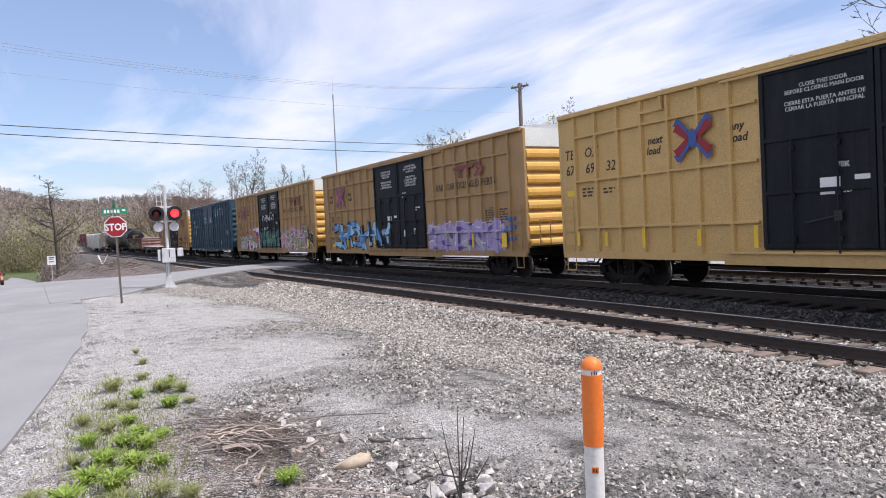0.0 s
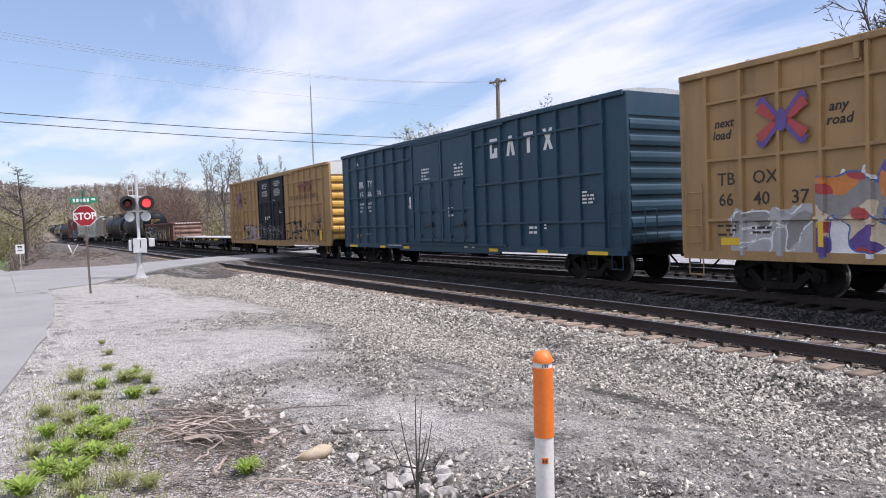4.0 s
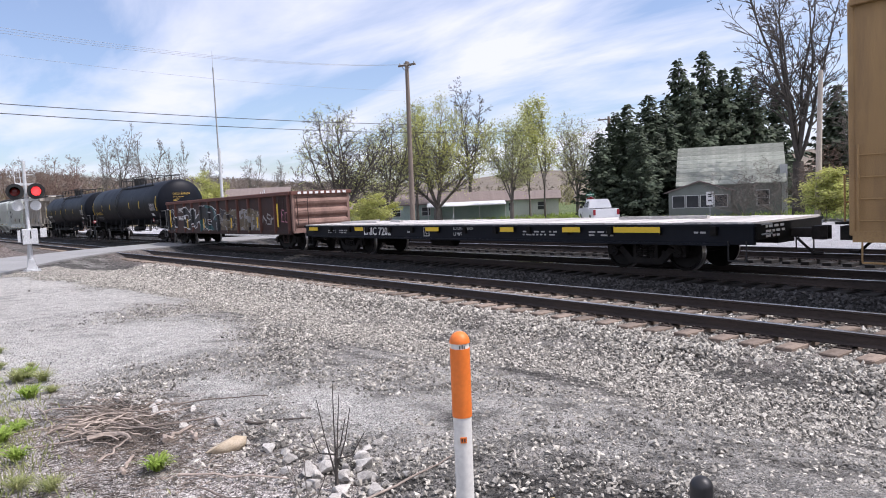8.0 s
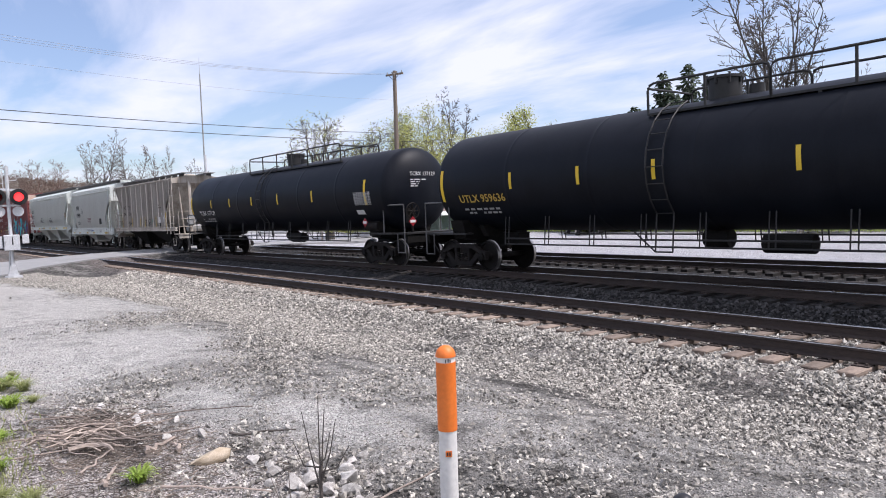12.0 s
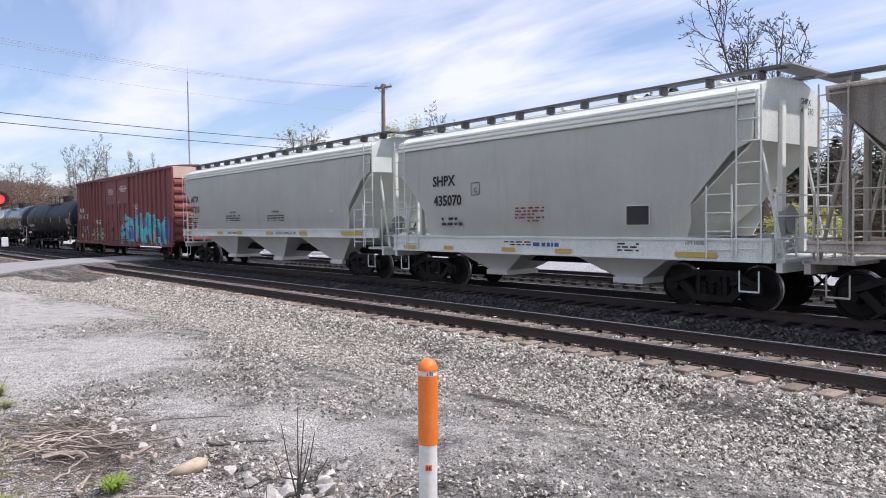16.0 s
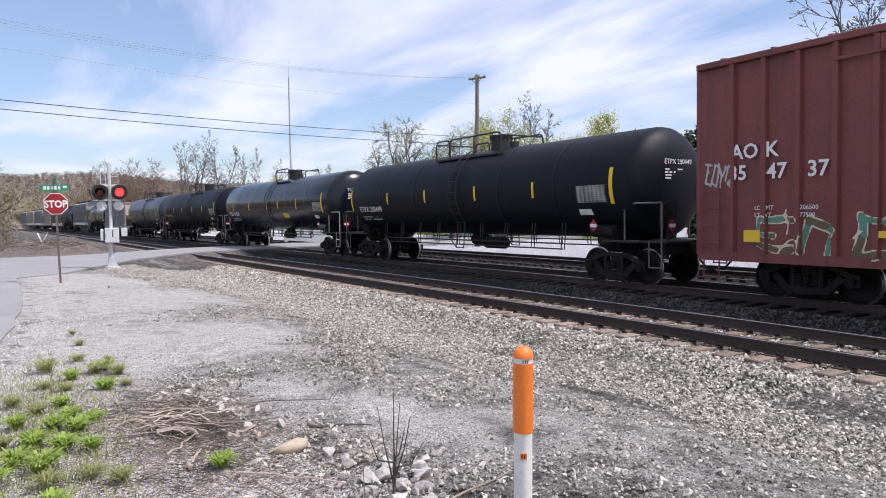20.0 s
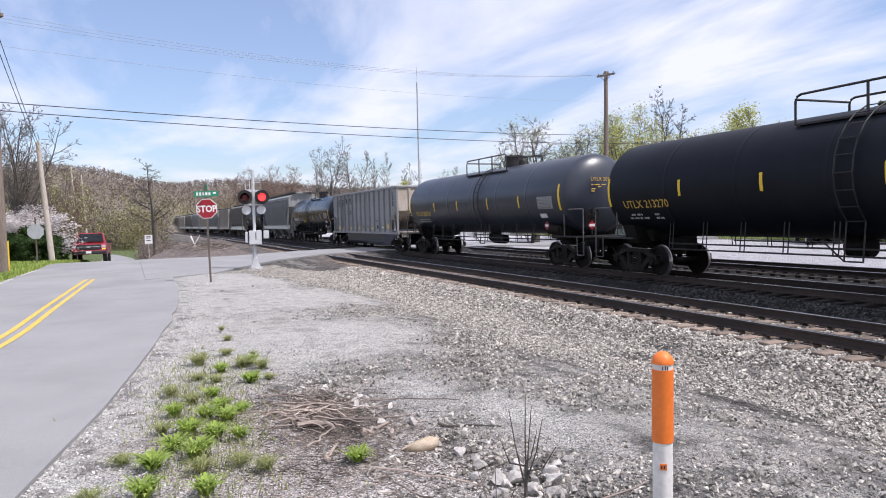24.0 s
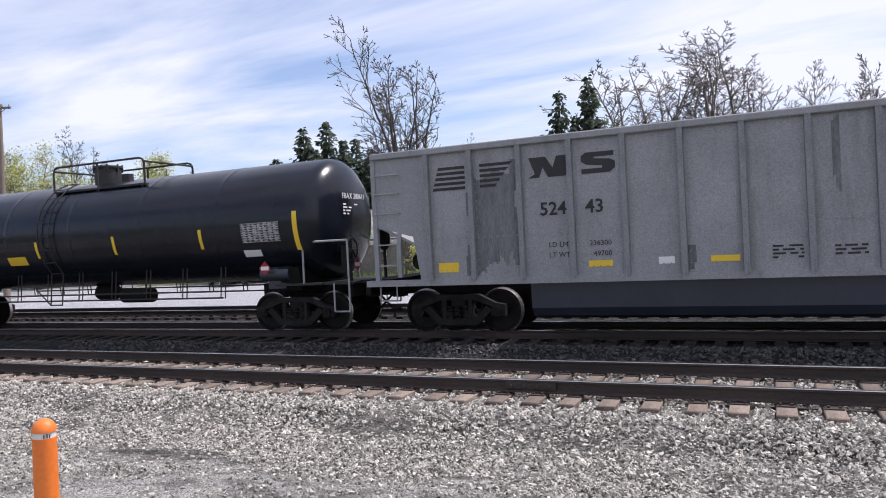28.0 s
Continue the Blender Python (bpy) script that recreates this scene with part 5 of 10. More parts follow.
graffiti(c2, -6.2, -2.55, 0.9, 2.75, 3, ["purple", "cream", "grey", "orange"], "navy", 5, SURF, panel="white", weight=0.3, line=0.03, shade="red")
graffiti(c2, -8.2, -6.25, 0.9, 2.0, 2, ["dimwhite", "grey"], "white", 18, SURF, panel="dimwhite", weight=0.14, line=0.03)
graffiti(c2, -2.4, 2.5, 0.95, 2.45, 5, ["green", "darkteal", "green"], "black", 6, SURF, panel="darkteal", weight=0.2, line=0.04, glint="dimwhite")
graffiti(c2, 2.6, 8.2, 0.85, 2.5, 6, ["grey", "pink", "grey", "olive"], "white", 7, SURF, panel="grey", rim="purple", weight=0.13, line=0.028, shade="pink")
graffiti(c2, 8.1, 9.2, 1.0, 2.2, 1, ["black"], "black", 8, SURF, back="white", weight=0.2)
graffiti(c2, -1.6, 1.5, 2.9, 3.55, 5, ["white"], "white", 9, SURF, weight=0.02, line=0.03)

# the dark blue boxcar
c3 = boxcar(-70.55, 9.3, M_BLUE, M_BLUE, M_BLUE, "dark blue steel boxcar with white lettering and double doors", "", posts=(-8.55, -7.62, -6.71, -5.79, -4.85, -3.91, -2.98, 2.85, 3.8, 4.75, 5.7, 6.6, 7.55, 8.5), rails=(4.4, 3.05, 1.72), doors=(-2.3, 2.2), post_w=0.13, top=5.1)
for txt, x, z, s in (("BK", -7.5, 3.5, 0.42), ("TY", -6.6, 3.5, 0.42), ("15", -7.48, 3.02, 0.42), ("86", -6.6, 3.02, 0.42), ("39", -5.66, 3.02, 0.42), ("LD LMT", -7.5, 2.72, 0.13), ("LT WT", -7.5, 2.55, 0.13), ("CUFT", -7.5, 2.38, 0.13), ("205500", -6.6, 2.72, 0.13), ("80500", -6.6, 2.55, 0.13), ("7550", -6.55, 2.38, 0.13), ("70K", -2.75, 2.4, 0.16)):
    words(txt, s, M_WHITE, c3, on_side(x, z), bold=0.003)
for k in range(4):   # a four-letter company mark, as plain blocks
    bm = bmesh.new()
    x = 3.15 + 0.93 * k
    if k == 0:
        prism(bm, [(0, 0), (0.42, 0), (0.42, 0.32), (0.24, 0.32), (0.24, 0.2), (0.12, 0.12), (0.12, 0.5), (0.42, 0.5), (0.42, 0.64), (0, 0.64)], "y", -0.003, 0.003)
    elif k == 1:
        prism(bm, [(0, 0), (0.14, 0), (0.22, 0.4), (0.3, 0), (0.46, 0), (0.3, 0.64), (0.14, 0.64)], "y", -0.003, 0.003)
    elif k == 2:
        prism(bm, [(0.15, 0), (0.3, 0), (0.3, 0.5), (0.46, 0.5), (0.46, 0.64), (0, 0.64), (0, 0.5), (0.15, 0.5)], "y", -0.003, 0.003)
    else:
        prism(bm, [(0, 0), (0.14, 0), (0.23, 0.22), (0.32, 0), (0.46, 0), (0.31, 0.32), (0.46, 0.64), (0.32, 0.64), (0.23, 0.43), (0.14, 0.64), (0, 0.64), (0.15, 0.32)], "y", -0.003, 0.003)
    part("emblem", bm, M_WHITE, c3, at=pose(x, -1.512, 3.9))
for x, w in ((-8.3, 0.9), (-5.2, 0.5), (-3.0, 0.5), (3.2, 0.5), (5.8, 0.5), (8.2, 0.8)):
    strip(c3, x, 0.84, w, 0.1, M_YELLOW, -1.545)
strip(c3, -7.7, 1.3, 0.4, 0.16, M_YELLOW, -1.512, "notice")
strip(c3, -2.5, 2.65, 0.12, 0.45, M_WHITE, -1.56, "paper_placard")
for x, z, w, h, r in ((-7.55, 4.62, 0.4, 0.2, 3), (-6.6, 1.4, 0.5, 0.06, 1), (-1.2, 3.7, 0.6, 0.5, 4), (1.2, 3.7, 0.6, 0.5, 4), (5.4, 1.5, 0.4, 0.3, 2), (7.9, 2.4, 0.5, 0.4, 4), (-4, 0.92, 1.2, 0.07, 1), (2, 0.92, 1.2, 0.07, 1), (0.6, 2.2, 0.35, 0.4, 3), (6.0, 1.6, 0.12, 0.2, 2)):
    bars(c3, x, z, w, h, r, M_WHITE, y=-1.562, seed=int(40 + x * 7))

c4 = tan_boxcar(-91.2, M_TAN, ("63", "97", "34"), "weathered tan boxcar with grey and black graffiti low on its side", faded=False, seed=50)
graffiti(c4, -6.2, -2.5, 0.85, 2.3, 3, ["black"], "black", 12, SURF, weight=0.015, line=0.035, tilt=-0.1)
graffiti(c4, -6.0, -2.7, 1.0, 2.1, 3, ["grey", "mauve"], "dimwhite", 16, SURF, weight=0.05, line=0.02, tilt=-0.2)
graffiti(c4, -2.4, 2.5, 1.0, 2.1, 5, ["rustblack"], "dimwhite", 13, SURF, weight=0.12, line=0.022)
graffiti(c4, 2.7, 7.4, 0.85, 2.4, 5, ["cream"], "black", 14, SURF, weight=0.02, line=0.05, tilt=0.1)
graffiti(c4, 7.5, 8.3, 1.0, 2.6, 2, ["black"], "black", 15, SURF, weight=0.02, line=0.035)


def flatcar(c):
    e = thing("flatcar", pose(c, TRAIN_Y, 0), "long black flatcar with a pale worn board deck", "flatcar")
    half = 9.85
    for s in (-1, 1):
        bm = bmesh.new()
        box(bm, 0, s * 1.40, 0.9, 2 * half - 0.1, 0.1, 0.42)
        part("side_sill", bm, M_TANK, e)
        for z, l, h in ((1.09, 2 * half, 0.06), (0.69, 2 * half - 1.2, 0.05)):
            bm = bmesh.new()
            box(bm, 0, s * 1.43, z, l, 0.16, h)
            part("sill_flange", bm, M_TANK, e)
        n = 14
        for k in range(n):
            part("stake_pocket", shared("stake_pocket", lambda b: box(b, 0, 0, 0, 0.14, 0.09, 0.2, bevel=0.01), M_UNDER), None, e, at=pose(-half + 0.9 + k * (2 * half - 1.8) / (n - 1), s * 1.49, 0.98))
    bw = (2 * half - 0.1) / 62
    dm = shared("deck_board", lambda b: box(b, 0, 0, 0, bw - 0.012, 2.9, 0.06), M_DECK)
    for k in range(62):
        part("deck_board", dm, None, e, at=pose(-half + 0.05 + (k + 0.5) * bw, 0, 1.13 + rnd(-0.006, 0.006), rnd(-0.15, 0.15)))
    for x, y, l, a in ((-7.2, -0.4, 2.2, 8), (-5.6, 0.3, 1.6, -20), (-8.2, 0.5, 1.2, 70), (6.5, 0.2, 2.5, 3)):
        bm = bmesh.new()
        box(bm, 0, 0, 0, l, 0.12, 0.07)
        part("loose_board", bm, M_DECK, e, at=pose(x, y, 1.2, 0, 0, a))
    bm = bmesh.new()
    box(bm, 0, 0, 0.85, 2 * half - 0.2, 0.7, 0.4)
    for k in range(9):
        box(bm, -8 + 2 * k, 0, 0.95, 0.16, 2.7, 0.25)
    for s in (-1, 1):
        box(bm, s * (half - 0.05), 0, 0.95, 0.12, 2.8, 0.32)
    rod(bm, (-1.6, -0.9, 0.62), (-0.5, -0.9, 0.62), 0.2, 12)
    part("underframe", bm, M_UNDER, e)
    for s in (-1, 1):
        for y in (-1.46, 1.46):
            part("sill_step", shared("sill_step_black", step_mesh, M_BLACKIRON), None, e, at=pose(s * (half - 0.4), y, 0.35))
        bm = bmesh.new()
        for z in (0, 0.2):
            rod(bm, (0, -0.2, z), (0, 0.2, z), 0.015, 6)
        part("grab_iron", bm, M_GRAB, e, at=pose(s * (half + 0.05), -1.1, 0.9))
    for x, w in ((-9.0, 0.75), (-5.4, 0.6), (-0.9, 0.7), (2.6, 0.55), (5.0, 0.6), (7.0, 1.3)):
        strip(e, x, 1.0, w, 0.13, M_YELLOW, -1.535)
    words("LMIC 7202", 0.4, M_WHITE, e, on_side(-5.2, 0.79, -1.458), bold=0.008)
    words("LD LMT 219000", 0.14, M_WHITE, e, on_side(0.1, 0.98, -1.458))
    words("LT WT", 0.14, M_WHITE, e, on_side(0.1, 0.8, -1.458))
    bm = bmesh.new()
    for a in range(4):
        q = pose(0, 0, 0, 0, 90 * a)
        box(bm, 0, 0, 0.14, 0.3, 0.004, 0.02, m=q)
    part("stencil_frame", bm, M_WHITE, e, at=pose(-1.3, -1.459, 0.92))
    words("C", 0.16, M_WHITE, e, on_side(-1.36, 0.84, -1.458))
    for x, w in ((-7.6, 0.6), (-6.7, 0.6), (-2.3, 0.2), (3.6, 0.9), (4.3, 0.3), (5.9, 0.8), (8.6, 0.3)):
        bars(e, x, 0.9, w, 0.16, 2, M_DIMWHITE, y=-1.458, seed=int(60 + x * 3), name="stencil")
    bars(e, 0, 0, 0.8, 0.3, 3, M_WHITE, m=pose(half + 0.02, -0.7, 0.95, 0, 0, 90), seed=66)
    add_couplers(e, half + 0.05)
    add_trucks(e, c, -6.9, 6.9)
    CARS.append((e, c))


flatcar(-112.45)

GPOSTS = (-8.2, -6.83, -5.28, -3.97, -2.6, -1.35, -0.05, 1.28, 2.6, 3.93, 5.28, 6.85, 8.2)


def gon_surface(x, z):
    return -1.552 if any(abs(x - q) < 0.075 for q in GPOSTS) else -1.456


def gondola(c):
    e = thing("gondola", pose(c, TRAIN_Y, 0), "rusty dark brown gondola covered in white and teal graffiti", "gondola car")
    half, top = 8.36, 2.56
    for s in (-1, 1):
        bm = bmesh.new()
        box(bm, 0, s * 1.42, 1.62, 2 * half, 0.06, top - 0.78)
        box(bm, 0, s * 1.45, 0.84, 2 * half, 0.1, 0.16)
        part("side_wall", bm, M_RUST, e)
        bm = bmesh.new()
        box(bm, 0, s * 1.46, top - 0.02, 2 * half + 0.1, 0.2, 0.17, bevel=0.02)
        part("top_rim", bm, M_RUSTTOP, e, "rust-red top rim")
        pm = shared("gondola_post", lambda b: prism(b, [(-0.075, 0), (-0.05, -0.095), (0.05, -0.095), (0.075, 0)], "z", 0.8, top - 0.1), M_RUSTTOP)
        for x in GPOSTS:
            part("side_post", pm, None, e, at=pose(x, s * 1.45, 0, 0, 0, 0 if s < 0 else 180))
        # end wall: plates pressed into three deep horizontal waves
        bm = bmesh.new()
        prof = [(-0.04, 0.95)]
        for k in range(3):
            a = 1.02 + 0.47 * k
            prof += [(0.0, a), (0.12, a + 0.1), (0.15, a + 0.2), (0.12, a + 0.32), (0.0, a + 0.4)]
        prof += [(0.0, top - 0.08), (-0.04, top - 0.08)]
        prism(bm, [(s * (half + u), z) for u, z in prof], "y", -1.3, 1.3)
        box(bm, s * (half + 0.02), 0, 0.9, 0.2, 2.8, 0.2)
        for y in (-1.36, 1.36):
            box(bm, s * (half + 0.04), y, 1.7, 0.16, 0.14, top - 0.9, bevel=0.02)
        part("end_wall", bm, M_RUSTEND, e, "pale corrugated end wall")
        bm = bmesh.new()
        box(bm, s * (half + 0.08), 0, top - 0.02, 0.24, 3.0, 0.17, bevel=0.02)
        part("end_rim", bm, M_RUSTTOP, e)
        for y, rz in ((-1.47, 0), (1.47, 180)):
            ladder(e, 0.5, 1.2, 3, M_RUST, pose(s * (half - 0.75), y, 1.15, 0, 0, rz), key="g")
            part("sill_step", shared("sill_step_rust", step_mesh, M_RUST), None, e, at=pose(s * (half - 0.6), y, 0.4))
        ladder(e, 0.5, 1.2, 3, M_RUST, pose(s * (half + 0.17), -1.0 * s, 1.15, 0, 0, 90 * s), key="g")
    bm = bmesh.new()
    box(bm, 0, 0, 1.0, 2 * half, 2.8, 0.08)
    box(bm, 0, 0, 0.84, 2 * half, 0.6, 0.3)
    for x in GPOSTS:
        box(bm, x, 0, 0.88, 0.14, 2.7, 0.16)
    part("floor", bm, M_UNDER, e)
    words("FPTX", 0.36, M_WHITE, e, on_side(-6.35, 1.95, -1.457), wide=1.15, bold=0.006)
    words("84042", 0.36, M_WHITE, e, on_side(-6.45, 1.5, -1.457), bold=0.006)
    bars(e, -2.2, 0.98, 0.5, 0.2, 2, M_DIMWHITE, y=-1.457, seed=70)
    for x, h, z in ((-7.6, 1.05, 1.62), (-4.6, 0.5, 1.3), (-2.0, 0.5, 1.3), (1.9, 0.5, 1.3), (5.05, 0.5, 1.3), (7.25, 1.05, 1.6)):
        strip(e, x, z, 0.13, h, M_YELLOW, -1.56)
    graffiti(e, -8.3, -6.7, 0.9, 2.3, 2, ["black"], "white", 21, gon_surface, weight=0.14, line=0.04)
    graffiti(e, -5.3, -2.7, 0.85, 2.35, 3, ["black"], "white", 22, gon_surface, weight=0.15, line=0.045)
    graffiti(e, -2.6, 0.2, 0.85, 2.3, 3, ["darkteal", "black", "black"], "white", 23, gon_surface, weight=0.22, line=0.04)
    graffiti(e, 0.2, 2.6, 0.85, 2.1, 3, ["umber", "mud", "rustblack"], "rustblack", 24, gon_surface, panel="umber", weight=0.1, line=0.025, shade="grey", glint="dimwhite")
    graffiti(e, 2.7, 5.2, 0.85, 2.0, 4, ["mud", "umber", "grey"], "rustblack", 25, gon_surface, panel="umber", weight=0.09, line=0.025, shade="grey", glint="dimwhite")
    graffiti(e, 5.4, 6.8, 1.1, 1.8, 3, ["grey"], "grey", 26, gon_surface, weight=0.02, line=0.03)
    graffiti(e, 7.4, 8.1, 1.2, 2.0, 2, ["pink"], "pink", 27, gon_surface, weight=0.012, line=0.025)
    bm = bmesh.new()
    for k in range(9):
        box(bm, 0, -1.1 + 0.28 * k, 0, 0.004, 0.16, 0.1)
    part("stencil", bm, M_WHITE, e, at=pose(half + 0.205, 0, top - 0.02), kind="stuff")
    add_couplers(e, half + 0.2)
    add_trucks(e, c, -7.0, 7.0)
    CARS.append((e, c))


gondola(-131.88)


def shell(bm, half, r, z, seg=48, head=0.62):
    """A long barrel with bowed heads and faint weld seams, along x."""
    prof = [(-half, 0.001)]
    for k in range(1, 9):
        a = math.pi / 2 * k / 8
        prof.append((-half + head * (1 - math.cos(a)), r * math.sin(a)))
    n = 6
    for k in range(1, n):
        x = -half + head + (2 * half - 2 * head) * k / n
        prof += [(x - 0.12, r), (x - 0.03, r), (x - 0.012, r + 0.005), (x + 0.012, r + 0.005), (x + 0.03, r), (x + 0.12, r)]
    prof += [(-x, y) for x, y in reversed(prof[:9])]
    rings = [[bm.verts.new((x, y * math.cos(2 * math.pi * i / seg), z + y * math.sin(2 * math.pi * i / seg))) for i in range(seg)] for x, y in prof]
    for a, b in zip(rings, rings[1:]):
        for i in range(seg):
            bm.faces.new((a[i], a[(i + 1) % seg], b[(i + 1) % seg], b[i]))
    bm.faces.new(rings[0])
    bm.faces.new(rings[-1])
    bmesh.ops.recalc_face_normals(bm, faces=bm.faces[:])


def tank_y(r, zc, z):
    return -math.sqrt(max(r * r - (z - zc) ** 2, 0.01)) - 0.008


def curved(bm, x0, x1, z0, z1, r, zc, n=8):
    """A painted patch that follows the barrel."""
    rows = []
    for k in range(n + 1):
        z = z0 + (z1 - z0) * k / n
        rows.append([bm.verts.new((x, tank_y(r, zc, z), z)) for x in (x0, x1)])
    for a, b in zip(rows, rows[1:]):
        bm.faces.new((a[0], a[1], b[1], b[0]))


def on_tank(x, z, r, zc, lift=0.006):
    """A pose on the barrel's near side, tipped to its slope."""
    a = math.degrees(math.asin((z - zc) / r))
    return pose(x, tank_y(r, zc, z) - lift, z, 90 - a)


def tank_car(c, half, mark, digits, paint, label, gloss=False, strips=(), truck=7.45, plat=(-1.8, 3.5), man=1.4, ink=None, mark_x=None, mark_size=0.34, r=1.48, zc=2.67, big=False, notice=False, tail=True, rail_right=None):
    ink = ink or M_WHITE
    e = thing("tank_car", pose(c, TRAIN_Y, 0), label, "tank car", "tank cars")
    part("barrel", shared("barrel_%s_%.2f" % (paint.name, half), lambda b: shell(b, half, r, zc), paint, True), None, e)
    top = zc + r
    # walkway and guard rail round the manway
    a, b = plat
    bm = bmesh.new()
    for y in (-0.75, 0.75):
        box(bm, (a + b) / 2, y, top - 0.24, b - a, 0.34, 0.05)
    for x in (a + 0.1, (a + b) / 2, b - 0.1):
        box(bm, x, 0, top - 0.28, 0.08, 1.8, 0.08)
    part("walkway", bm, M_BLACKIRON, e)
    for y in (-0.9, 0.9):
        bm = bmesh.new()
        split = b if rail_right is None else rail_right
        for x0, x1 in ((a, split), (split, b)):
            if x1 - x0 < 0.3:
                continue
            h = 0.72
            n = max(1, round((x1 - x0) / 1.5))
            for k in range(n + 1):
                x = x0 + (x1 - x0) * k / n
                rod(bm, (x, y, top - 0.26), (x, y, top - 0.26 + h - (0.14 if k in (0, n) else 0)), 0.03, 6)
            zt = top - 0.26 + h
            tube(bm, [(x0, y, zt - 0.16), (x0 + 0.05, y, zt - 0.04), (x0 + 0.16, y, zt), (x1 - 0.16, y, zt), (x1 - 0.05, y, zt - 0.04), (x1, y, zt - 0.16)], 0.03, 6)
        part("guard_rail", bm, M_BLACKIRON, e)
    for x in (a, b):
        bm = bmesh.new()
        rod(bm, (x, -0.9, top + 0.36), (x, 0.9, top + 0.36), 0.028, 6)
        part("end_rail", bm, M_BLACKIRON, e)
    bm = bmesh.new()
    rod(bm, (man, 0, top - 0.1), (man, 0, top + 0.42), 0.36, 20)
    rod(bm, (man, 0, top + 0.42), (man, 0, top + 0.48), 0.4, 20)
    rod(bm, (man + 0.75, 0, top - 0.1), (man + 0.75, 0, top + 0.2), 0.16, 12)
    for k in range(8):
        q = 2 * math.pi * k / 8
        rod(bm, (man + 0.38 * math.cos(q), 0.38 * math.sin(q), top + 0.3), (man + 0.38 * math.cos(q), 0.38 * math.sin(q), top + 0.52), 0.025, 6)
    part("manway", bm, M_BLACKIRON, e, smooth=True)
    # side ladders with their braces
    for s in (-1, 1):
        bm = bmesh.new()
        for x in (man - 1.05, man - 0.6):
            prev = None
            for k in range(9):
                q = math.radians(-42 + k * 14)
                p = (x, s * (r + 0.09) * math.cos(q), zc + (r + 0.09) * math.sin(q))
                if prev:
                    rod(bm, prev, p, 0.02, 5)
                prev = p
        for k in range(9):
            q = math.radians(-42 + k * 14)
            rod(bm, (man - 1.05, s * (r + 0.09) * math.cos(q), zc + (r + 0.09) * math.sin(q)), (man - 0.6, s * (r + 0.09) * math.cos(q), zc + (r + 0.09) * math.sin(q)), 0.014, 5)
        y0 = s * 1.25
        for x in (man - 1.05, man - 0.6):
            rod(bm, (x, y0, 0.75), (x, s * (r + 0.09) * math.cos(math.radians(-42)), zc + (r + 0.09) * math.sin(math.radians(-42))), 0.02, 5)
        rod(bm, (man - 1.05, y0, 0.75), (man - 0.6, y0, 0.75), 0.02, 5)
        rod(bm, (man - 1.05, y0, 0.75), (man - 1.6, y0, 1.2), 0.02, 5)
        part("ladder", bm, M_BLACKIRON, e)
        # the long rod and hangers along the belly
        bm = bmesh.new()
        yy = s * 1.2
        for z in (1.02, 0.86):
            rod(bm, (-half + 3.2, yy, z), (half - 3.2, yy, z), 0.022, 6)
        n = 9
        for k in range(n):
            x = -half + 3.2 + (2 * half - 6.4) * k / (n - 1)
            for dx in (-0.07, 0.07):
                rod(bm, (x + dx, yy, 0.84), (x + dx, yy * 0.94, 1.62), 0.016, 5)
        part("safety_rail", bm, M_BLACKIRON, e)
    # saddles, draft sills and end platforms
    for s in (-1, 1):
        x = s * truck
        bm = bmesh.new()
        prism(bm, [(-1.25, 1.55), (1.25, 1.55), (1.1, 1.0), (0.35, 0.88), (-0.35, 0.88), (-1.1, 1.0)], "x", x - 0.28, x + 0.28)
        part("saddle", bm, M_UNDER, e)
        bm = bmesh.new()
        box(bm, s * (half - 1.0), 0, 0.95, 3.4, 0.46, 0.36)
        part("draft_sill", bm, M_UNDER, e)
        bm = bmesh.new()
        box(bm, s * (half + 0.45), 0, 0.95, 0.12, 2.4, 0.24)
        part("end_sill", bm, M_UNDER, e)
        bm = bmesh.new()
        prism(bm, [(-1.0, 1.4), (1.0, 1.4), (0.8, 1.05), (-0.8, 1.05)], "x", s * (half - 1.9) - 0.1, s * (half - 1.9) + 0.1)
        part("cradle_plate", bm, M_UNDER, e)
    bm = bmesh.new()
    rod(bm, (1.2, -0.8, 0.95), (2.2, -0.8, 0.95), 0.2, 12)
    part("air_tank", bm, M_UNDER, e)
    bm = bmesh.new()
    rod(bm, (-0.6, 0, 1.0), (0.0, 0, 1.0), 0.22, 12)
    rod(bm, (-0.3, 0, 0.75), (-0.3, 0, 1.3), 0.16, 10)
    part("outlet_valve", bm, M_UNDER, e)
    for s in (-1, 1):
        bm = bmesh.new()
        box(bm, s * (half + 0.1), 0, 1.14, 0.9, 2.5, 0.05)
        box(bm, s * (half - 0.9), -1.15, 1.14, 1.3, 0.3, 0.05)
        part("end_platform", bm, M_BLACKIRON, e)
        for y in (-1.28, 1.28):
            bm = bmesh.new()
            x1, x2 = s * (half + 0.45), s * (half - 0.75)
            rod(bm, (x2, y, 1.14), (x2, y, 2.02), 0.025, 6)
            rod(bm, (x2, y, 2.02), (x2 + s * 0.1, y, 2.12), 0.025, 6)
            rod(bm, (x2 + s * 0.1, y, 2.12), (x1, y, 2.12), 0.025, 6)
            rod(bm, (x1, y, 2.12), (x1, y, 0.5), 0.025, 6)
            rod(bm, (x1 - s * 0.4, y, 0.5), (x1 - s * 0.4, y, 1.14), 0.02, 6)
            rod(bm, (x1, y, 0.5), (x1 - s * 0.4, y, 0.5), 0.02, 6)
            part("handrail", bm, M_GRAB if gloss else M_DULLRAIL, e)
    bm = bmesh.new()
    seg = 16
    for k in range(seg):
        q0, q1 = 2 * math.pi * k / seg, 2 * math.pi * (k + 1) / seg
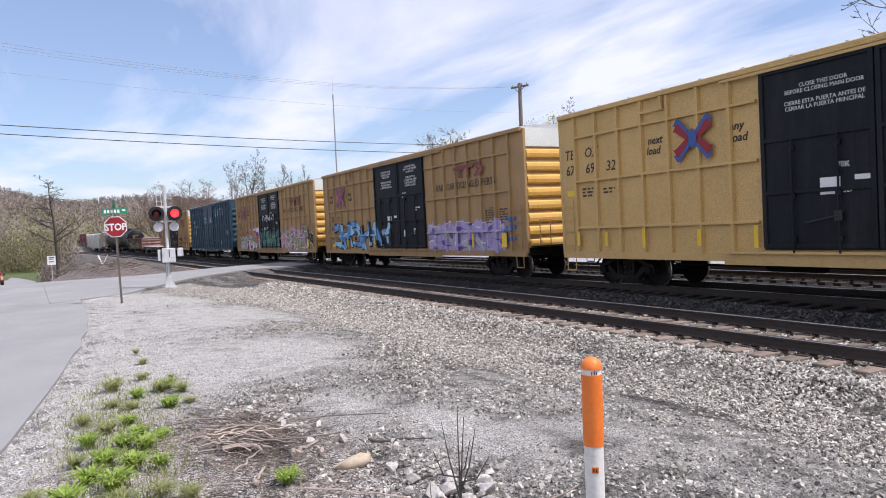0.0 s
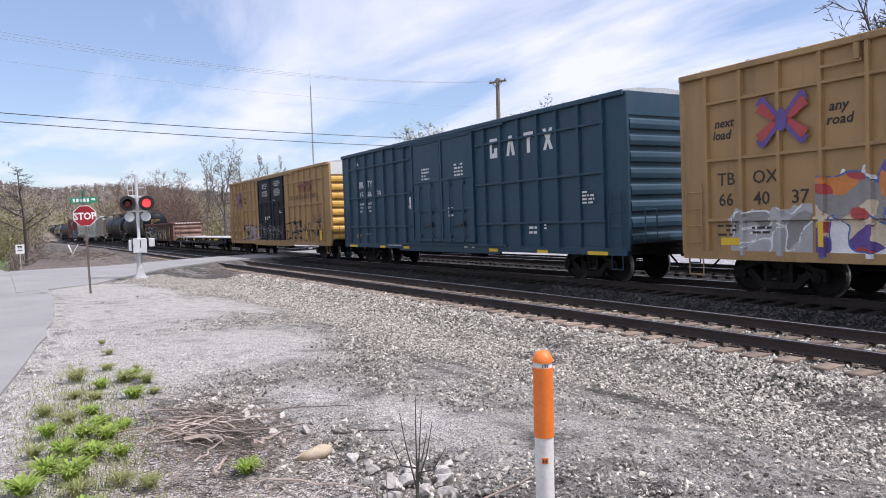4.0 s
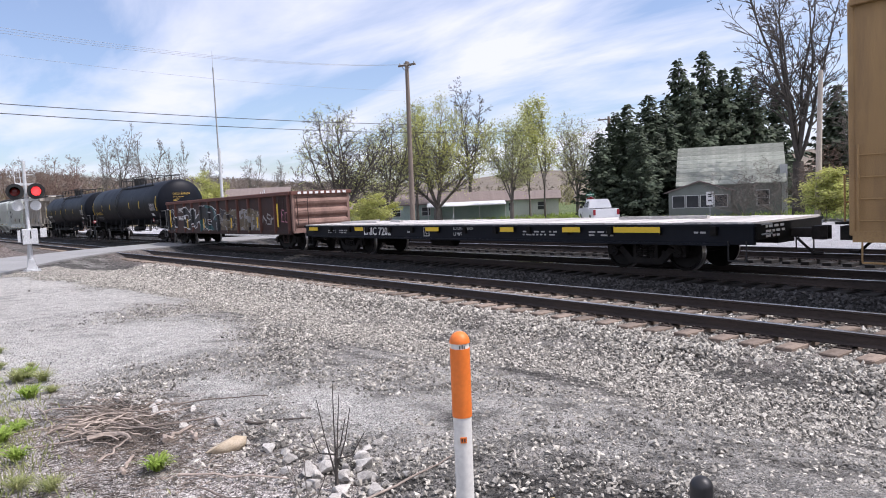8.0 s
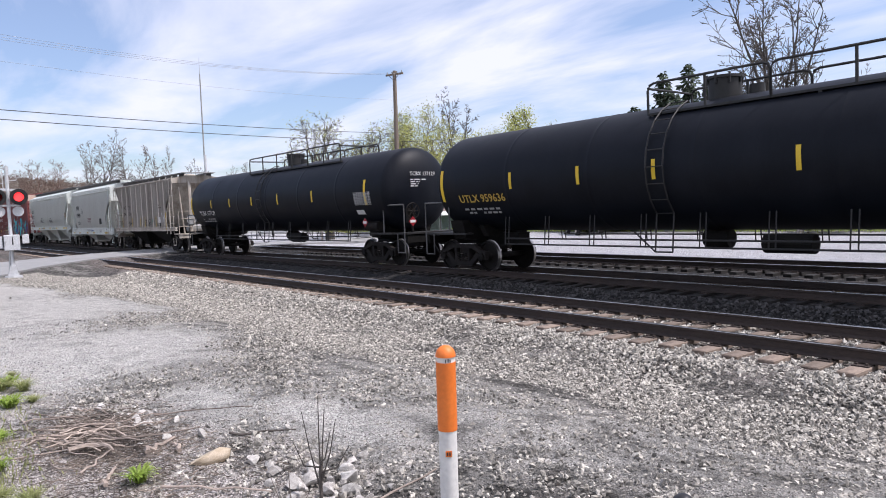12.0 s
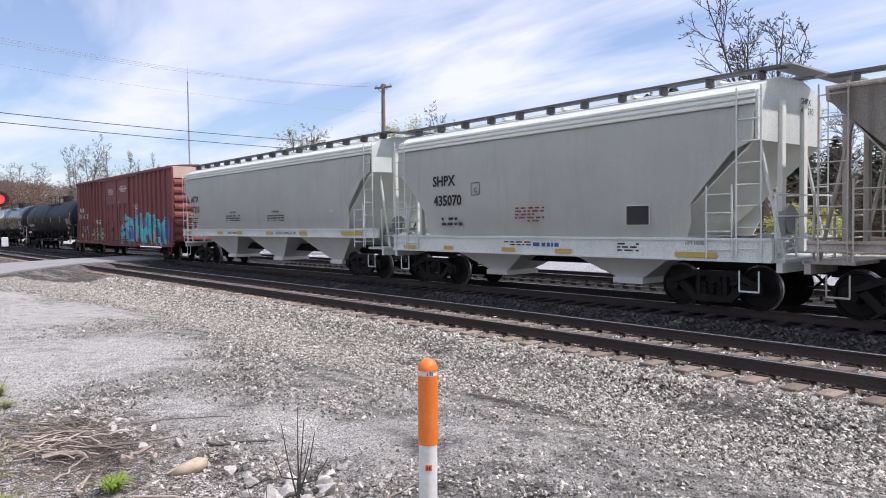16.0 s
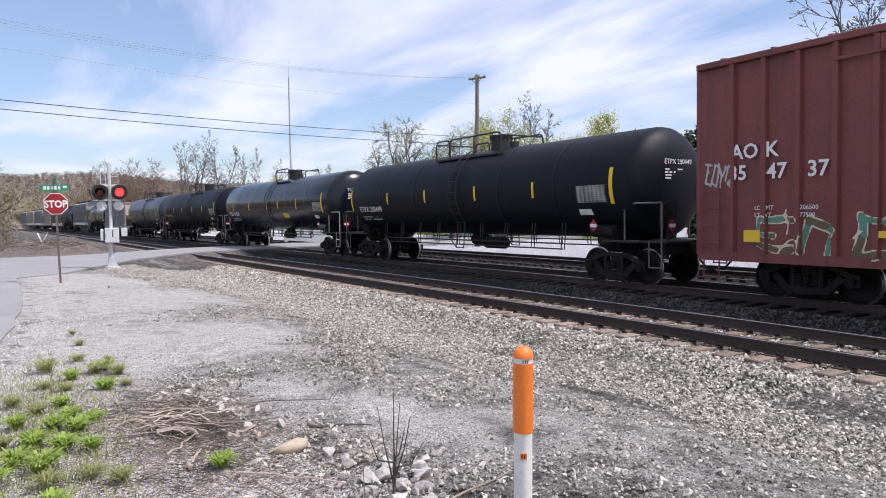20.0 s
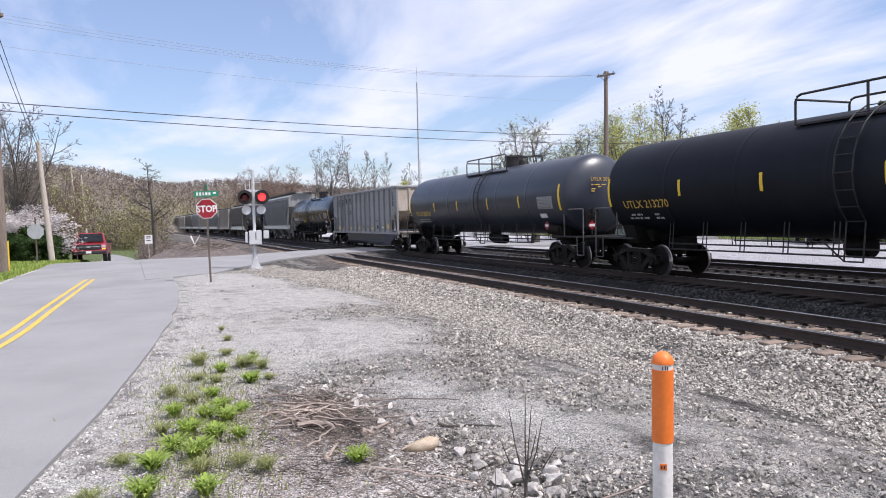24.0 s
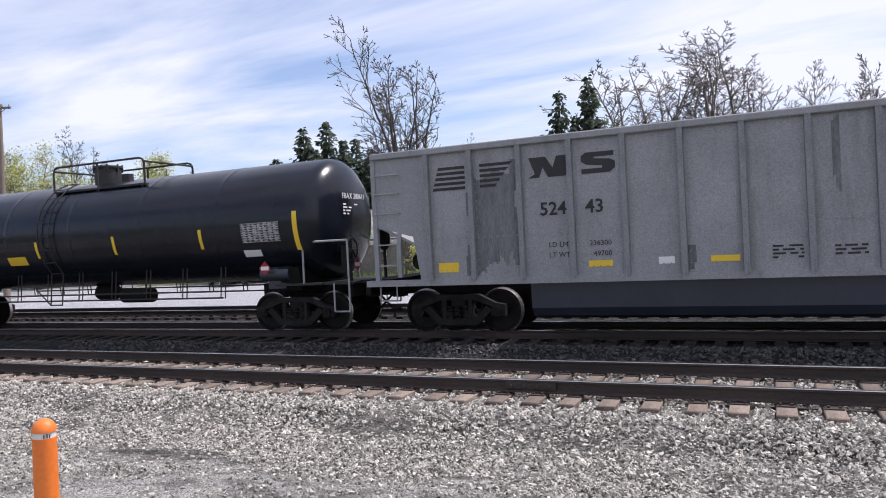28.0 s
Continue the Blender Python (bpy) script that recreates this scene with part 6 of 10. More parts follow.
        rod(bm, (half + 0.25, -0.75 + 0.27 * math.cos(q0), 1.9 + 0.27 * math.sin(q0)), (half + 0.25, -0.75 + 0.27 * math.cos(q1), 1.9 + 0.27 * math.sin(q1)), 0.02, 5)
    for k in range(4):
        q = math.pi * k / 4
        rod(bm, (half + 0.25, -0.75 - 0.26 * math.cos(q), 1.9 - 0.26 * math.sin(q)), (half + 0.25, -0.75 + 0.26 * math.cos(q), 1.9 + 0.26 * math.sin(q)), 0.015, 5)
    rod(bm, (half + 0.2, -0.75, 1.14), (half + 0.2, -0.75, 2.1), 0.04, 6)
    box(bm, half + 0.12, -0.75, 1.75, 0.14, 0.3, 0.5)
    part("brake_wheel", bm, M_TRUCK, e)
    # air reservoir on a bracket
    bm = bmesh.new()
    rod(bm, (half - 2.0, -1.12, 1.4), (half - 1.2, -1.12, 1.4), 0.17, 14)
    box(bm, half - 1.6, -1.05, 1.2, 0.5, 0.2, 0.3)
    part("air_tank", bm, M_TANKGREY if gloss else M_TRUCK, e, smooth=True)
    for k, (x, z, w, h) in enumerate(strips):
        bm = bmesh.new()
        curved(bm, x - w / 2, x + w / 2, z - h / 2, z + h / 2, r, zc)
        part("reflector", bm, M_YELLOW, e)
    mx = mark_x if mark_x is not None else -half + 1.45
    words(mark + " " + digits, mark_size, ink, e, on_tank(mx, 2.08, r, zc), bold=0.004 if big else 0.002)
    bars(e, 0, 0, 1.6, 0.26, 2, M_DIMWHITE, m=pose(mx + 0.85, tank_y(r, zc, 1.82) - 0.012, 1.82, 32), seed=int(c))
    # table of data, notices and warning diamonds
    bm = bmesh.new()
    for k in range(9):
        z = 2.18 + 0.055 * k
        curved(bm, half - 2.35, half - 1.25, z, z + (0.02 if k not in (0, 8) else 0.014), r, zc, 1)
        rg = random.Random(int(k + c))
        if k < 8:
            for j in range(7):
                x = half - 2.3 + j * 0.15
                curved(bm, x, x + rg.uniform(0.05, 0.12), z + 0.025, z + 0.045, r, zc, 1)
    part("data_table", bm, M_DIMWHITE, e, "white stencilled table")
    bm = bmesh.new()
    curved(bm, half - 2.4, half - 1.9, 1.84, 2.0, r, zc, 2)
    part("notice", bm, M_WHITE, e)
    if notice:
        bm = bmesh.new()
        curved(bm, notice, notice + 0.75, 1.9, 2.14, r, zc, 2)
        part("notice", bm, M_YELLOW, e)
    for x, q in ((half - 1.75, None), (half - 0.1, 1)):
        bm = bmesh.new()
        prism(bm, [(-0.17, 0), (0, 0.17), (0.17, 0), (0, -0.17)], "y", -0.004, 0.004)
        d = part("placard", bm, M_RED, e, "red diamond placard", at=pose(x, -1.4, 1.55) if q is None else pose(half + 0.5, -0.95, 1.55, 0, 0, 90))
        bm = bmesh.new()
        box(bm, 0, -0.006, 0, 0.22, 0.004, 0.09)
        part("number_panel", bm, M_WHITE, d)
    # marks on the head
    words(mark + " " + digits, 0.19, ink, e, pose(half - 0.01, -0.62, zc + 0.45, 90, 0, 90))
    bars(e, 0, 0, 0.7, 0.3, 4, ink, m=pose(half - 0.015, -0.25, zc + 0.2, 0, 0, 90), seed=int(c) + 5)
    add_couplers(e, half + 0.5)
    add_trucks(e, c, -truck, truck)
    CARS.append((e, c))
    return e


S5 = ((-4.7, 2.6, 0.1, 0.45), (-1.8, 2.6, 0.1, 0.45), (1.4, 2.6, 0.1, 0.48), (4.4, 2.6, 0.1, 0.48), (7.55, 2.6, 0.13, 0.95), (-8.0, 2.6, 0.1, 0.9))
tank_car(-151.0, 9.3, "UTLX", "959636", M_TANK, "black tank car with gold lettering and a long top walkway", ink=M_GOLD, truck=8.25, plat=(-1.5, 6.2), man=-0.1, rail_right=1.4,
         strips=((-5.6, 2.62, 0.1, 0.45), (-3.2, 2.62, 0.1, 0.45), (-1.0, 2.62, 0.1, 0.45), (2.2, 2.62, 0.1, 0.48), (4.65, 2.62, 0.1, 0.48), (8.4, 2.62, 0.13, 0.95), (-8.6, 2.6, 0.13, 0.95)), mark_x=-7.85, big=True)
tank_car(-172.0, 9.6, "TCBX", "137129", M_TANK, "black tank car with white stencils and a long top walkway", truck=8.1, plat=(-2.6, 5.6), man=0.3, rail_right=3.0,
         strips=((-6.2, 2.62, 0.1, 0.4), (-3.9, 2.62, 0.1, 0.4), (-1.4, 2.62, 0.1, 0.4), (1.2, 2.62, 0.1, 0.45), (4.2, 2.62, 0.1, 0.45), (8.0, 2.62, 0.13, 0.9), (-8.9, 2.6, 0.13, 0.9)), mark_x=-7.9)


def hopper_ladders(e, half, top, paint, side):
    for s in (-1, 1):
        for y in (-1.42, 1.42):
            rz = 0 if y < 0 else 180
            ladder(e, 0.5, top - 1.2, 8, paint, pose(s * (half - 0.1), y - (0.06 if y < 0 else -0.06), 1.1, 0, 0, rz), key="h%.1f" % half)
            ladder(e, 0.55, 1.5, 4, paint, pose(s * (half - 0.72), y - (0.06 if y < 0 else -0.06), 1.1, 0, 0, rz), key="hl")
            part("sill_step", shared("sill_step_" + paint.name, step_mesh, paint), None, e, at=pose(s * (half - 0.15), y, 0.45))
        bm = bmesh.new()
        for y in (-1.3, -0.4, 0.4, 1.3):
            rod(bm, (s * (half + 0.32), y, 1.1), (s * (half + 0.32), y, 2.4 if abs(y) > 1 else 1.9), 0.022, 6)
        for z in (1.5, 1.95, 2.38):
            rod(bm, (s * (half + 0.32), -1.3, z), (s * (half + 0.32), 1.3, z), 0.018, 6)
        part("end_rail", bm, paint, e)
        bm = bmesh.new()
        box(bm, s * (half + 0.05), 0, 1.08, 0.95, 2.7, 0.07)
        box(bm, s * (half + 0.42), 0, 0.98, 0.12, 2.7, 0.26)
        part("end_platform", bm, paint, e)
        bm = bmesh.new()
        for y in (-1.0, 1.0):
            rod(bm, (s * (half + 0.35), y, 1.1), (s * (half - 0.25), y, top - 0.6), 0.04, 6)
        part("end_brace", bm, paint, e)
        if s > 0:
            bm = bmesh.new()
            rod(bm, (half + 0.25, -0.55, 1.9), (half + 0.29, -0.55, 1.9), 0.28, 18)
            box(bm, half + 0.16, -0.55, 1.8, 0.14, 0.3, 0.5)
            rod(bm, (half - 0.3, -0.6, 1.4), (half - 0.3, 0.5, 1.4), 0.2, 12)
            part("brake_wheel", bm, M_GRAB, e)


def covered_hopper(c, half, top, body, roofm, label, bays, curved_side=True, sill=(1.07, 1.5), mark=None):
    e = thing("covered_hopper", pose(c, TRAIN_Y, 0), label, "hopper car", "covered hoppers")
    zs = sill[1]
    # side sheets end low down in a slope towards the trucks
    cut = 1.35 if curved_side else 1.3
    body_prof = [(-1.44, zs), (-1.53, zs + 0.5), (-1.56, zs + 1.1), (-1.53, top - 0.75), (-1.46, top - 0.45)] if curved_side else [(-1.46, zs), (-1.46, top - 0.22)]
    out = [(x, z) for x, z in ((-half + cut + 0.15, zs), (-half + cut, zs + 0.35), (-half + cut, zs + 0.75), (-half + 0.45, zs + 1.75), (-half, zs + 1.95), (-half, 99), (half, 99), (half, zs + 1.95), (half - 0.45, zs + 1.75), (half - cut, zs + 0.75), (half - cut, zs + 0.35), (half - cut - 0.15, zs))]
    if not curved_side:
        out = [(-half + cut + 0.1, zs), (-half + cut, zs + 1.3), (-half, zs + 2.55), (-half, 99), (half, 99), (half, zs + 2.55), (half - cut, zs + 1.3), (half - cut - 0.1, zs)]
    def edge_x(z):
        pts = [p for p in out if p[0] < 0]
        if z >= pts[-2][1]:
            return half
        for (xa, za), (xb, zb) in zip(pts, pts[1:]):
            if za <= z <= zb:
                return -(xa + (xb - xa) * (z - za) / (zb - za + 1e-9))
        return half - cut
    for s in (-1, 1):
        bm = bmesh.new()
        zz = sorted({p[1] for p in body_prof} | {zs + 0.35, zs + 0.75, zs + 1.3, zs + 1.75, zs + 1.95, zs + 2.55})
        zz = [z for z in zz if zs <= z <= body_prof[-1][1]]
        def yat(z):
            for (ya, za), (yb, zb) in zip(body_prof, body_prof[1:]):
                if za <= z <= zb:
                    return ya + (yb - ya) * (z - za) / (zb - za + 1e-9)
            return body_prof[-1][0]
        n = 14
        rows = []
        for z in zz:
            ex = edge_x(z)
            rows.append([bm.verts.new((-ex + 2 * ex * k / n, s * -yat(z), z)) for k in range(n + 1)])
        fs = []
        for a, b in zip(rows, rows[1:]):
            for k in range(n):
                fs.append(bm.faces.new((a[k], a[k + 1], b[k + 1], b[k])))
        if s > 0:
            bmesh.ops.reverse_faces(bm, faces=fs)
        bmesh.ops.solidify(bm, geom=fs, thickness=0.02)
        part("side_sheet", bm, body, e, smooth=curved_side)
        bm = bmesh.new()
        box(bm, 0, s * 1.46, (sill[0] + sill[1]) / 2, 2 * half + 0.7, 0.08, sill[1] - sill[0])
        part("side_sill", bm, M_HOPWHITE if curved_side else body, e, "pale side sill")
        for z in sill:
            bm = bmesh.new()
            box(bm, 0, s * 1.47, z, 2 * half + 0.7, 0.14, 0.05)
            part("sill_flange", bm, M_HOPWHITE if curved_side else body, e)
        bm = bmesh.new()
        z = body_prof[-1][1]
        for k in range(3 if curved_side else 1):
            box(bm, 0, s * (1.47 - 0.02 * k), z + 0.05 + 0.11 * k, 2 * half, 0.1, 0.07, bevel=0.012)
        part("top_chord", bm, body, e)
    # roof
    bm = bmesh.new()
    z = body_prof[-1][1] + (0.08 if curved_side else 0.0)
    prof = [(-1.46, z), (-1.44, z + 0.2), (-1.05, z + 0.42), (-0.5, z + 0.56), (0.5, z + 0.56), (1.05, z + 0.42), (1.44, z + 0.2), (1.46, z)] if curved_side else [(-1.5, z), (-1.5, z + 0.08), (-0.6, z + 0.24), (0.6, z + 0.24), (1.5, z + 0.08), (1.5, z)]
    prism(bm, prof, "x", -half, half)
    part("roof", bm, roofm, e)
    zr = z + prof[3 if curved_side else 2][1] - z
    for s in (-1, 1):
        bm = bmesh.new()
        for k in range(2):
            box(bm, 0, s * (0.72 + 0.17 * k), zr + 0.13, 2 * half + 0.5, 0.145, 0.05)
        n = int(half * 2 / 1.15)
        for k in range(n + 1):
            x = -half + 0.2 + (2 * half - 0.4) * k / n
            box(bm, x, s * 0.8, zr + 0.02, 0.045, 0.3, 0.18)
        part("running_board", bm, M_DULLRAIL, e)
    bm = bmesh.new()
    box(bm, 0, 0, zr + 0.05, 2 * half - 1.6, 0.5, 0.1, bevel=0.02)
    for k in range(5):
        box(bm, -half + 1.4 + (2 * half - 2.8) * k / 4, 0, zr + 0.13, 0.1, 0.7, 0.06)
    part("hatch_cover", bm, roofm, e)
    for s in (-1, 1):
        bm = bmesh.new()
        box(bm, s * (half + 0.22), 0, zr + 0.14, 0.5, 1.9, 0.035)
        part("running_board", bm, M_GRAB, e)
        # sloping end sheet and upper end plate
        bm = bmesh.new()
        za = zs + (1.95 if curved_side else 2.55)
        x0, x1 = s * (half - 0.01), s * (half - 2.3)
        vs = [bm.verts.new(p) for p in ((x0, -1.45, za), (x0, 1.45, za), (x1, 1.35, zs - 0.1), (x1, -1.35, zs - 0.1), (x0 - s * 0.04, -1.45, za), (x0 - s * 0.04, 1.45, za), (x1 - s * 0.04, 1.35, zs - 0.1), (x1 - s * 0.04, -1.35, zs - 0.1))]
        for q in ((0, 1, 2, 3), (4, 7, 6, 5), (0, 4, 5, 1), (3, 2, 6, 7), (1, 5, 6, 2), (0, 3, 7, 4)):
            bm.faces.new([vs[i] for i in q])
        bmesh.ops.recalc_face_normals(bm, faces=bm.faces[:])
        part("slope_sheet", bm, body, e)
        bm = bmesh.new()
        prism(bm, [(-1.46, za), (1.46, za)] + [(y, zz2) for y, zz2 in reversed(prof)], "x", min(x0, x0 + s * 0.06), max(x0, x0 + s * 0.06))
        part("end_plate", bm, roofm, e)
        bm = bmesh.new()
        for y in (-0.5, 0.5):
            box(bm, s * (half + 0.07), y, (1.1 + top) / 2 - 0.1, 0.1, 0.16, top - 1.5)
        part("end_post", bm, body, e)
    # discharge hoppers
    span = 2 * half - 2.6
    for k in range(bays):
        x = -span / 2 + span * (k + 0.5) / bays
        w = span / bays / 2
        bm = bmesh.new()
        lo = [(x - 0.35, -0.55), (x + 0.35, -0.55), (x + 0.35, 0.55), (x - 0.35, 0.55)]
        hi = [(x - w, -1.36), (x + w, -1.36), (x + w, 1.36), (x - w, 1.36)]
        va = [bm.verts.new((u, v, 0.5)) for u, v in lo]
        vb = [bm.verts.new((u, v, zs + 0.02)) for u, v in hi]
        bm.faces.new(va), bm.faces.new(vb)
        for i in range(4):
            bm.faces.new((va[i], va[(i + 1) % 4], vb[(i + 1) % 4], vb[i]))
        bmesh.ops.recalc_face_normals(bm, faces=bm.faces[:])
        box(bm, x, 0, 0.45, 0.85, 1.3, 0.14)
        part("discharge_hopper", bm, M_UNDER if not curved_side else body, e)
    bm = bmesh.new()
    box(bm, 0, 0, 0.95, 2 * half + 0.6, 0.5, 0.3)
    part("centre_sill", bm, M_UNDER, e)
    hopper_ladders(e, half, top, roofm if curved_side else body, -1)
    add_couplers(e, half + 0.45)
    tc = half - 1.15 if half < 7 else half - 1.25
    add_trucks(e, c, -tc, tc)
    CARS.append((e, c))
    return e


h9 = covered_hopper(-189.64, 5.75, 4.42, M_HOPOLD, M_HOPOLD, "weathered dirty grey two-bay covered hopper with upright ribs", 2, curved_side=False, sill=(1.3, 1.46))
for k in range(9):
    part("side_post", shared("hopper_post", lambda b: prism(b, [(-0.05, 0), (-0.03, -0.04), (0.03, -0.04), (0.05, 0)], "z", 1.48, 4.18), M_HOPOLD), None, h9, at=pose(-4.25 + 1.06 * k, -1.462, 0))
for txt, x, z in (("ND", -3.95, 2.72), ("YX", -2.9, 2.72), ("298", -4.0, 2.28), ("379", -2.95, 2.28)):
    words(txt, 0.34, M_BROWNINK, h9, on_side(x, z, -1.466))
hs = lambda x, z: -1.468
graffiti(h9, -3.0, -2.2, 1.55, 2.1, 2, ["black"], "black", 31, hs, weight=0.015, line=0.03)
graffiti(h9, 0.6, 1.6, 1.55, 2.15, 3, ["black"], "black", 32, hs, weight=0.012, line=0.026)
graffiti(h9, 1.7, 2.3, 1.6, 2.1, 2, ["green"], "green", 33, hs, weight=0.02, line=0.03)
graffiti(h9, 3.6, 4.5, 1.6, 2.6, 2, ["white"], "white", 34, hs, weight=0.012, line=0.026)
for x in (-4.2, -2.05, -0.3, 0.65, 2.75, 4.55):
    strip(h9, x, 1.85, 0.09, 0.6 if x < 4 else 1.0, M_YDIRTY, -1.51)
strip(h9, 3.2, 1.95, 0.5, 0.35, M_WHITE, -1.466, "notice")
strip(h9, 3.2, 1.66, 0.62, 0.2, M_BLACKINK, -1.466, "notice")
bars(h9, 3.3, 2.75, 0.6, 0.3, 2, M_BROWNINK, y=-1.466, seed=90)

h10 = covered_hopper(-202.62, 5.85, 4.6, M_HOPGREY, M_HOPWHITE, "clean light grey two-bay covered hopper with curved sides", 2)
words("SHPX", 0.42, M_BLACKINK, h10, on_side(-4.05, 3.0, -1.565), bold=0.012)
words("435070", 0.42, M_BLACKINK, h10, on_side(-4.0, 2.42, -1.575), bold=0.012)
bars(h10, -3.2, 1.95, 0.95, 0.3, 2, M_BLACKINK, y=-1.555, seed=91)
words("C", 0.2, M_BLACKINK, h10, on_side(-2.22, 2.75, -1.573))
bm = bmesh.new()
for a in range(4):
    box(bm, 0, 0, 0.17, 0.32, 0.004, 0.02, m=pose(0, 0, 0, 0, 90 * a))
part("stencil_frame", bm, M_BLACKINK, h10, at=pose(-2.15, -1.574, 2.85))
bars(h10, -0.1, 2.1, 1.05, 0.42, 5, M_LOGORED, y=-1.562, seed=92)
strip(h10, 3.2, 2.02, 0.62, 0.46, M_WHITE, -1.556, "notice")
strip(h10, 3.2, 2.02, 0.58, 0.42, M_BLACKINK, -1.562, "notice")
for x, w in ((-5.3, 0.6), (-3.4, 0.4), (-0.9, 0.5), (1.0, 0.5), (4.6, 0.95)):
    strip(h10, x, 1.17, w, 0.11, M_YDIRTY, -1.545)
bars(h10, 0.4, 1.32, 0.9, 0.2, 1, M_LOGOBLUE, y=-1.506, seed=93)
bars(h10, -0.6, 1.34, 1.0, 0.14, 2, M_BLACKINK, y=-1.506, seed=94)
bars(h10, 2.9, 1.3, 0.6, 0.22, 3, M_BLACKINK, y=-1.506, seed=95)
words("LIFT HERE", 0.1, M_BLACKINK, h10, on_side(4.35, 1.38, -1.506))
words("SHPX\n435070", 0.2, M_BLACKINK, h10, pose(5.93, 0.35, 4.3, 90, 0, 90))

h11 = covered_hopper(-218.5, 8.4, 4.72, M_HOPGREY, M_HOPWHITE, "clean light grey three-bay covered hopper with curved sides", 3, sill=(1.45, 1.72))
words("AITX", 0.42, M_BLACKINK, h11, on_side(-7.4, 3.1, -1.565), bold=0.01)
words("37310", 0.42, M_BLACKINK, h11, on_side(-7.4, 2.6, -1.575), bold=0.01)
bars(h11, -6.9, 2.2, 0.8, 0.3, 3, M_BLACKINK, y=-1.568, seed=96)
for x, z in ((-2.8, 2.25), (1.3, 2.2)):
    words("WARNING", 0.13, M_BLACKINK, h11, on_side(x, z + 0.22, -1.57))
    bars(h11, x + 0.35, z, 1.5, 0.3, 3, M_BLACKINK, y=-1.57, seed=int(97 + x))
for x, w in ((-8.0, 0.5), (-4.0, 0.6), (-1.9, 0.5), (1.0, 0.6), (3.8, 0.6), (7.2, 1.3)):
    strip(h11, x, 1.58, w, 0.13, M_YDIRTY, -1.545)
words("DO NOT HUMP THIS CAR", 0.15, M_BLACKINK, h11, on_side(-3.3, 1.53, -1.506), wide=0.9)
words("DO NOT HAMMER ON CAR", 0.15, M_BLACKINK, h11, on_side(1.5, 1.53, -1.506), wide=0.9)
strip(h11, 5.9, 2.4, 0.3, 0.1, M_WHITE, -1.572, "notice")
words("AITX\n37310", 0.2, M_BLACKINK, h11, pose(8.48, 0.35, 4.5, 90, 0, 90))

# the maroon boxcar
MP = (-8.75, -8.0, -7.25, -6.5, -5.75, -5.0, -4.25, -3.4, 3.4, 4.25, 5.0, 5.75, 6.5, 7.25, 8.0, 8.75)
c12 = boxcar(-238.41, 9.65, M_MAROON, M_MAREND, M_MAROON, "maroon boxcar with teal and purple graffiti low on its side", "", posts=MP, rails=(), doors=(-2.42, 2.55), post_w=0.16, top=5.14, roofm=M_MAROON)
MS = box_surface(MP, (), (-2.42, 2.55))
for txt, x, z in (("AO", -8.77, 3.0), ("K", -7.95, 3.0), ("35", -8.82, 2.55), ("47", -7.92, 2.55), ("37", -7.05, 2.55)):
    words(txt, 0.44, M_WHITE, c12, on_side(x, z, -1.568), bold=0.008)
words("CLOSE THIS DOOR\nBEFORE CLOSING\nMAIN DOOR", 0.15, M_WHITE, c12, on_side(-1.15, 4.3, -1.56), align="CENTER")
words("CLOSE AND LOCK\nBOTH DOORS BEFORE\nMOVING CAR", 0.15, M_WHITE, c12, on_side(1.4, 4.4, -1.56), align="CENTER")
words("LD LMT", 0.13, M_WHITE, c12, on_side(-8.2, 1.9, -1.568))
words("LT WT", 0.13, M_WHITE, c12, on_side(-8.2, 1.75, -1.568))
words("206500", 0.13, M_WHITE, c12, on_side(-7.2, 1.9, -1.568))
words("77500", 0.13, M_WHITE, c12, on_side(-7.2, 1.75, -1.568))
for x, z in ((-0.9, 2.1), (1.1, 1.95), (2.1, 2.0), (0.5, 3.4)):
    strip(c12, x, z, 0.2, 0.26, M_DIMWHITE, -1.562, "paper_placard")
strip(c12, -8.2, 1.35, 0.5, 0.26, M_YELLOW, -1.57, "notice")
strip(c12, -5.5, 1.42, 0.45, 0.13, M_YELLOW, -1.57)
strip(c12, 6.9, 1.35, 0.13, 0.5, M_YELLOW, -1.57)
graffiti(c12, 0.6, 9.3, 0.82, 2.75, 6, ["aqua", "teal", "aqua"], "teal", 41, MS, cloud="navy", drop="red", weight=0.25, line=0.03, glint="white", tilt=0.25)
graffiti(c12, -8.2, -6.4, 0.9, 2.1, 2, ["umber", "green"], "cream", 42, MS, weight=0.06, line=0.03)
graffiti(c12, -6.2, -2.5, 0.9, 2.0, 4, ["umber", "green"], "cream", 43, MS, weight=0.07, line=0.028)
graffiti(c12, -5.4, -3.6, 2.1, 2.5, 5, ["white"], "white", 44, MS, weight=0.012, line=0.024)
graffiti(c12, 3.45, 3.95, 2.6, 3.5, 2, ["white"], "white", 45, MS, weight=0.012, line=0.024)
graffiti(c12, -9.5, -8.75, 2.3, 3.1, 4, ["dimwhite"], "dimwhite", 46, MS, weight=0.012, line=0.024)
bm = bmesh.new()
box(bm, -6.0, -1.6, 4.72, 1.0, 0.05, 0.06)
box(bm, -5.6, -1.62, 4.86, 0.1, 0.08, 0.28)
part("tool_bracket", bm, M_MAROON, c12)

tank_car(-258.4, 8.6, "ETPX", "200449", M_TANK, "black tank car with white lettering and yellow reflective strips", truck=7.25, plat=(-1.8, 2.15), man=1.0, strips=S5, mark_x=-7.3, mark_size=0.36, rail_right=-0.9)
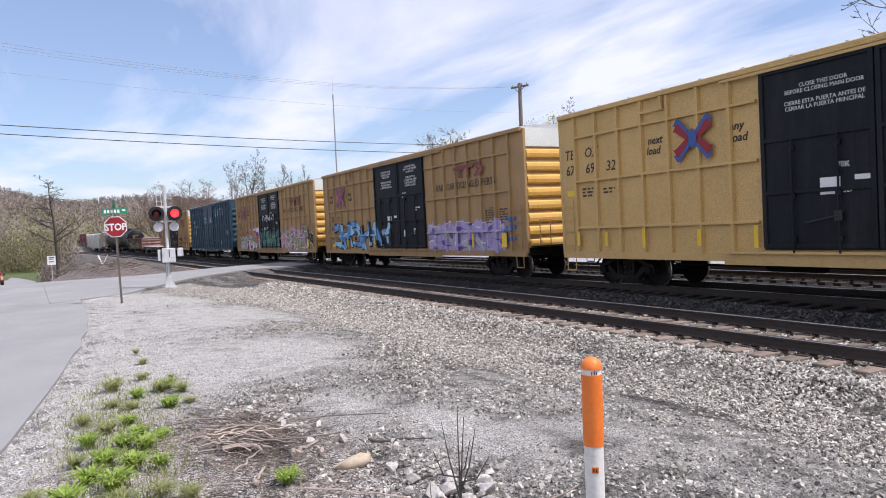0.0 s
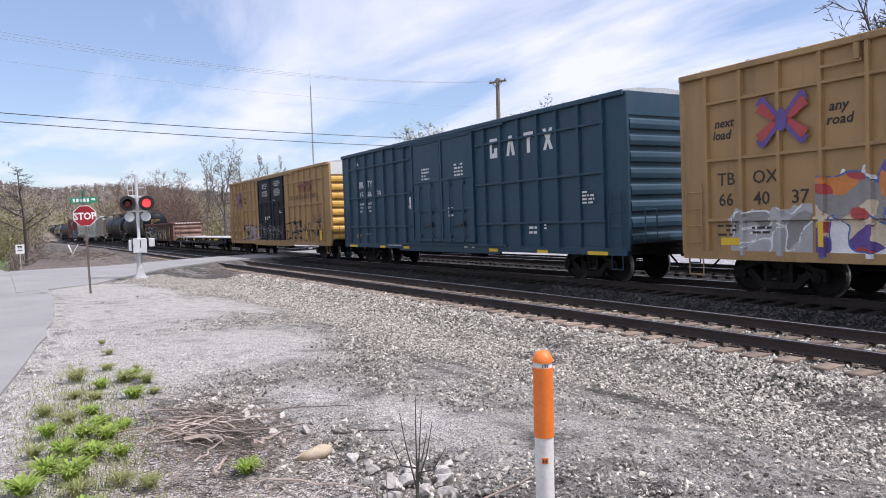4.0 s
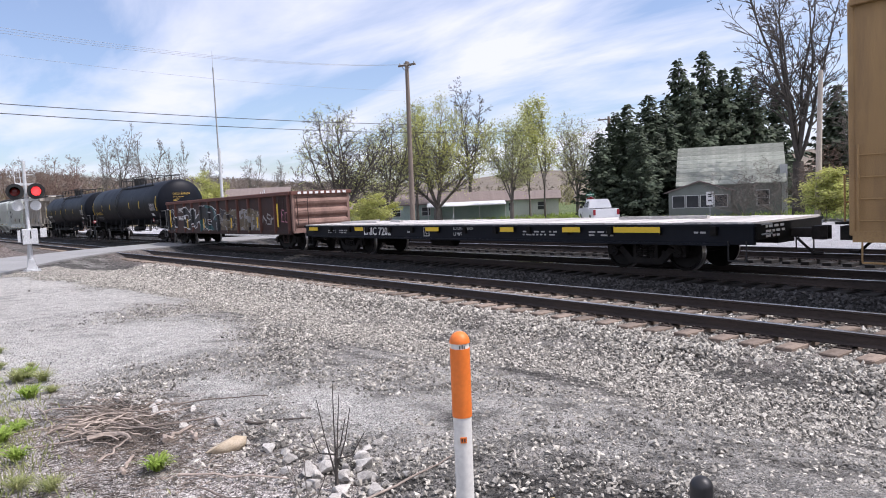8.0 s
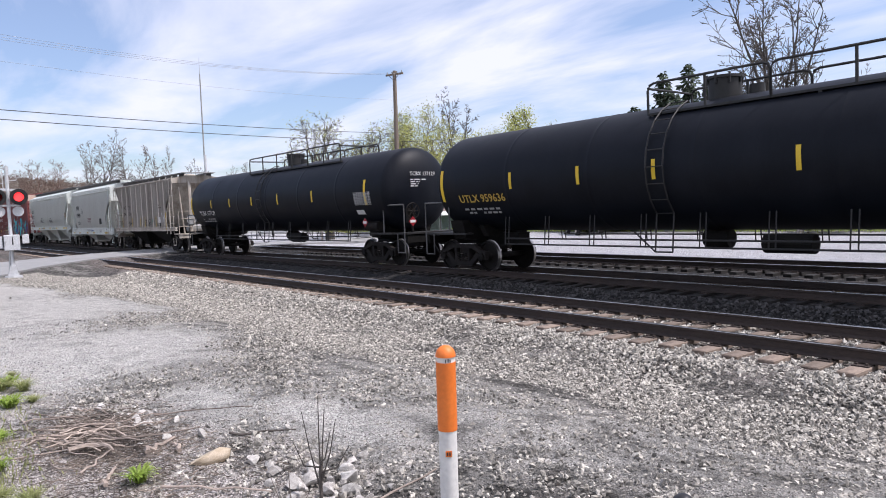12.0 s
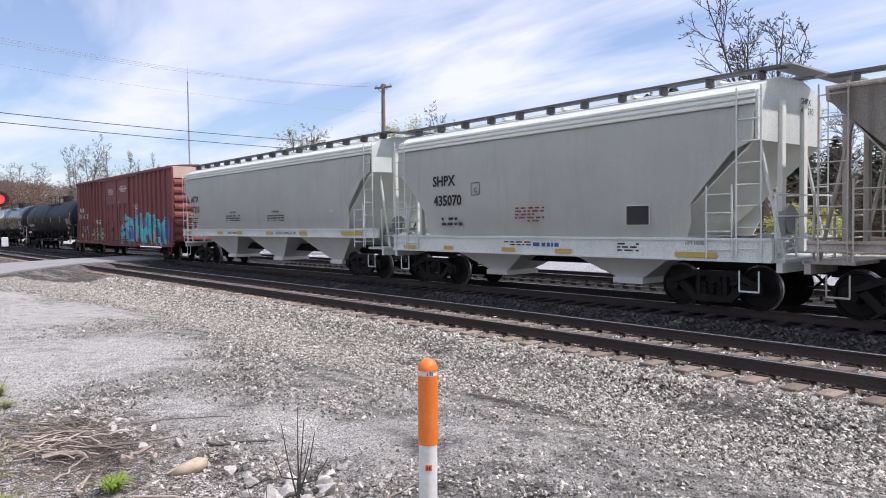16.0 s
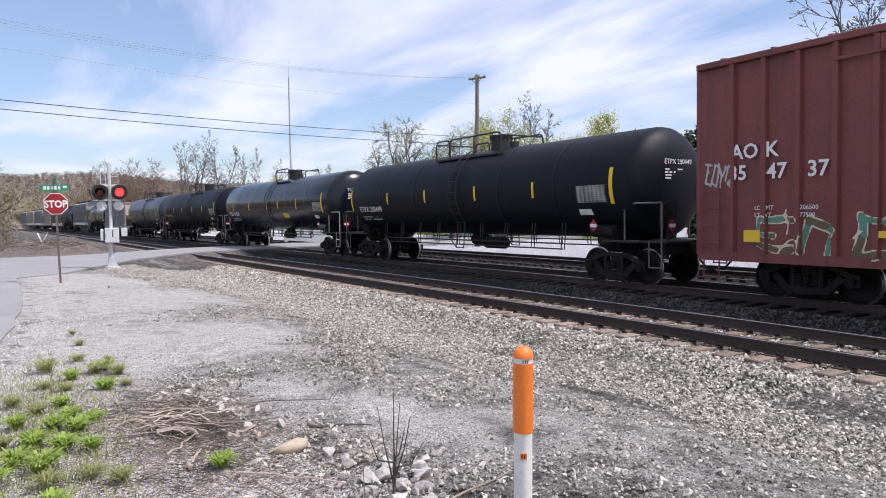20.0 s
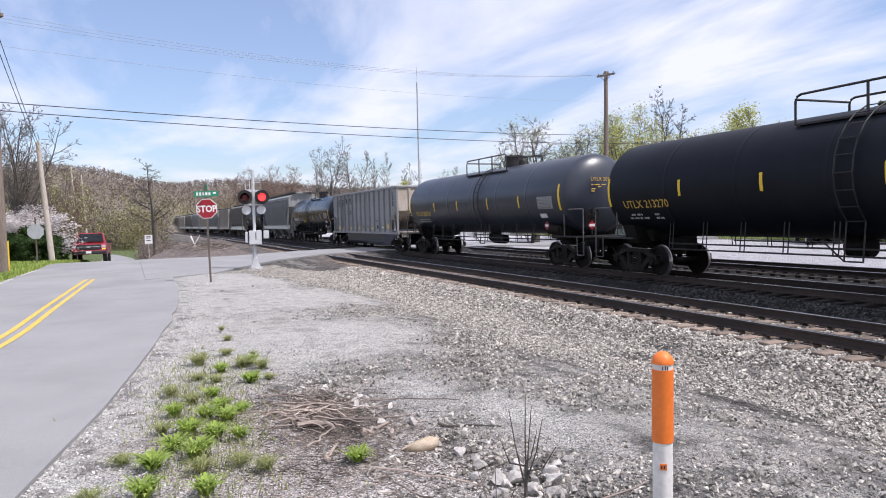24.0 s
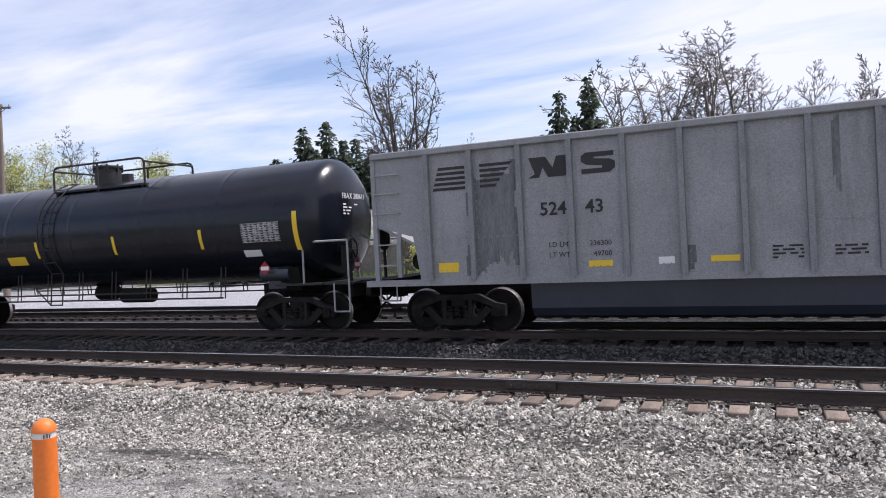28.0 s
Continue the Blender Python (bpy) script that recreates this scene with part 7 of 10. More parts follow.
tank_car(-277.4, 8.8, "TILX", "311555", M_TANKGLOSS, "glossy black tank car with an orange notice on its side", gloss=True, truck=7.55, plat=(-0.05, 1.95), man=0.7, strips=((-6.6, 2.6, 0.1, 0.45), (-3.4, 2.6, 0.1, 0.45), (-0.2, 2.6, 0.1, 0.45), (4.3, 2.6, 0.1, 0.48), (7.6, 2.6, 0.13, 0.95), (1.6, 2.6, 0.1, 0.45)), mark_x=-7.4, notice=2.2)
tank_car(-296.2, 8.6, "UTLX", "213270", M_TANK, "black tank car with faded gold lettering", ink=M_GOLD, truck=7.3, plat=(-1.3, 2.4), man=1.3, strips=S5, mark_x=-7.3, mark_size=0.36)
tank_car(-314.85, 8.4, "UTLX", "207659", M_TANKGREY, "dark grey tank car with gold lettering and yellow strips", ink=M_GOLD, truck=7.1, plat=(-1.4, 2.6), man=1.65, strips=((-4.3, 2.5, 0.1, 0.45), (-1.45, 2.5, 0.1, 0.45), (1.8, 2.5, 0.1, 0.48), (4.6, 2.5, 0.1, 0.48), (7.6, 2.58, 0.13, 0.95), (-7.8, 2.58, 0.13, 0.95)), mark_x=-7.0, mark_size=0.36, big=True)

NPOSTS = (-6.1, -5.12, -4.08, -3.06, -2.05, -1.03, 0.0, 1.03, 2.06, 3.09, 4.12, 5.15, 6.2)


def coal_car(c):
    e = thing("coal_gondola", pose(c, TRAIN_Y, 0), "tall grey riveted coal gondola with a rounded tub belly", "gondola car")
    half, top, bot = 7.4, 3.86, 1.14
    for s in (-1, 1):
        bm = bmesh.new()
        prism(bm, [(-half, 2.35), (-half + 0.9, 2.1), (-half + 1.05, bot), (half - 1.05, bot), (half - 1.05, 2.1), (half, 2.45), (half, top), (-half, top)], "y", s * 1.48 - 0.02, s * 1.48 + 0.02)
        part("side_wall", bm, M_COAL, e)
        bm = bmesh.new()
        box(bm, 0, s * 1.5, top, 2 * half + 0.06, 0.16, 0.14, bevel=0.02)
        part("top_rim", bm, M_COAL, e)
        bm = bmesh.new()
        box(bm, 0, s * 1.5, bot - 0.02, 2 * half + 0.5, 0.14, 0.13)
        part("side_sill", bm, M_COAL, e)
        pm = shared("coal_post", lambda b: prism(b, [(-0.06, 0), (-0.05, -0.10), (0.05, -0.10), (0.06, 0)], "z", bot, top - 0.06), M_COALPOST)
        for x in NPOSTS:
            part("side_post", pm, None, e, at=pose(x, s * 1.5, 0, 0, 0, 0 if s < 0 else 180))
        # rivet rows
        def rivets(b):
            for k, x in enumerate(NPOSTS[:-1]):
                x2 = NPOSTS[k + 1]
                for j in range(7):
                    u = x + (x2 - x) * (j + 0.8) / 7.6
                    box(b, u, 0, 2.02, 0.028, 0.016, 0.028)
                    box(b, u, 0, 1.36, 0.024, 0.016, 0.024)
            for x in NPOSTS:
                for j in range(14):
                    box(b, x + 0.1, 0, 1.4 + 0.17 * j, 0.02, 0.014, 0.02)
        part("rivet_rows", shared("rivets", rivets, M_COAL), None, e, at=pose(0, s * 1.506, 0), kind="stuff")
        bm = bmesh.new()
        prism(bm, [(half, top), (half, 2.45), (half - 2.2, 1.3), (half - 2.25, 1.3), (half - 0.05, 2.5), (half - 0.05, top)] if s > 0 else [(-half, top), (-half, 2.35), (-half + 2.2, 1.3), (-half + 2.25, 1.3), (-half + 0.05, 2.4), (-half + 0.05, top)], "y", -1.46, 1.46)
        for y in (-0.7, 0, 0.7):
            box(bm, s * (half + 0.03), y, 3.1, 0.08, 0.12, 1.35)
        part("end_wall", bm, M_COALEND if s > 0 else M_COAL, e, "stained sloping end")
        bm = bmesh.new()
        box(bm, s * half, 0, top, 0.16, 3.0, 0.14, bevel=0.02)
        part("end_rim", bm, M_COAL, e)
        for y in (-1.47, 1.47):
            bm = bmesh.new()
            box(bm, s * (half + 0.0), y, (bot + top) / 2, 0.1, 0.1, top - bot)
            part("corner_post", bm, M_COAL, e)
            bm = bmesh.new()
            box(bm, s * (half - 0.55), y, 1.72, 0.09, 0.09, 0.95)
            part("end_stake", bm, M_COAL, e)
        for y in (-1.5, 1.5):
            bm = bmesh.new()
            for z in (2.62, 3.05, 3.45):
                rod(bm, (s * (half - 0.62), y * 1.045, z), (s * (half - 0.02), y * 1.045, z), 0.015, 6)
                rod(bm, (s * (half - 0.62), y * 1.045, z), (s * (half - 0.62), y, z), 0.015, 6)
            for z in (1.5, 1.95):
                rod(bm, (s * (half - 0.55), y, z), (s * half, y, z), 0.015, 6)
            part("grab_iron", bm, M_GRAB, e)
            part("sill_step", shared("sill_step_" + M_COAL.name, step_mesh, M_COAL), None, e, at=pose(s * (half - 0.25), y, 0.75))
        bm = bmesh.new()
        box(bm, s * (half + 0.1), 0, 1.18, 0.8, 2.8, 0.06)
        box(bm, s * (half + 0.35), 0, 1.02, 0.12, 2.7, 0.3)
        part("end_platform", bm, M_COALEND if s > 0 else M_UNDER, e)
        bm = bmesh.new()
        rod(bm, (s * (half - 0.6), -0.6, 1.55), (s * (half - 0.6), 0.6, 1.55), 0.2, 12)
        box(bm, s * (half - 0.4), 0.9, 1.6, 0.5, 0.4, 0.5)
        rod(bm, (s * (half + 0.28), -0.6, 2.1), (s * (half + 0.32), -0.6, 2.1), 0.26, 16)
        rod(bm, (s * (half + 0.3), -0.6, 1.2), (s * (half + 0.3), -0.6, 2.3), 0.035, 6)
        part("brake_gear", bm, M_TRUCK, e)
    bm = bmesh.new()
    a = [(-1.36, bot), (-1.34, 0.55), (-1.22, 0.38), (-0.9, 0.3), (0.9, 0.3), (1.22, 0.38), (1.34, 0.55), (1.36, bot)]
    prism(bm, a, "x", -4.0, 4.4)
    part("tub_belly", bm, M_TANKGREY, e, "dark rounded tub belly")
    bm = bmesh.new()
    box(bm, 0, 0, 0.98, 2 * half + 0.5, 0.5, 0.36)
    part("centre_sill", bm, M_UNDER, e)
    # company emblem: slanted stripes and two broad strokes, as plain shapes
    bm = bmesh.new()
    for k in range(5):
        z = 3.02 + 0.105 * k
        prism(bm, [(-6.28 + 0.03 * k, z), (-5.55, z), (-5.55, z + 0.06), (-6.26 + 0.03 * k, z + 0.06)], "y", -1.512, -1.508)
        prism(bm, [(-5.22, z), (-4.9 + 0.08 * k, z), (-4.86 + 0.09 * k, z + 0.06), (-5.22, z + 0.06)], "y", -1.512, -1.508)
    part("emblem", bm, M_BLACKINK, e, "black striped emblem")
    bm = bmesh.new()
    prism(bm, [(-4.2, 3.12), (-3.98, 3.12), (-3.9, 3.32), (-3.8, 3.12), (-3.42, 3.12), (-3.36, 3.52), (-3.62, 3.52), (-3.7, 3.3), (-3.84, 3.52), (-4.18, 3.52), (-4.06, 3.2)], "y", -1.512, -1.508)
    part("emblem", bm, M_BLACKINK, e)
    bm = bmesh.new()
    prism(bm, [(-3.14, 3.12), (-2.6, 3.12), (-2.5, 3.2), (-2.5, 3.32), (-2.6, 3.37), (-2.9, 3.4), (-2.9, 3.43), (-2.52, 3.43), (-2.52, 3.52), (-3.06, 3.52), (-3.14, 3.46), (-3.14, 3.35), (-3.04, 3.29), (-2.74, 3.25), (-2.74, 3.21), (-3.14, 3.21)], "y", -1.512, -1.508)
    part("emblem", bm, M_BLACKINK, e)
    over = mat("old_black_overpaint", (0.085, 0.088, 0.092), (0.17, 0.175, 0.18), 0.8, scale=3, stretch=(1, 1, 0.2))
    stain(e, -5.55, -4.35, 1.3, 3.55, -1.507, over, 3, "worn black overpainted patch")
    for x, z0, z1, w in ((-5.05, 1.2, 1.9, 0.5), (1.45, 2.3, 3.75, 0.14), (5.1, 2.6, 3.75, 0.18), (6.7, 2.7, 3.7, 0.3), (-0.95, 1.2, 1.7, 0.25)):
        stain(e, x - w / 2, x + w / 2, z0, z1, -1.5065, over, int(x * 7), "dark runs of coal grime", name="grime_streak")
    words("524", 0.36, M_BLACKINK, e, on_side(-4.0, 2.38), bold=0.006)
    words("43", 0.36, M_BLACKINK, e, on_side(-3.1, 2.38), bold=0.006)
    words("LD LMT", 0.14, M_BLACKINK, e, on_side(-3.85, 1.75))
    words("LT WT", 0.14, M_BLACKINK, e, on_side(-3.85, 1.55))
    words("236300", 0.14, M_BLACKINK, e, on_side(-3.05, 1.75))
    words("49700", 0.14, M_BLACKINK, e, on_side(-2.98, 1.55))
    words("G119", 0.2, M_BLACKINK, e, on_side(5.35, 1.78))
    for x, z, w, h, m in ((-6.0, 1.42, 0.45, 0.2, M_YELLOW), (-2.85, 1.4, 0.45, 0.12, M_YELLOW), (-1.65, 1.42, 0.28, 0.13, M_WHITE), (-0.65, 1.42, 0.48, 0.11, M_YELLOW), (2.35, 1.4, 0.5, 0.11, M_YELLOW), (5.55, 1.52, 0.58, 0.24, M_YELLOW), (4.4, 1.46, 0.3, 0.09, M_WHITE)):
        strip(e, x, z, w, h, m, -1.508)
    strip(e, 3.4, 1.5, 0.44, 0.3, M_WHITE, -1.507, "notice")
    strip(e, 3.4, 1.5, 0.41, 0.27, M_BLACKINK, -1.512, "notice")
    bars(e, 0.35, 1.5, 0.5, 0.26, 4, M_BLACKINK, seed=101, y=-1.508)
    bars(e, 1.3, 1.5, 0.5, 0.2, 3, M_BLACKINK, seed=102, y=-1.508)
    bars(e, 3.3, 1.86, 0.7, 0.14, 2, M_BLACKINK, seed=103, y=-1.508)
    bars(e, 0, 0, 1.0, 0.6, 5, M_BLACKINK, m=pose(half + 0.012, 0.35, 3.3, 0, 0, 90), seed=104)
    for ob in e.children:
        if ob.name.split(".")[0] in ("emblem", "dark_patch", "lettering", "letter", "reflector", "notice", "stencil") and ob.matrix_basis.translation.x < 7:
            ob.matrix_basis = pose(0.3, 0, 0) @ ob.matrix_basis
    add_couplers(e, half + 0.4)
    add_trucks(e, c, -5.75, 6.0)
    CARS.append((e, c))


coal_car(-332.25)
tank_car(-349.1, 8.1, "FBAX", "200611", M_TANKGLOSS, "glossy black tank car with white stencils and a yellow notice", gloss=True, truck=6.9, plat=(-1.15, 2.25), man=-0.05, strips=((-7.3, 2.6, 0.1, 0.5), (-4.3, 2.35, 0.1, 0.45), (-1.3, 2.3, 0.1, 0.45), (1.6, 2.3, 0.1, 0.48), (4.5, 2.32, 0.1, 0.48), (7.3, 2.4, 0.13, 0.9)), mark_x=-6.6, notice=-2.6)
covered_hopper(-366.3, 8.0, 4.7, M_COAL, M_COAL, "dull grey covered hopper with a pale end", 3, sill=(1.3, 1.6))
tank_car(-384.0, 7.6, "UTLX", "640112", M_TANK, "black tank car far down the train", truck=6.5, strips=S5[:4])
M_DULL = streaked(mat("dull_hopper_grey", (0.15, 0.142, 0.13), (0.21, 0.20, 0.185), 0.7, scale=0.9), (0.13, 0.105, 0.085), 0.7, scale=1.5)
for k, (c, half, m, lab) in enumerate(((-401.0, 7.6, M_DULL, "grey covered hopper far down the train"), (-418.5, 7.6, M_HOPOLD, "dirty grey covered hopper far down the train"), (-436.5, 8.2, M_COAL, "grey covered hopper in the distant train"), (-455.0, 8.2, M_HOPOLD, "weathered tan covered hopper in the distant train"), (-473.5, 8.2, M_COAL, "dull covered hopper in the distant train"), (-492.0, 8.2, M_DULL, "pale covered hopper in the distant train"), (-510.5, 8.2, M_HOPOLD, "covered hopper close to the train's tail"), (-529.0, 8.2, M_DULL, "pale covered hopper at the train's tail"))):
    covered_hopper(c, half, 4.6, m, m, lab, 3, curved_side=k != 1)


# ---- roadside and far side ----
def polar(az, d):
    a = radians(az)
    return d * math.sin(a), d * math.cos(a)


def height_at(el, d):
    return 1.65 + d * math.tan(radians(el))


M_BARK = mat("grey_bark", (0.11, 0.096, 0.082), (0.19, 0.168, 0.148), 0.95, scale=3, bump=0.3)
M_DARKBARK = mat("dark_bark", (0.06, 0.052, 0.046), (0.105, 0.092, 0.08), 0.95, scale=3, bump=0.3)
M_REDBARK = mat("reddish_twigs", (0.13, 0.085, 0.065), (0.20, 0.135, 0.105), 0.95, scale=3)
M_BUD = mat("spring_leaf", (0.37, 0.41, 0.15), (0.50, 0.51, 0.24), 0.8, scale=0.6, island=0.3)
M_YBUD = mat("yellow_green_leaf", (0.40, 0.43, 0.12), (0.52, 0.52, 0.20), 0.8, scale=0.6, island=0.3)
M_NEEDLE = mat("spruce_needles", (0.036, 0.055, 0.032), (0.085, 0.108, 0.068), 0.85, scale=0.8, island=0.45)
M_BLOSSOM = mat("white_blossom", (0.62, 0.58, 0.57), (0.72, 0.68, 0.66), 0.8, island=0.15)
M_BUSH = mat("dark_green_leaf", (0.035, 0.075, 0.018), (0.07, 0.12, 0.03), 0.8, island=0.4)
M_GRASS = mat("grass_blade", (0.25, 0.37, 0.06), (0.42, 0.50, 0.13), 0.7, scale=2, island=0.35)
M_DRYGRASS = mat("dry_grass", (0.27, 0.31, 0.11), (0.42, 0.42, 0.21), 0.8, scale=2, island=0.3)
M_POLE = streaked(mat("weathered_pole", (0.16, 0.125, 0.10), (0.24, 0.195, 0.16), 0.9, scale=2, stretch=(1, 1, 0.1), bump=0.4), (0.09, 0.07, 0.055), 0.6)
M_PALEPOLE = mat("pale_pole", (0.42, 0.36, 0.30), (0.50, 0.44, 0.38), 0.9, scale=2, stretch=(1, 1, 0.1), bump=0.3)
M_GALV = mat("galvanised_steel", (0.45, 0.46, 0.47), (0.55, 0.56, 0.57), 0.45, metal=0.6, scale=4)
M_SILVER = mat("silver_paint", (0.55, 0.56, 0.57), (0.64, 0.65, 0.66), 0.5, metal=0.3, scale=2)
M_RUSTPOST = mat("rusty_sign_post", (0.09, 0.07, 0.06), (0.15, 0.12, 0.10), 0.8)
M_SIGNGREEN = mat("sign_green", (0.01, 0.20, 0.11), (0.015, 0.24, 0.13), 0.5)
M_ORANGE = mat("orange_marker", (0.72, 0.16, 0.018), (0.78, 0.20, 0.03), 0.5, scale=3, grain=0.05)
M_OFFWHITE = streaked(mat("white_marker", (0.70, 0.69, 0.66), (0.62, 0.61, 0.58), 0.5, scale=3, grain=0.06), (0.45, 0.42, 0.38), 0.4, zs=0.5)
M_BLACKCAP = mat("black_rubber_cap", (0.012, 0.012, 0.014), (0.02, 0.02, 0.022), 0.45, scale=6)
M_LENS_ON = mat("lit_red_lens", (0.9, 0.03, 0.03), (0.95, 0.05, 0.05), 0.3, emit=2.2, bump=0)
M_LENS_OFF = mat("dark_red_lens", (0.10, 0.006, 0.006), (0.13, 0.01, 0.01), 0.2, bump=0)
M_WOOD = mat("sun_bleached_wood", (0.18, 0.145, 0.12), (0.40, 0.335, 0.285), 0.9, scale=6, bump=0.4, stretch=(0.3, 1, 1), vary=0.45)
M_SIDING = mat("grey_green_siding", (0.17, 0.19, 0.17), (0.22, 0.24, 0.22), 0.8, scale=1)
M_WHITESIDE = mat("white_siding", (0.62, 0.63, 0.62), (0.55, 0.56, 0.55), 0.8, scale=1)
M_GREENSIDE = mat("pale_green_siding", (0.36, 0.46, 0.42), (0.42, 0.52, 0.48), 0.8, scale=1)
M_SHINGLE = mat("mossy_shingle", (0.17, 0.19, 0.16), (0.27, 0.28, 0.25), 0.95, scale=2, island=0.2, bump=0.4, vary=0.25)
M_BROWNROOF = mat("brown_roof", (0.16, 0.125, 0.115), (0.22, 0.18, 0.165), 0.95, scale=2)
M_METALROOF = mat("white_metal_roof", (0.68, 0.69, 0.70), (0.6, 0.61, 0.62), 0.5, scale=2)
M_GLASS = mat("window_glass", (0.02, 0.025, 0.03), (0.035, 0.04, 0.045), 0.08, bump=0)
M_TRUCKRED = mat("red_car_paint", (0.30, 0.012, 0.022), (0.33, 0.016, 0.026), 0.3, coat=0.6, bump=0, grain=0.03)
M_CARWHITE = mat("white_car_paint", (0.74, 0.75, 0.76), (0.70, 0.71, 0.72), 0.3, coat=0.5, bump=0, grain=0.03)
M_TYRE = mat("tyre_rubber", (0.015, 0.015, 0.016), (0.028, 0.028, 0.028), 0.9)
M_PLASTIC = mat("black_plastic", (0.012, 0.012, 0.013), (0.02, 0.02, 0.02), 0.5)
M_CHROME = mat("bright_trim", (0.6, 0.6, 0.61), (0.7, 0.7, 0.7), 0.2, metal=0.9)
M_LAMP = mat("headlamp_glass", (0.35, 0.36, 0.38), (0.45, 0.45, 0.47), 0.15, bump=0)
M_AMBER = mat("amber_indicator", (0.9, 0.38, 0.05), (0.9, 0.4, 0.06), 0.3, emit=1.2, bump=0)
M_WIRE = mat("cable_black", (0.02, 0.02, 0.022), (0.03, 0.03, 0.032), 0.7, bump=0)


def translucent(m, amount=0.5):
    """Thin leaves let light through."""
    n, l = m.node_tree.nodes, m.node_tree.links
    bs = n["Principled BSDF"]
    tr = n.new("ShaderNodeBsdfTranslucent")
    l.new(bs.inputs["Base Color"].links[0].from_socket, tr.inputs["Color"])
    mx = n.new("ShaderNodeMixShader")
    mx.inputs[0].default_value = amount
    l.new(bs.outputs[0], mx.inputs[1])
    l.new(tr.outputs[0], mx.inputs[2])
    out = [k for k in n if k.type == "OUTPUT_MATERIAL"][0]
    l.new(mx.outputs[0], out.inputs["Surface"])


for m_ in (M_BUD, M_YBUD, M_GRASS, M_DRYGRASS, M_BLOSSOM, M_BUSH):
    translucent(m_)


# -- trees --
def limbs(rg, height, r0, stems, lean, fork, reach, side, levels=3, wander=0.10, up=0.06, kids0=20):
    """Tapered branch pieces (start, end, radius at start, at end, level): stems that fork low and carry short upcurving limbs."""
    out = []

    def grow(p, d, length, r, lev, kids, start):
        n = max((4, 3, 2, 1)[lev], int(length / (0.9, 0.65, 0.6, 0.9)[lev]))
        q, dd = Vector(p), Vector(d)
        for k in range(n):
            u = (k + 1) / n
            dd = (dd + Vector((rg.gauss(0, wander * (0.6 if lev == 0 else 1)), rg.gauss(0, wander * (0.6 if lev == 0 else 1)), rg.gauss(0, wander * 0.6) + up))).normalized()
            q2 = q + dd * (length / n)
            out.append((tuple(q), tuple(q2), r * (1 - 0.8 * k / n), r * (1 - 0.8 * u), lev))
            if lev < levels and u > start:
                for _ in range(int(kids / n + rg.random())):
                    a = rg.uniform(0, 2 * math.pi)
                    t = rg.uniform(0.7, 1.15) * side
                    w = Vector((math.cos(a), math.sin(a), rg.uniform(-0.2, 0.3)))
                    w = (w - dd * w.dot(dd)).normalized()
                    nd = (dd * math.cos(t) + w * math.sin(t)).normalized()
                    grow(q2, nd, length * reach[lev] * rg.uniform(0.6, 1.2) * (1.15 - 0.75 * u), r * (1 - 0.8 * u) * rg.uniform(0.45, 0.7) + 0.004, lev + 1, (0, 10, 3, 0)[min(lev + 1, 3)], 0.1)
            q = q2
    base = Vector((0, 0, height * fork))
    out.append(((0, 0, -0.3), tuple(base), r0, r0 * 0.8, 0))
    for m in range(stems):
        a = 6.283 * m / stems + rg.uniform(-0.5, 0.5)
        l = lean * rg.uniform(0.3, 1.2) if m else lean * 0.15
        d = Vector((math.cos(a) * l, math.sin(a) * l, 1)).normalized()
        grow(base, d, height * (1 - fork) * (rg.uniform(0.72, 0.98) if m else 1.0), r0 * 0.8 / stems ** 0.45, 0, kids0, 0.16)
    top = max(p[1][2] for p in out)
    s = height / top
    return [(tuple(c * s for c in a), tuple(c * s for c in b), ra, rb, lv) for a, b, ra, rb, lv in out]


def tube_arrays(pieces, thin=0.012):
    P0 = np.array([p[0] for p in pieces])
    P1 = np.array([p[1] for p in pieces])
    r0 = np.maximum(np.array([p[2] for p in pieces]), thin)
    r1 = np.maximum(np.array([p[3] for p in pieces]), thin)
    d = P1 - P0
    d /= np.linalg.norm(d, axis=1)[:, None] + 1e-9
    ref = np.where(np.abs(d[:, 2:3]) > 0.9, np.array([[1.0, 0, 0]]), np.array([[0, 0, 1.0]]))
    u = np.cross(d, ref)
    u /= np.linalg.norm(u, axis=1)[:, None]
    v = np.cross(d, u)
    k = 3
    V = []
    for P, r in ((P0, r0), (P1, r1)):
        for i in range(k):
            a = 2 * math.pi * i / k
            V.append(P + (u * math.cos(a) + v * math.sin(a)) * r[:, None])
    V = np.stack(V, 1)
    q = np.array([(i, (i + 1) % k, k + (i + 1) % k, k + i) for i in range(k)])
    F = (q[None] + (np.arange(len(pieces)) * 2 * k)[:, None, None]).reshape(-1, 4)
    return V.reshape(-1, 3), F


def leaf_arrays(rg, points, count, size, jitter):
    n = np.random.RandomState(rg.randint(0, 9999))
    idx = n.randint(0, len(points), count)
    c = np.array(points)[idx] + n.normal(0, jitter, (count, 3))
    a = n.normal(size=(count, 3))
    a /= np.linalg.norm(a, axis=1)[:, None]
    b = np.cross(a, n.normal(size=(count, 3)))
    b /= np.linalg.norm(b, axis=1)[:, None]
    s = size * n.uniform(0.6, 1.4, (count, 1))
    V = np.stack([c - a * s, c - b * s * 0.55, c + a * s, c + b * s * 0.55], 1).reshape(-1, 3)
    F = np.arange(count * 4).reshape(-1, 4)
    return V, F


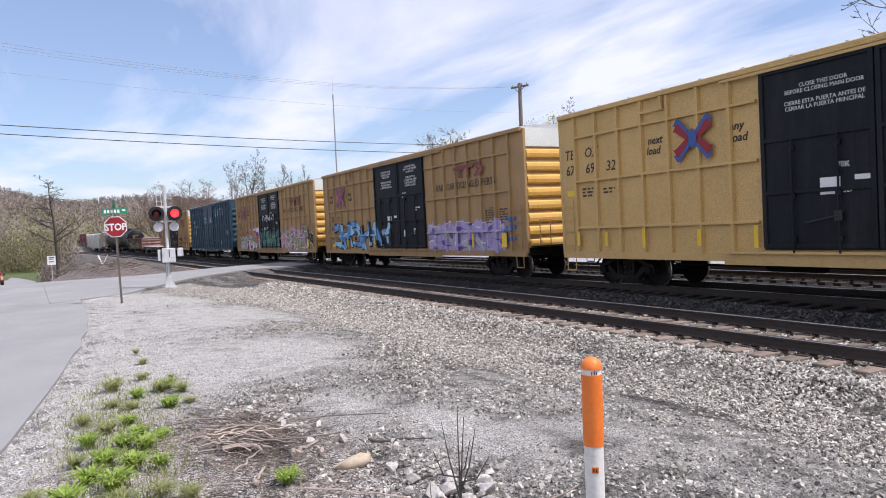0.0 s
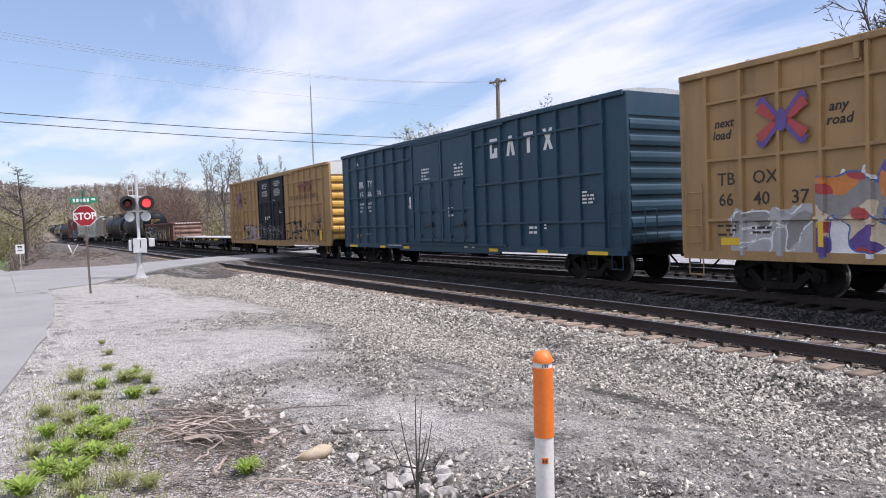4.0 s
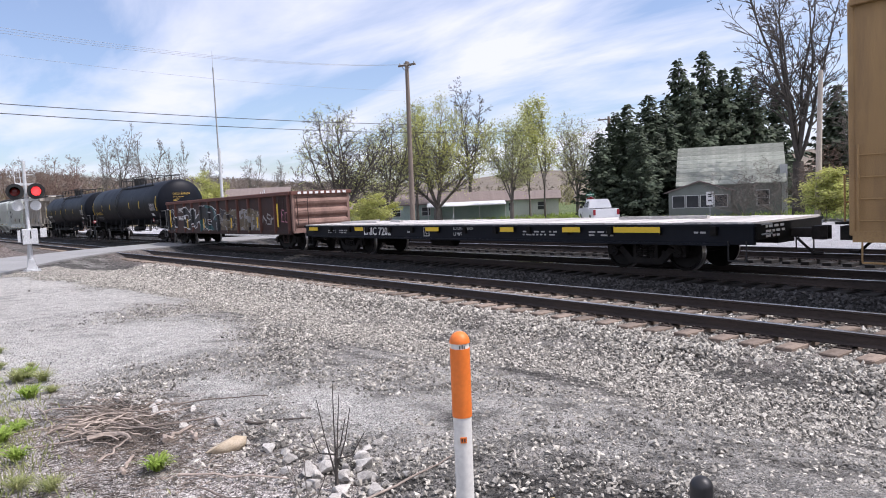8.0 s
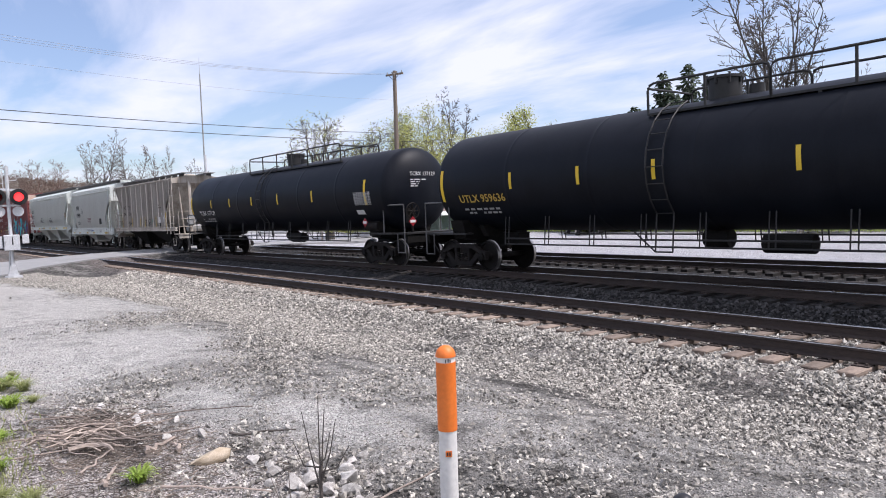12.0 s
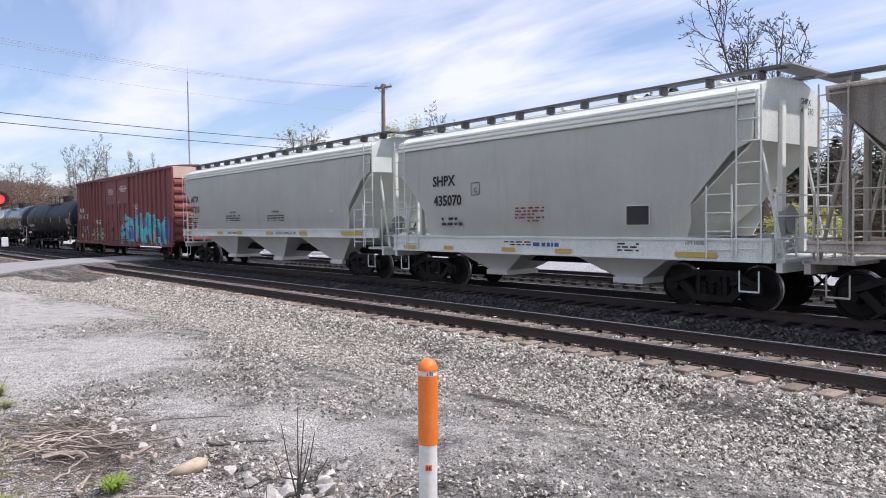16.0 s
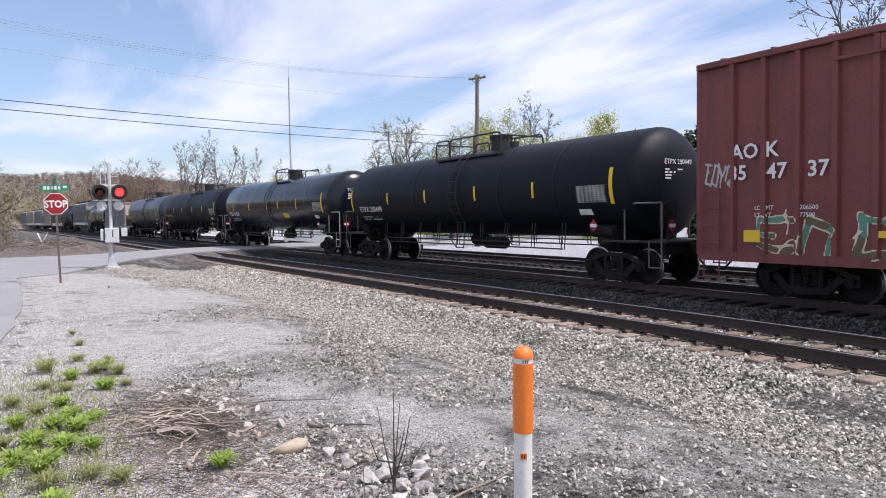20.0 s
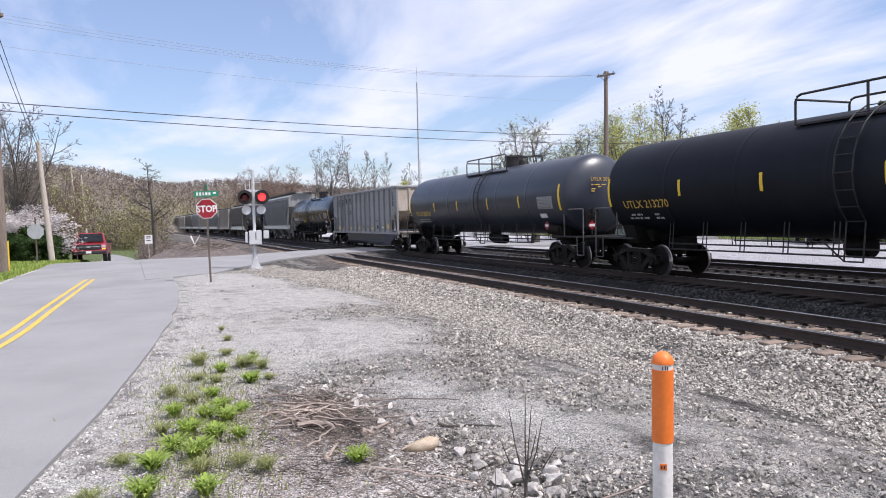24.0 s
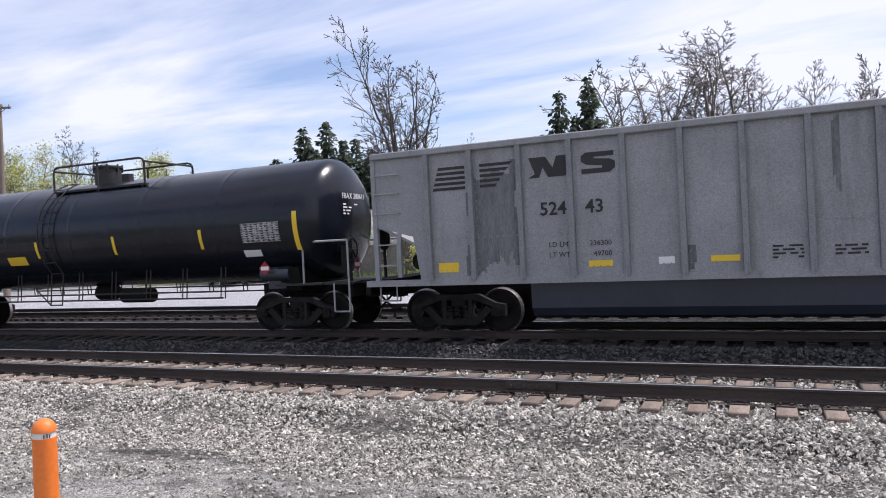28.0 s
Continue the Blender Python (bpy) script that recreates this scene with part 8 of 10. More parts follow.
def quad_mesh(name, V, F, material):
    me = bpy.data.meshes.new(name)
    me.vertices.add(len(V))
    me.vertices.foreach_set("co", np.asarray(V, dtype=np.float32).ravel())
    me.loops.add(len(F) * 4)
    me.loops.foreach_set("vertex_index", np.asarray(F, dtype=np.int32).ravel())
    me.polygons.add(len(F))
    me.polygons.foreach_set("loop_start", np.arange(0, len(F) * 4, 4, dtype=np.int32))
    me.update(calc_edges=True)
    me.materials.append(material)
    return me


TREE = {}


def tree(kind, az, d, el, label, seed=0, turn=None, bark=None, leaf=None, x=None, y=None, wide=1.0, group="", leaves=2600, leafsize=0.12):
    """A tree of one of a few growth forms, its top at the given elevation."""
    if x is None:
        x, y = polar(az, d)
    z0 = ground_z(x, y)
    h = (height_at(el, math.hypot(x, y)) - z0) if el > -50 else -el - 50
    key = (kind, seed)
    bark = bark or M_BARK
    if key not in TREE:
        rg = random.Random(seed * 7 + len(kind))
        if kind == "tall":
            ps = limbs(rg, 15, 0.26, 3, 0.32, 0.26, (0.34, 0.5, 0.55), 0.8)
        elif kind == "many":
            ps = limbs(rg, 15, 0.42, 7, 0.36, 0.2, (0.36, 0.5, 0.55), 0.85, wander=0.13, up=0.05, kids0=15)
        elif kind == "level":
            ps = limbs(rg, 15, 0.24, 1, 0.05, 0.3, (0.46, 0.45, 0.5), 1.25, wander=0.08, up=0.03, kids0=22)
        elif kind == "slim":
            ps = limbs(rg, 15, 0.15, 2, 0.14, 0.2, (0.26, 0.5, 0.55), 0.6, up=0.09)
        elif kind == "crown":
            ps = limbs(rg, 15, 0.6, 7, 1.05, 0.13, (0.38, 0.5, 0.55), 0.9, wander=0.12, up=0.06)
        else:
            ps = limbs(rg, 15, 0.16, 8, 0.9, 0.03, (0.35, 0.5, 0.4), 0.9, levels=2, wander=0.16)
        TREE[key] = ps
    ps = TREE[key]
    s = h / 15
    e = thing("tree", pose(x, y, z0, 0, 0, turn if turn is not None else seed * 67 + az * 13), label, "tree", group)
    mk = ("wood", kind, seed, bark.name)
    if mk not in TREE:
        trunk = [p for p in ps if p[4] <= 1]
        twigs = [p for p in ps if p[4] > 1]
        TREE[mk] = (quad_mesh("trunk", *tube_arrays(trunk), bark), quad_mesh("branches", *tube_arrays(twigs, 0.017), bark))
    sc = Matrix.Diagonal((s * wide, s * wide, s, 1))
    part("trunk", TREE[mk][0], None, e, at=sc)
    part("twig_mass", TREE[mk][1], None, e, "many fine bare twigs", at=sc, kind="stuff")
    if leaf:
        lk = ("leaf", kind, seed, leaf.name, leaves)
        if lk not in TREE:
            tips = [p[1] for p in ps if p[4] >= 2]
            TREE[lk] = quad_mesh("crown", *leaf_arrays(random.Random(seed), tips, int(leaves * 1.5), leafsize * 0.8, 0.42), leaf)
        part("crown", TREE[lk], None, e, "thin spring foliage", at=sc)
    return e


def spruce_mesh(seed):
    """Uneven whorls of boughs, each hung with many small drooping sprays."""
    rg = random.Random(seed)
    V, F = [], []
    h, z = 12.0, 0.5
    while z < h - 0.05:
        t = z / h
        reach = (2.7 * (1 - t) ** 0.85 + 0.12) * rg.uniform(0.55, 1.2)
        k = rg.randint(5, 8) if t < 0.85 else 4
        a0 = rg.uniform(0, 6.28)
        for i in range(k):
            a = a0 + 6.283 * i / k + rg.gauss(0, 0.3)
            r = reach * rg.uniform(0.4, 1.2)
            dx, dy = math.cos(a), math.sin(a)
            tilt = 0.55 - 0.85 * (1 - t)
            n = max(2, int(r / 0.17))
            for j in range(n):
                u = (j + rg.random()) / n
                cz = z + r * (tilt * u * 0.7 + 0.3 * u * u)
                for _ in range(3):
                    side = rg.choice((-1, 1)) * rg.uniform(0.1, 0.9)
                    l = rg.uniform(0.3, 0.62) * (0.55 + 0.45 * r / 2.7) * (1.1 - 0.35 * u)
                    ex, ey, ez = dx * 0.7 - dy * side, dy * 0.7 + dx * side, -rg.uniform(0.15, 0.75)
                    wx, wy, wz = -dy * 0.4 + rg.gauss(0, 0.3), dx * 0.4 + rg.gauss(0, 0.3), rg.uniform(0.2, 0.7)
                    px, py, pz = dx * r * u + rg.gauss(0, 0.04), dy * r * u + rg.gauss(0, 0.04), cz + rg.gauss(0, 0.05)
                    b = len(V)
                    w = l * 0.55
                    V += [(px, py, pz), (px + ex * l * 0.6 + wx * w, py + ey * l * 0.6 + wy * w, pz + ez * l * 0.6 + wz * w), (px + ex * l * 1.3, py + ey * l * 1.3, pz + ez * l * 1.3), (px + ex * l * 0.5 - wx * w, py + ey * l * 0.5 - wy * w, pz + ez * l * 0.5 - wz * w)]
                    F.append((b, b + 1, b + 2, b + 3))
        z += rg.uniform(0.12, 0.3)
    return quad_mesh("needles", V, F, M_NEEDLE)


SPRUCE = [spruce_mesh(k) for k in (3, 8, 15, 21, 30)]


def spruce(az, d, el, label, k=0, wide=1.0):
    x, y = polar(az, d)
    z0 = ground_z(x, y)
    s = (height_at(el, d) - z0) / 12
    e = thing("spruce", pose(x, y, z0, 0, 0, az * 31), label, "tree", "spruces")
    sc = Matrix.Diagonal((s * wide, s * wide, s, 1))
    part("trunk", shared("spruce_trunk", lambda b: rod(b, (0, 0, -0.3), (0, 0, 11.8), 0.2, 7, 0.02), M_DARKBARK), None, e, at=sc)
    part("needles", SPRUCE[k % 5], None, e, "dark green drooping needles", at=sc)


# beyond the tracks, from the far left round to the right
tree("tall", -77.3, 120, 6.0, "bare grey tree among the far woods", 1)
tree("slim", -78.6, 130, 5.0, "slim bare tree among the far woods", 2)
tree("tall", -75.6, 118, 5.2, "bare grey tree among the far woods", 3)
tree("slim", -73.9, 120, 5.0, "slim bare tree among the far woods", 4)
tree("slim", -72.9, 125, 4.9, "slim bare tree among the far woods", 5)
tree("tall", -70.9, 130, 4.0, "bare forked tree behind the mast", 6)
tree("crown", -81.8, 160, 4.0, "reddish bare tree among the far woods", 7, bark=M_REDBARK)
tree("crown", -83.8, 170, 3.8, "reddish bare tree among the far woods", 8, bark=M_REDBARK)
tree("crown", -80.2, 150, 4.0, "brown bare tree among the far woods", 7, bark=M_REDBARK)
tree("crown", -72.2, 105, 2.4, "round willow with yellow-green leaves", 9, leaf=M_YBUD, wide=1.3, leaves=12000, leafsize=0.22)
tree("tall", -68.0, 140, 3.6, "bare tree behind the houses", 3)
tree("tall", -66.0, 150, 3.2, "bare tree behind the houses", 6)
tree("slim", -64.2, 120, 3.6, "bare tree behind the houses", 2)
tree("crown", -61.2, 66, 7.4, "wide dark bare tree with crooked limbs", 10, bark=M_DARKBARK, leaf=M_BUD, leaves=1800, wide=1.15)
tree("crown", -57.6, 72, 6.6, "spreading tree with crooked dark limbs and new leaves", 11, bark=M_DARKBARK, leaf=M_BUD, leaves=3600, wide=1.1)
tree("crown", -53.6, 76, 7.9, "budding tree with yellow-green spring leaves", 12, leaf=M_YBUD, leaves=8400, wide=1.1)
tree("tall", -55.2, 80, 7.0, "budding tree with thin green leaves", 13, leaf=M_BUD, leaves=6000)
tree("tall", -50.9, 92, 9.3, "tall bare tree with a forked top", 14, bark=M_DARKBARK)
tree("many", -47.6, 70, 5.6, "budding tree with several slender stems", 15, leaf=M_BUD, leaves=7200)
tree("slim", -45.0, 74, 7.0, "slender green tree with upright branches", 16, leaf=M_YBUD, leaves=3400, wide=1.3)
tree("slim", -46.2, 78, 6.2, "slender green tree with upright branches", 5, leaf=M_YBUD, leaves=3000, wide=1.4)
tree("many", -42.4, 80, 5.8, "budding tree beside the spruces", 17, leaf=M_BUD, leaves=2600)
for k, (az, d, el) in enumerate(((-40.6, 62, 4.2), (-39.4, 66, 5.6), (-38.5, 63, 6.2), (-36.9, 66, 6.9), (-37.6, 60, 4.6), (-35.7, 67, 6.4), (-34.7, 70, 9.1), (-32.9, 72, 9.6), (-33.9, 69, 7.6), (-31.6, 72, 8.2), (-30.6, 74, 8.3), (-29.5, 73, 7.4), (-28.0, 76, 7.0), (-24.2, 78, 6.4), (-22.0, 72, 5.4), (-19.6, 76, 5.0), (-17.9, 66, 5.6), (-16.4, 68, 6.2))):
    spruce(az, d, el, "tall dark green spruce" if el > 7 else "dark green spruce beside the grey house", k, 1.45 if el < 7 else 1.15)
for k, (az, d, el) in enumerate(((-14.2, 62, 11.2), (-11.9, 63, 12.1), (-13.0, 66, 9.2))):
    spruce(az, d, el, "tall narrow spruce by the track", k, 0.95)
tree("many", -26.6, 60, 16.8, "very tall bare tree with many upright limbs", 18, bark=M_DARKBARK, wide=0.9)
tree("crown", -21.4, 70, 8.4, "bare tree with fine upright twigs", 19)
tree("many", -8.2, 70, 13.9, "large bare tree with fine twigs", 20, wide=1.35)
tree("many", -3.0, 72, 14.6, "large bare tree with fine twigs", 21, wide=1.4)
tree("crown", 0.6, 76, 12.4, "large bare tree with fine twigs", 19)
for k, (az, d, el) in enumerate(((5.0, 52, 11.8), (9.2, 50, 14.2), (3.6, 56, 9.8), (7.4, 60, 11.0), (12.0, 54, 13.0), (15.5, 56, 12.0), (19, 60, 12))):
    tree("slim" if k % 2 else "tall", az, d, el, "slim bare young tree", (2, 4, 5, 6, 1)[k % 5])
for k, (az, d, el) in enumerate(((-27.8, 56, 1.8), (-25.0, 58, 2.4), (-22.8, 60, 2.6), (-20.2, 60, 2.2), (-18.0, 60, 2.6), (-15.2, 58, 2.0), (-30.2, 54, 1.2), (-10, 60, 3.0), (-5.5, 62, 3.4), (-1, 60, 3.0))):
    tree("shrub", az, d, el, "tangled bare brown shrub", 22 + k % 3, bark=M_REDBARK if k % 2 else M_BARK, wide=1.8, group="bare shrubs")
tree("shrub", -24.9, 50, 0.6, "light green leafy bush", 23, leaf=M_YBUD, leaves=7200, wide=2.0, leafsize=0.3)
tree("shrub", -59.0, 62, 0.2, "yellow-green bush by the tracks", 24, leaf=M_YBUD, leaves=7200, wide=1.7, leafsize=0.3)

# beside the road
tree("level", 0, 0, -59.9, "bare roadside tree with level branches", 25, x=-72.5, y=-0.9, bark=M_DARKBARK, turn=40, wide=1.35)
tree("many", 0, 0, -60.5, "tall bare tree overhanging the road", 26, x=-52, y=-8.6)
tree("shrub", 0, 0, -53.6, "bush covered in white blossom", 22, x=-50, y=-8.2, leaf=M_BLOSSOM, leaves=10400, wide=2.4, leafsize=0.22)
tree("shrub", 0, 0, -53.4, "bush covered in white blossom", 23, x=-53.5, y=-9.4, leaf=M_BLOSSOM, leaves=8400, wide=2.2, leafsize=0.22)
for k, (x, y, h) in enumerate(((-46.5, -6.9, 1.9), (-48.5, -7.0, 2.3), (-51, -6.9, 2.0), (-44, -8.0, 1.7), (-56, -7.2, 2.0), (-41.5, -9.0, 1.8))):
    tree("shrub", 0, 0, -50 - h, "dense dark green roadside bush", 22 + k % 3, x=x, y=y, leaf=M_BUSH, leaves=9600, wide=1.7, leafsize=0.4, group="roadside bushes")
for k, (x, y, h) in enumerate(((-62, -9, 8), (-70, -8.6, 9), (-80, -9.5, 10), (-92, -9, 10), (-64, -14, 9), (-76, -15, 10), (-146, -9, 8.5), (-150, -5, 9), (-140, -12, 8), (-152, -1.5, 8), (-60, -18, 10), (-48, -17, 11))):
    tree(("tall", "crown", "slim")[k % 3], 0, 0, -50 - h, "bare brown tree at the wood's edge", (1, 7, 4, 3, 12, 2)[k % 6], x=x, y=y, bark=M_REDBARK if k % 2 else M_BARK, leaf=M_BUD if k % 3 == 1 else None, leaves=2400, group="bare roadside trees")


def woods(name, count, place, label, material, seed, twigs=16, size=(7, 12), spray=0.5):
    """Far woodland in one mesh: thin stems, each with a loose rounded crown of small sprays."""
    rg = random.Random(seed)
    n = np.random.RandomState(seed)
    stems, cs, ss = [], [], []
    for _ in range(count):
        x, y, z = place(rg)
        h = rg.uniform(*size)
        r = 0.03 + h * 0.006
        stems.append(((x, y, z - 0.5), (x + rg.gauss(0, 0.3), y + rg.gauss(0, 0.3), z + h * 0.85), r, r * 0.3, 0))
        wide = h * rg.uniform(0.25, 0.4)
        for k in range(twigs):
            a, u, t = rg.uniform(0, 6.283), rg.random() ** 0.5, rg.uniform(0.1, 1.0)
            w = wide * u * (1.05 - 1.3 * abs(t - 0.45) ** 1.5)
            cs.append((x + math.cos(a) * w, y + math.sin(a) * w, z + h * t))
            ss.append(spray * rg.uniform(0.5, 1.3))
    c, s_ = np.array(cs), np.array(ss)[:, None]
    a = n.normal(size=c.shape)
    a[:, 2] = np.abs(a[:, 2]) + 0.4
    a /= np.linalg.norm(a, axis=1)[:, None]
    b = np.cross(a, n.normal(size=c.shape))
    b /= np.linalg.norm(b, axis=1)[:, None]
    V = np.stack([c - a * s_, c - b * s_ * 0.3, c + a * s_, c + b * s_ * 0.3], 1).reshape(-1, 3)
    SV, SF = tube_arrays(stems, 0.03)
    F = np.vstack([SF, np.arange(len(V)).reshape(-1, 4) + len(SV)])
    return tagged(new(name, quad_mesh(name, np.vstack([SV, V]), F, material)), label, "woods", kind="stuff")


# -- the hills --
CREST = ((-135, 5.5), (-110, 5.0), (-100, 4.6), (-95, 4.1), (-88, 3.45), (-84, 3.15), (-78, 2.9), (-70, 2.3), (-60, 1.9), (-40, 2.4), (-20, 3.4), (-5, 4.6), (3, 5.1), (15, 5.4), (45, 5.0), (90, 4.5))


def crest(az):
    for (a, ea), (b, eb) in zip(CREST, CREST[1:]):
        if az <= b:
            return smooth(ea, eb, (az - a) / (b - a)) + 0.14 * noise.noise((az * 0.35, 0, 1))
    return CREST[-1][1]


def hill_z(az, d):
    d0, d1 = 190.0, 620.0
    t = (d - d0) / (d1 - d0)
    e = crest(az)
    rise = smooth(0, 1, t * 1.0)
    return -2.5 + (d1 * math.tan(radians(e)) - 5.0) * rise * (0.9 + 0.1 * math.sin(az * 0.5 + d * 0.01))


def build_hill():
    azs = [-135 + 2.5 * i for i in range(91)]
    ds = [190, 230, 280, 330, 390, 450, 510, 570, 620, 680]
    vs, fs = [], []
    for a in azs:
        for d in ds:
            x, y = polar(a, d)
            vs.append((x, y, hill_z(a, min(d, 620)) - (12 if d > 620 else 0) - (3 if d == 190 else 0)))
    n = len(ds)
    for i in range(len(azs) - 1):
        for j in range(n - 1):
            fs.append((i * n + j, i * n + j + 1, (i + 1) * n + j + 1, (i + 1) * n + j))
    me = bpy.data.meshes.new("hill")
    me.from_pydata(vs, [], fs)
    me.polygons.foreach_set("use_smooth", [True] * len(fs))
    me.materials.append(mat("wooded_hill", (0.13, 0.108, 0.085), (0.185, 0.155, 0.115), 1.0, scale=0.02, fine=0.25, bump=0.8, grain=0.3, dist=2.0))
    bm = bmesh.new()
    bm.from_mesh(me)
    bmesh.ops.recalc_face_normals(bm, faces=bm.faces[:])
    if sum(f.normal.z for f in bm.faces) < 0:
        bmesh.ops.reverse_faces(bm, faces=bm.faces[:])
    bm.to_mesh(me)
    bm.free()
    tagged(new("hill", me), "long low hill covered in bare brown woods", kind="structure")


build_hill()
M_FARWOOD = mat("far_bare_wood", (0.15, 0.124, 0.106), (0.215, 0.18, 0.152), 1.0, scale=0.03, fine=1.0, island=0.35, bump=0)
M_FARGREEN = mat("far_budding_wood", (0.17, 0.17, 0.07), (0.24, 0.215, 0.105), 1.0, scale=0.05, island=0.3, bump=0)


def on_hill(rg):
    az = rg.uniform(-114, -60) if rg.random() < 0.85 else rg.uniform(-12, 28)
    d = 300 + 325 * rg.random() ** 0.8
    x, y = polar(az, d)
    return x, y, hill_z(az, d)


def low_on_hill(rg):
    az = rg.uniform(-112, -64)
    d = rg.uniform(240, 400)
    x, y = polar(az, d)
    return x, y, hill_z(az, d) - 0.5


def at_foot(rg):
    az = rg.uniform(-96, -66) if rg.random() < 0.6 else rg.uniform(-66, 30)
    d = rg.uniform(150, 215)
    x, y = polar(az, d)
    if -16 < y - bend(x) < 30 and x < 0:
        y = bend(x) + (rg.uniform(-44, -17) if rg.random() < 0.25 else rg.uniform(31, 60))
    return x, y, ground_z(x, y) - 0.3


woods("hill_woods", 8500, on_hill, "bare brown woods on the hillside", M_FARWOOD, 5, 15, (3, 5.5), 0.6)
woods("hill_woods_budding", 2200, low_on_hill, "budding green woods on the hillside", M_FARGREEN, 6, 15, (3, 5), 0.5)
woods("valley_woods", 560, at_foot, "bare woods along the valley floor", M_FARWOOD, 7, 100, (3.5, 6.5), 0.34)
woods("valley_woods_budding", 420, at_foot, "budding woods along the valley floor", M_FARGREEN, 8, 100, (3, 5.5), 0.34)


def by_road(rg):
    if rg.random() < 0.6:
        x = -rg.uniform(80, 130)
        y = rg.uniform(-24, -12.5) - (-x - 80) * 0.05
    else:
        x = -rg.uniform(136, 158)
        y = rg.uniform(-16, 0.5)
    return x, y, ground_z(x, y) - 0.3


woods("roadside_brush", 150, by_road, "tangled bare brush beyond the end of the road", M_FARWOOD, 17, 150, (4.5, 8), 0.22)
woods("roadside_budding_brush", 150, by_road, "budding green brush beyond the end of the road", M_FARGREEN, 18, 170, (4, 7.5), 0.22)




def low_by_road(rg):
    x = -rg.uniform(82, 112)
    y = rg.uniform(-2.6, 0.2)
    return x, y, ground_z(x, y) - 0.2


woods("roadside_shrubs", 60, low_by_road, "low bare shrubs where the road drops away", M_FARWOOD, 19, 120, (1.4, 3.2), 0.16)


# -- poles and wires --
def pole(x, y, h, r, label, material, lean=(0, 0), arms=(), insul=True):
    z0 = ground_z(x, y)
    e = thing("utility_pole", pose(x, y, z0), label, "utility pole")
    bm = bmesh.new()
    rod(bm, (0, 0, -0.4), (lean[0], lean[1], h), r, 12, r * 0.66)
    part("shaft", bm, material, e, smooth=True)
    for z, w, turn in arms:
        bm = bmesh.new()
        box(bm, 0, 0, 0, w, 0.11, 0.13, bevel=0.01)
        a = part("crossarm", bm, M_POLE, e, at=pose(lean[0] * z / h, lean[1] * z / h, z, 0, 0, turn))
        for k in (-1, 1):
            bm = bmesh.new()
            rod(bm, (k * w * 0.3, -0.07, -0.05), (0, -0.12, -0.05 - w * 0.26), 0.02, 5)
            part("brace", bm, M_POLE, a)
        if insul:
            for k in range(4):
                bm = bmesh.new()
                rod(bm, (0, 0, 0.06), (0, 0, 0.2), 0.05, 8, 0.035)
                part("insulator", bm, M_GRAB, a, at=pose(-w * 0.42 + w * 0.84 * k / 3, 0, 0))
    return e


def wire(a, b, sag, label="thin overhead cable between poles", r=0.014, material=None):
    a, b = Vector(a), Vector(b)
    bm = bmesh.new()
    n = 22
    tube(bm, [a.lerp(b, k / n) - Vector((0, 0, sag * 4 * (k / n) * (1 - k / n))) for k in range(n + 1)], r, 4)
    solid("overhead_wire", bm, material or M_WIRE, label, "cable", group="overhead wires")


P0 = (-29.8, -5.5)
P1 = polar(-55.65, 52)
P2 = polar(-25.4, 50)
P3 = polar(-39.9, 75)
pole(*P0, 11.2, 0.17, "tall weathered utility pole at the road's edge", M_POLE, arms=((9.15, 2.2, 30),))
pole(*P1, height_at(10.4, 52) - ground_z(*P1), 0.2, "weathered wooden utility pole with a short crossarm", M_POLE, lean=(0.15, 0), arms=((height_at(10.4, 52) - ground_z(*P1) - 0.25, 1.5, 20),))
pole(*P2, height_at(7.4, 50) - ground_z(*P2), 0.2, "pale bare wooden pole without crossarm", M_PALEPOLE, lean=(0.2, 0))
pole(*P3, height_at(5.4, 75) - ground_z(*P3), 0.18, "distant wooden pole with a crossarm", M_POLE, arms=((height_at(5.4, 75) - ground_z(*P3) - 0.3, 2.2, 40),))
pole(-42.5, -5.55, 6.4, 0.16, "leaning pale wooden pole beside the road", M_PALEPOLE, lean=(0.1, -0.42))
pole(-110, -11.2, 12.5, 0.17, "distant leaning roadside pole", M_PALEPOLE, lean=(0, -0.4))
pole(-126, -11.4, 12.5, 0.17, "distant leaning roadside pole", M_PALEPOLE, lean=(0, -0.5))
px_, py_ = polar(-61.8, 66)
pole(px_, py_, height_at(2.9, 66) - ground_z(px_, py_), 0.1, "thin pale pole beyond the tracks", M_PALEPOLE)


def on_ray(az, el, d):
    x, y = polar(az, d)
    return x, y, height_at(el, d)


zt0 = ground_z(*P0)
for dz, el in ((6.28, 5.6), (5.98, 4.95)):
    wire((*P0, zt0 + dz), on_ray(-55.65, el, 52), 0.25, r=0.016)
wire(on_ray(-55.65, 5.0, 52), on_ray(-39.9, 5.2, 75), 0.5)
for dx in (-0.6, 0.0, 0.6):
    wire((P0[0] + dx * 0.8, P0[1] + dx * 0.4, zt0 + 9.3), on_ray(-55.65 + dx * 0.6, 10.2, 52), 0.85, r=0.006, material=M_GRAB)
wire((*P0, zt0 + 8.3), on_ray(-55.65, 8.2, 52), 0.5, r=0.005, material=M_GRAB)
for el, e2 in ((7.0, 6.6), (6.2, 5.7)):
    wire(on_ray(-25.4, el, 50), on_ray(8, e2 + 1.2, 58), 0.5, r=0.012)
wire((P0[0], P0[1], zt0 + 9.6), (-42.5, -5.9, ground_z(-42.5, -5.55) + 6.2), 0.2)
wire((P0[0], P0[1], zt0 + 8.9), (-42.5, -5.9, ground_z(-42.5, -5.55) + 5.9), 0.2)
gz = ground_z(-31.5, -5.9)
bm = bmesh.new()
rod(bm, (0, 0, 0), (0.0, 0.0, 1.25), 0.11, 12)
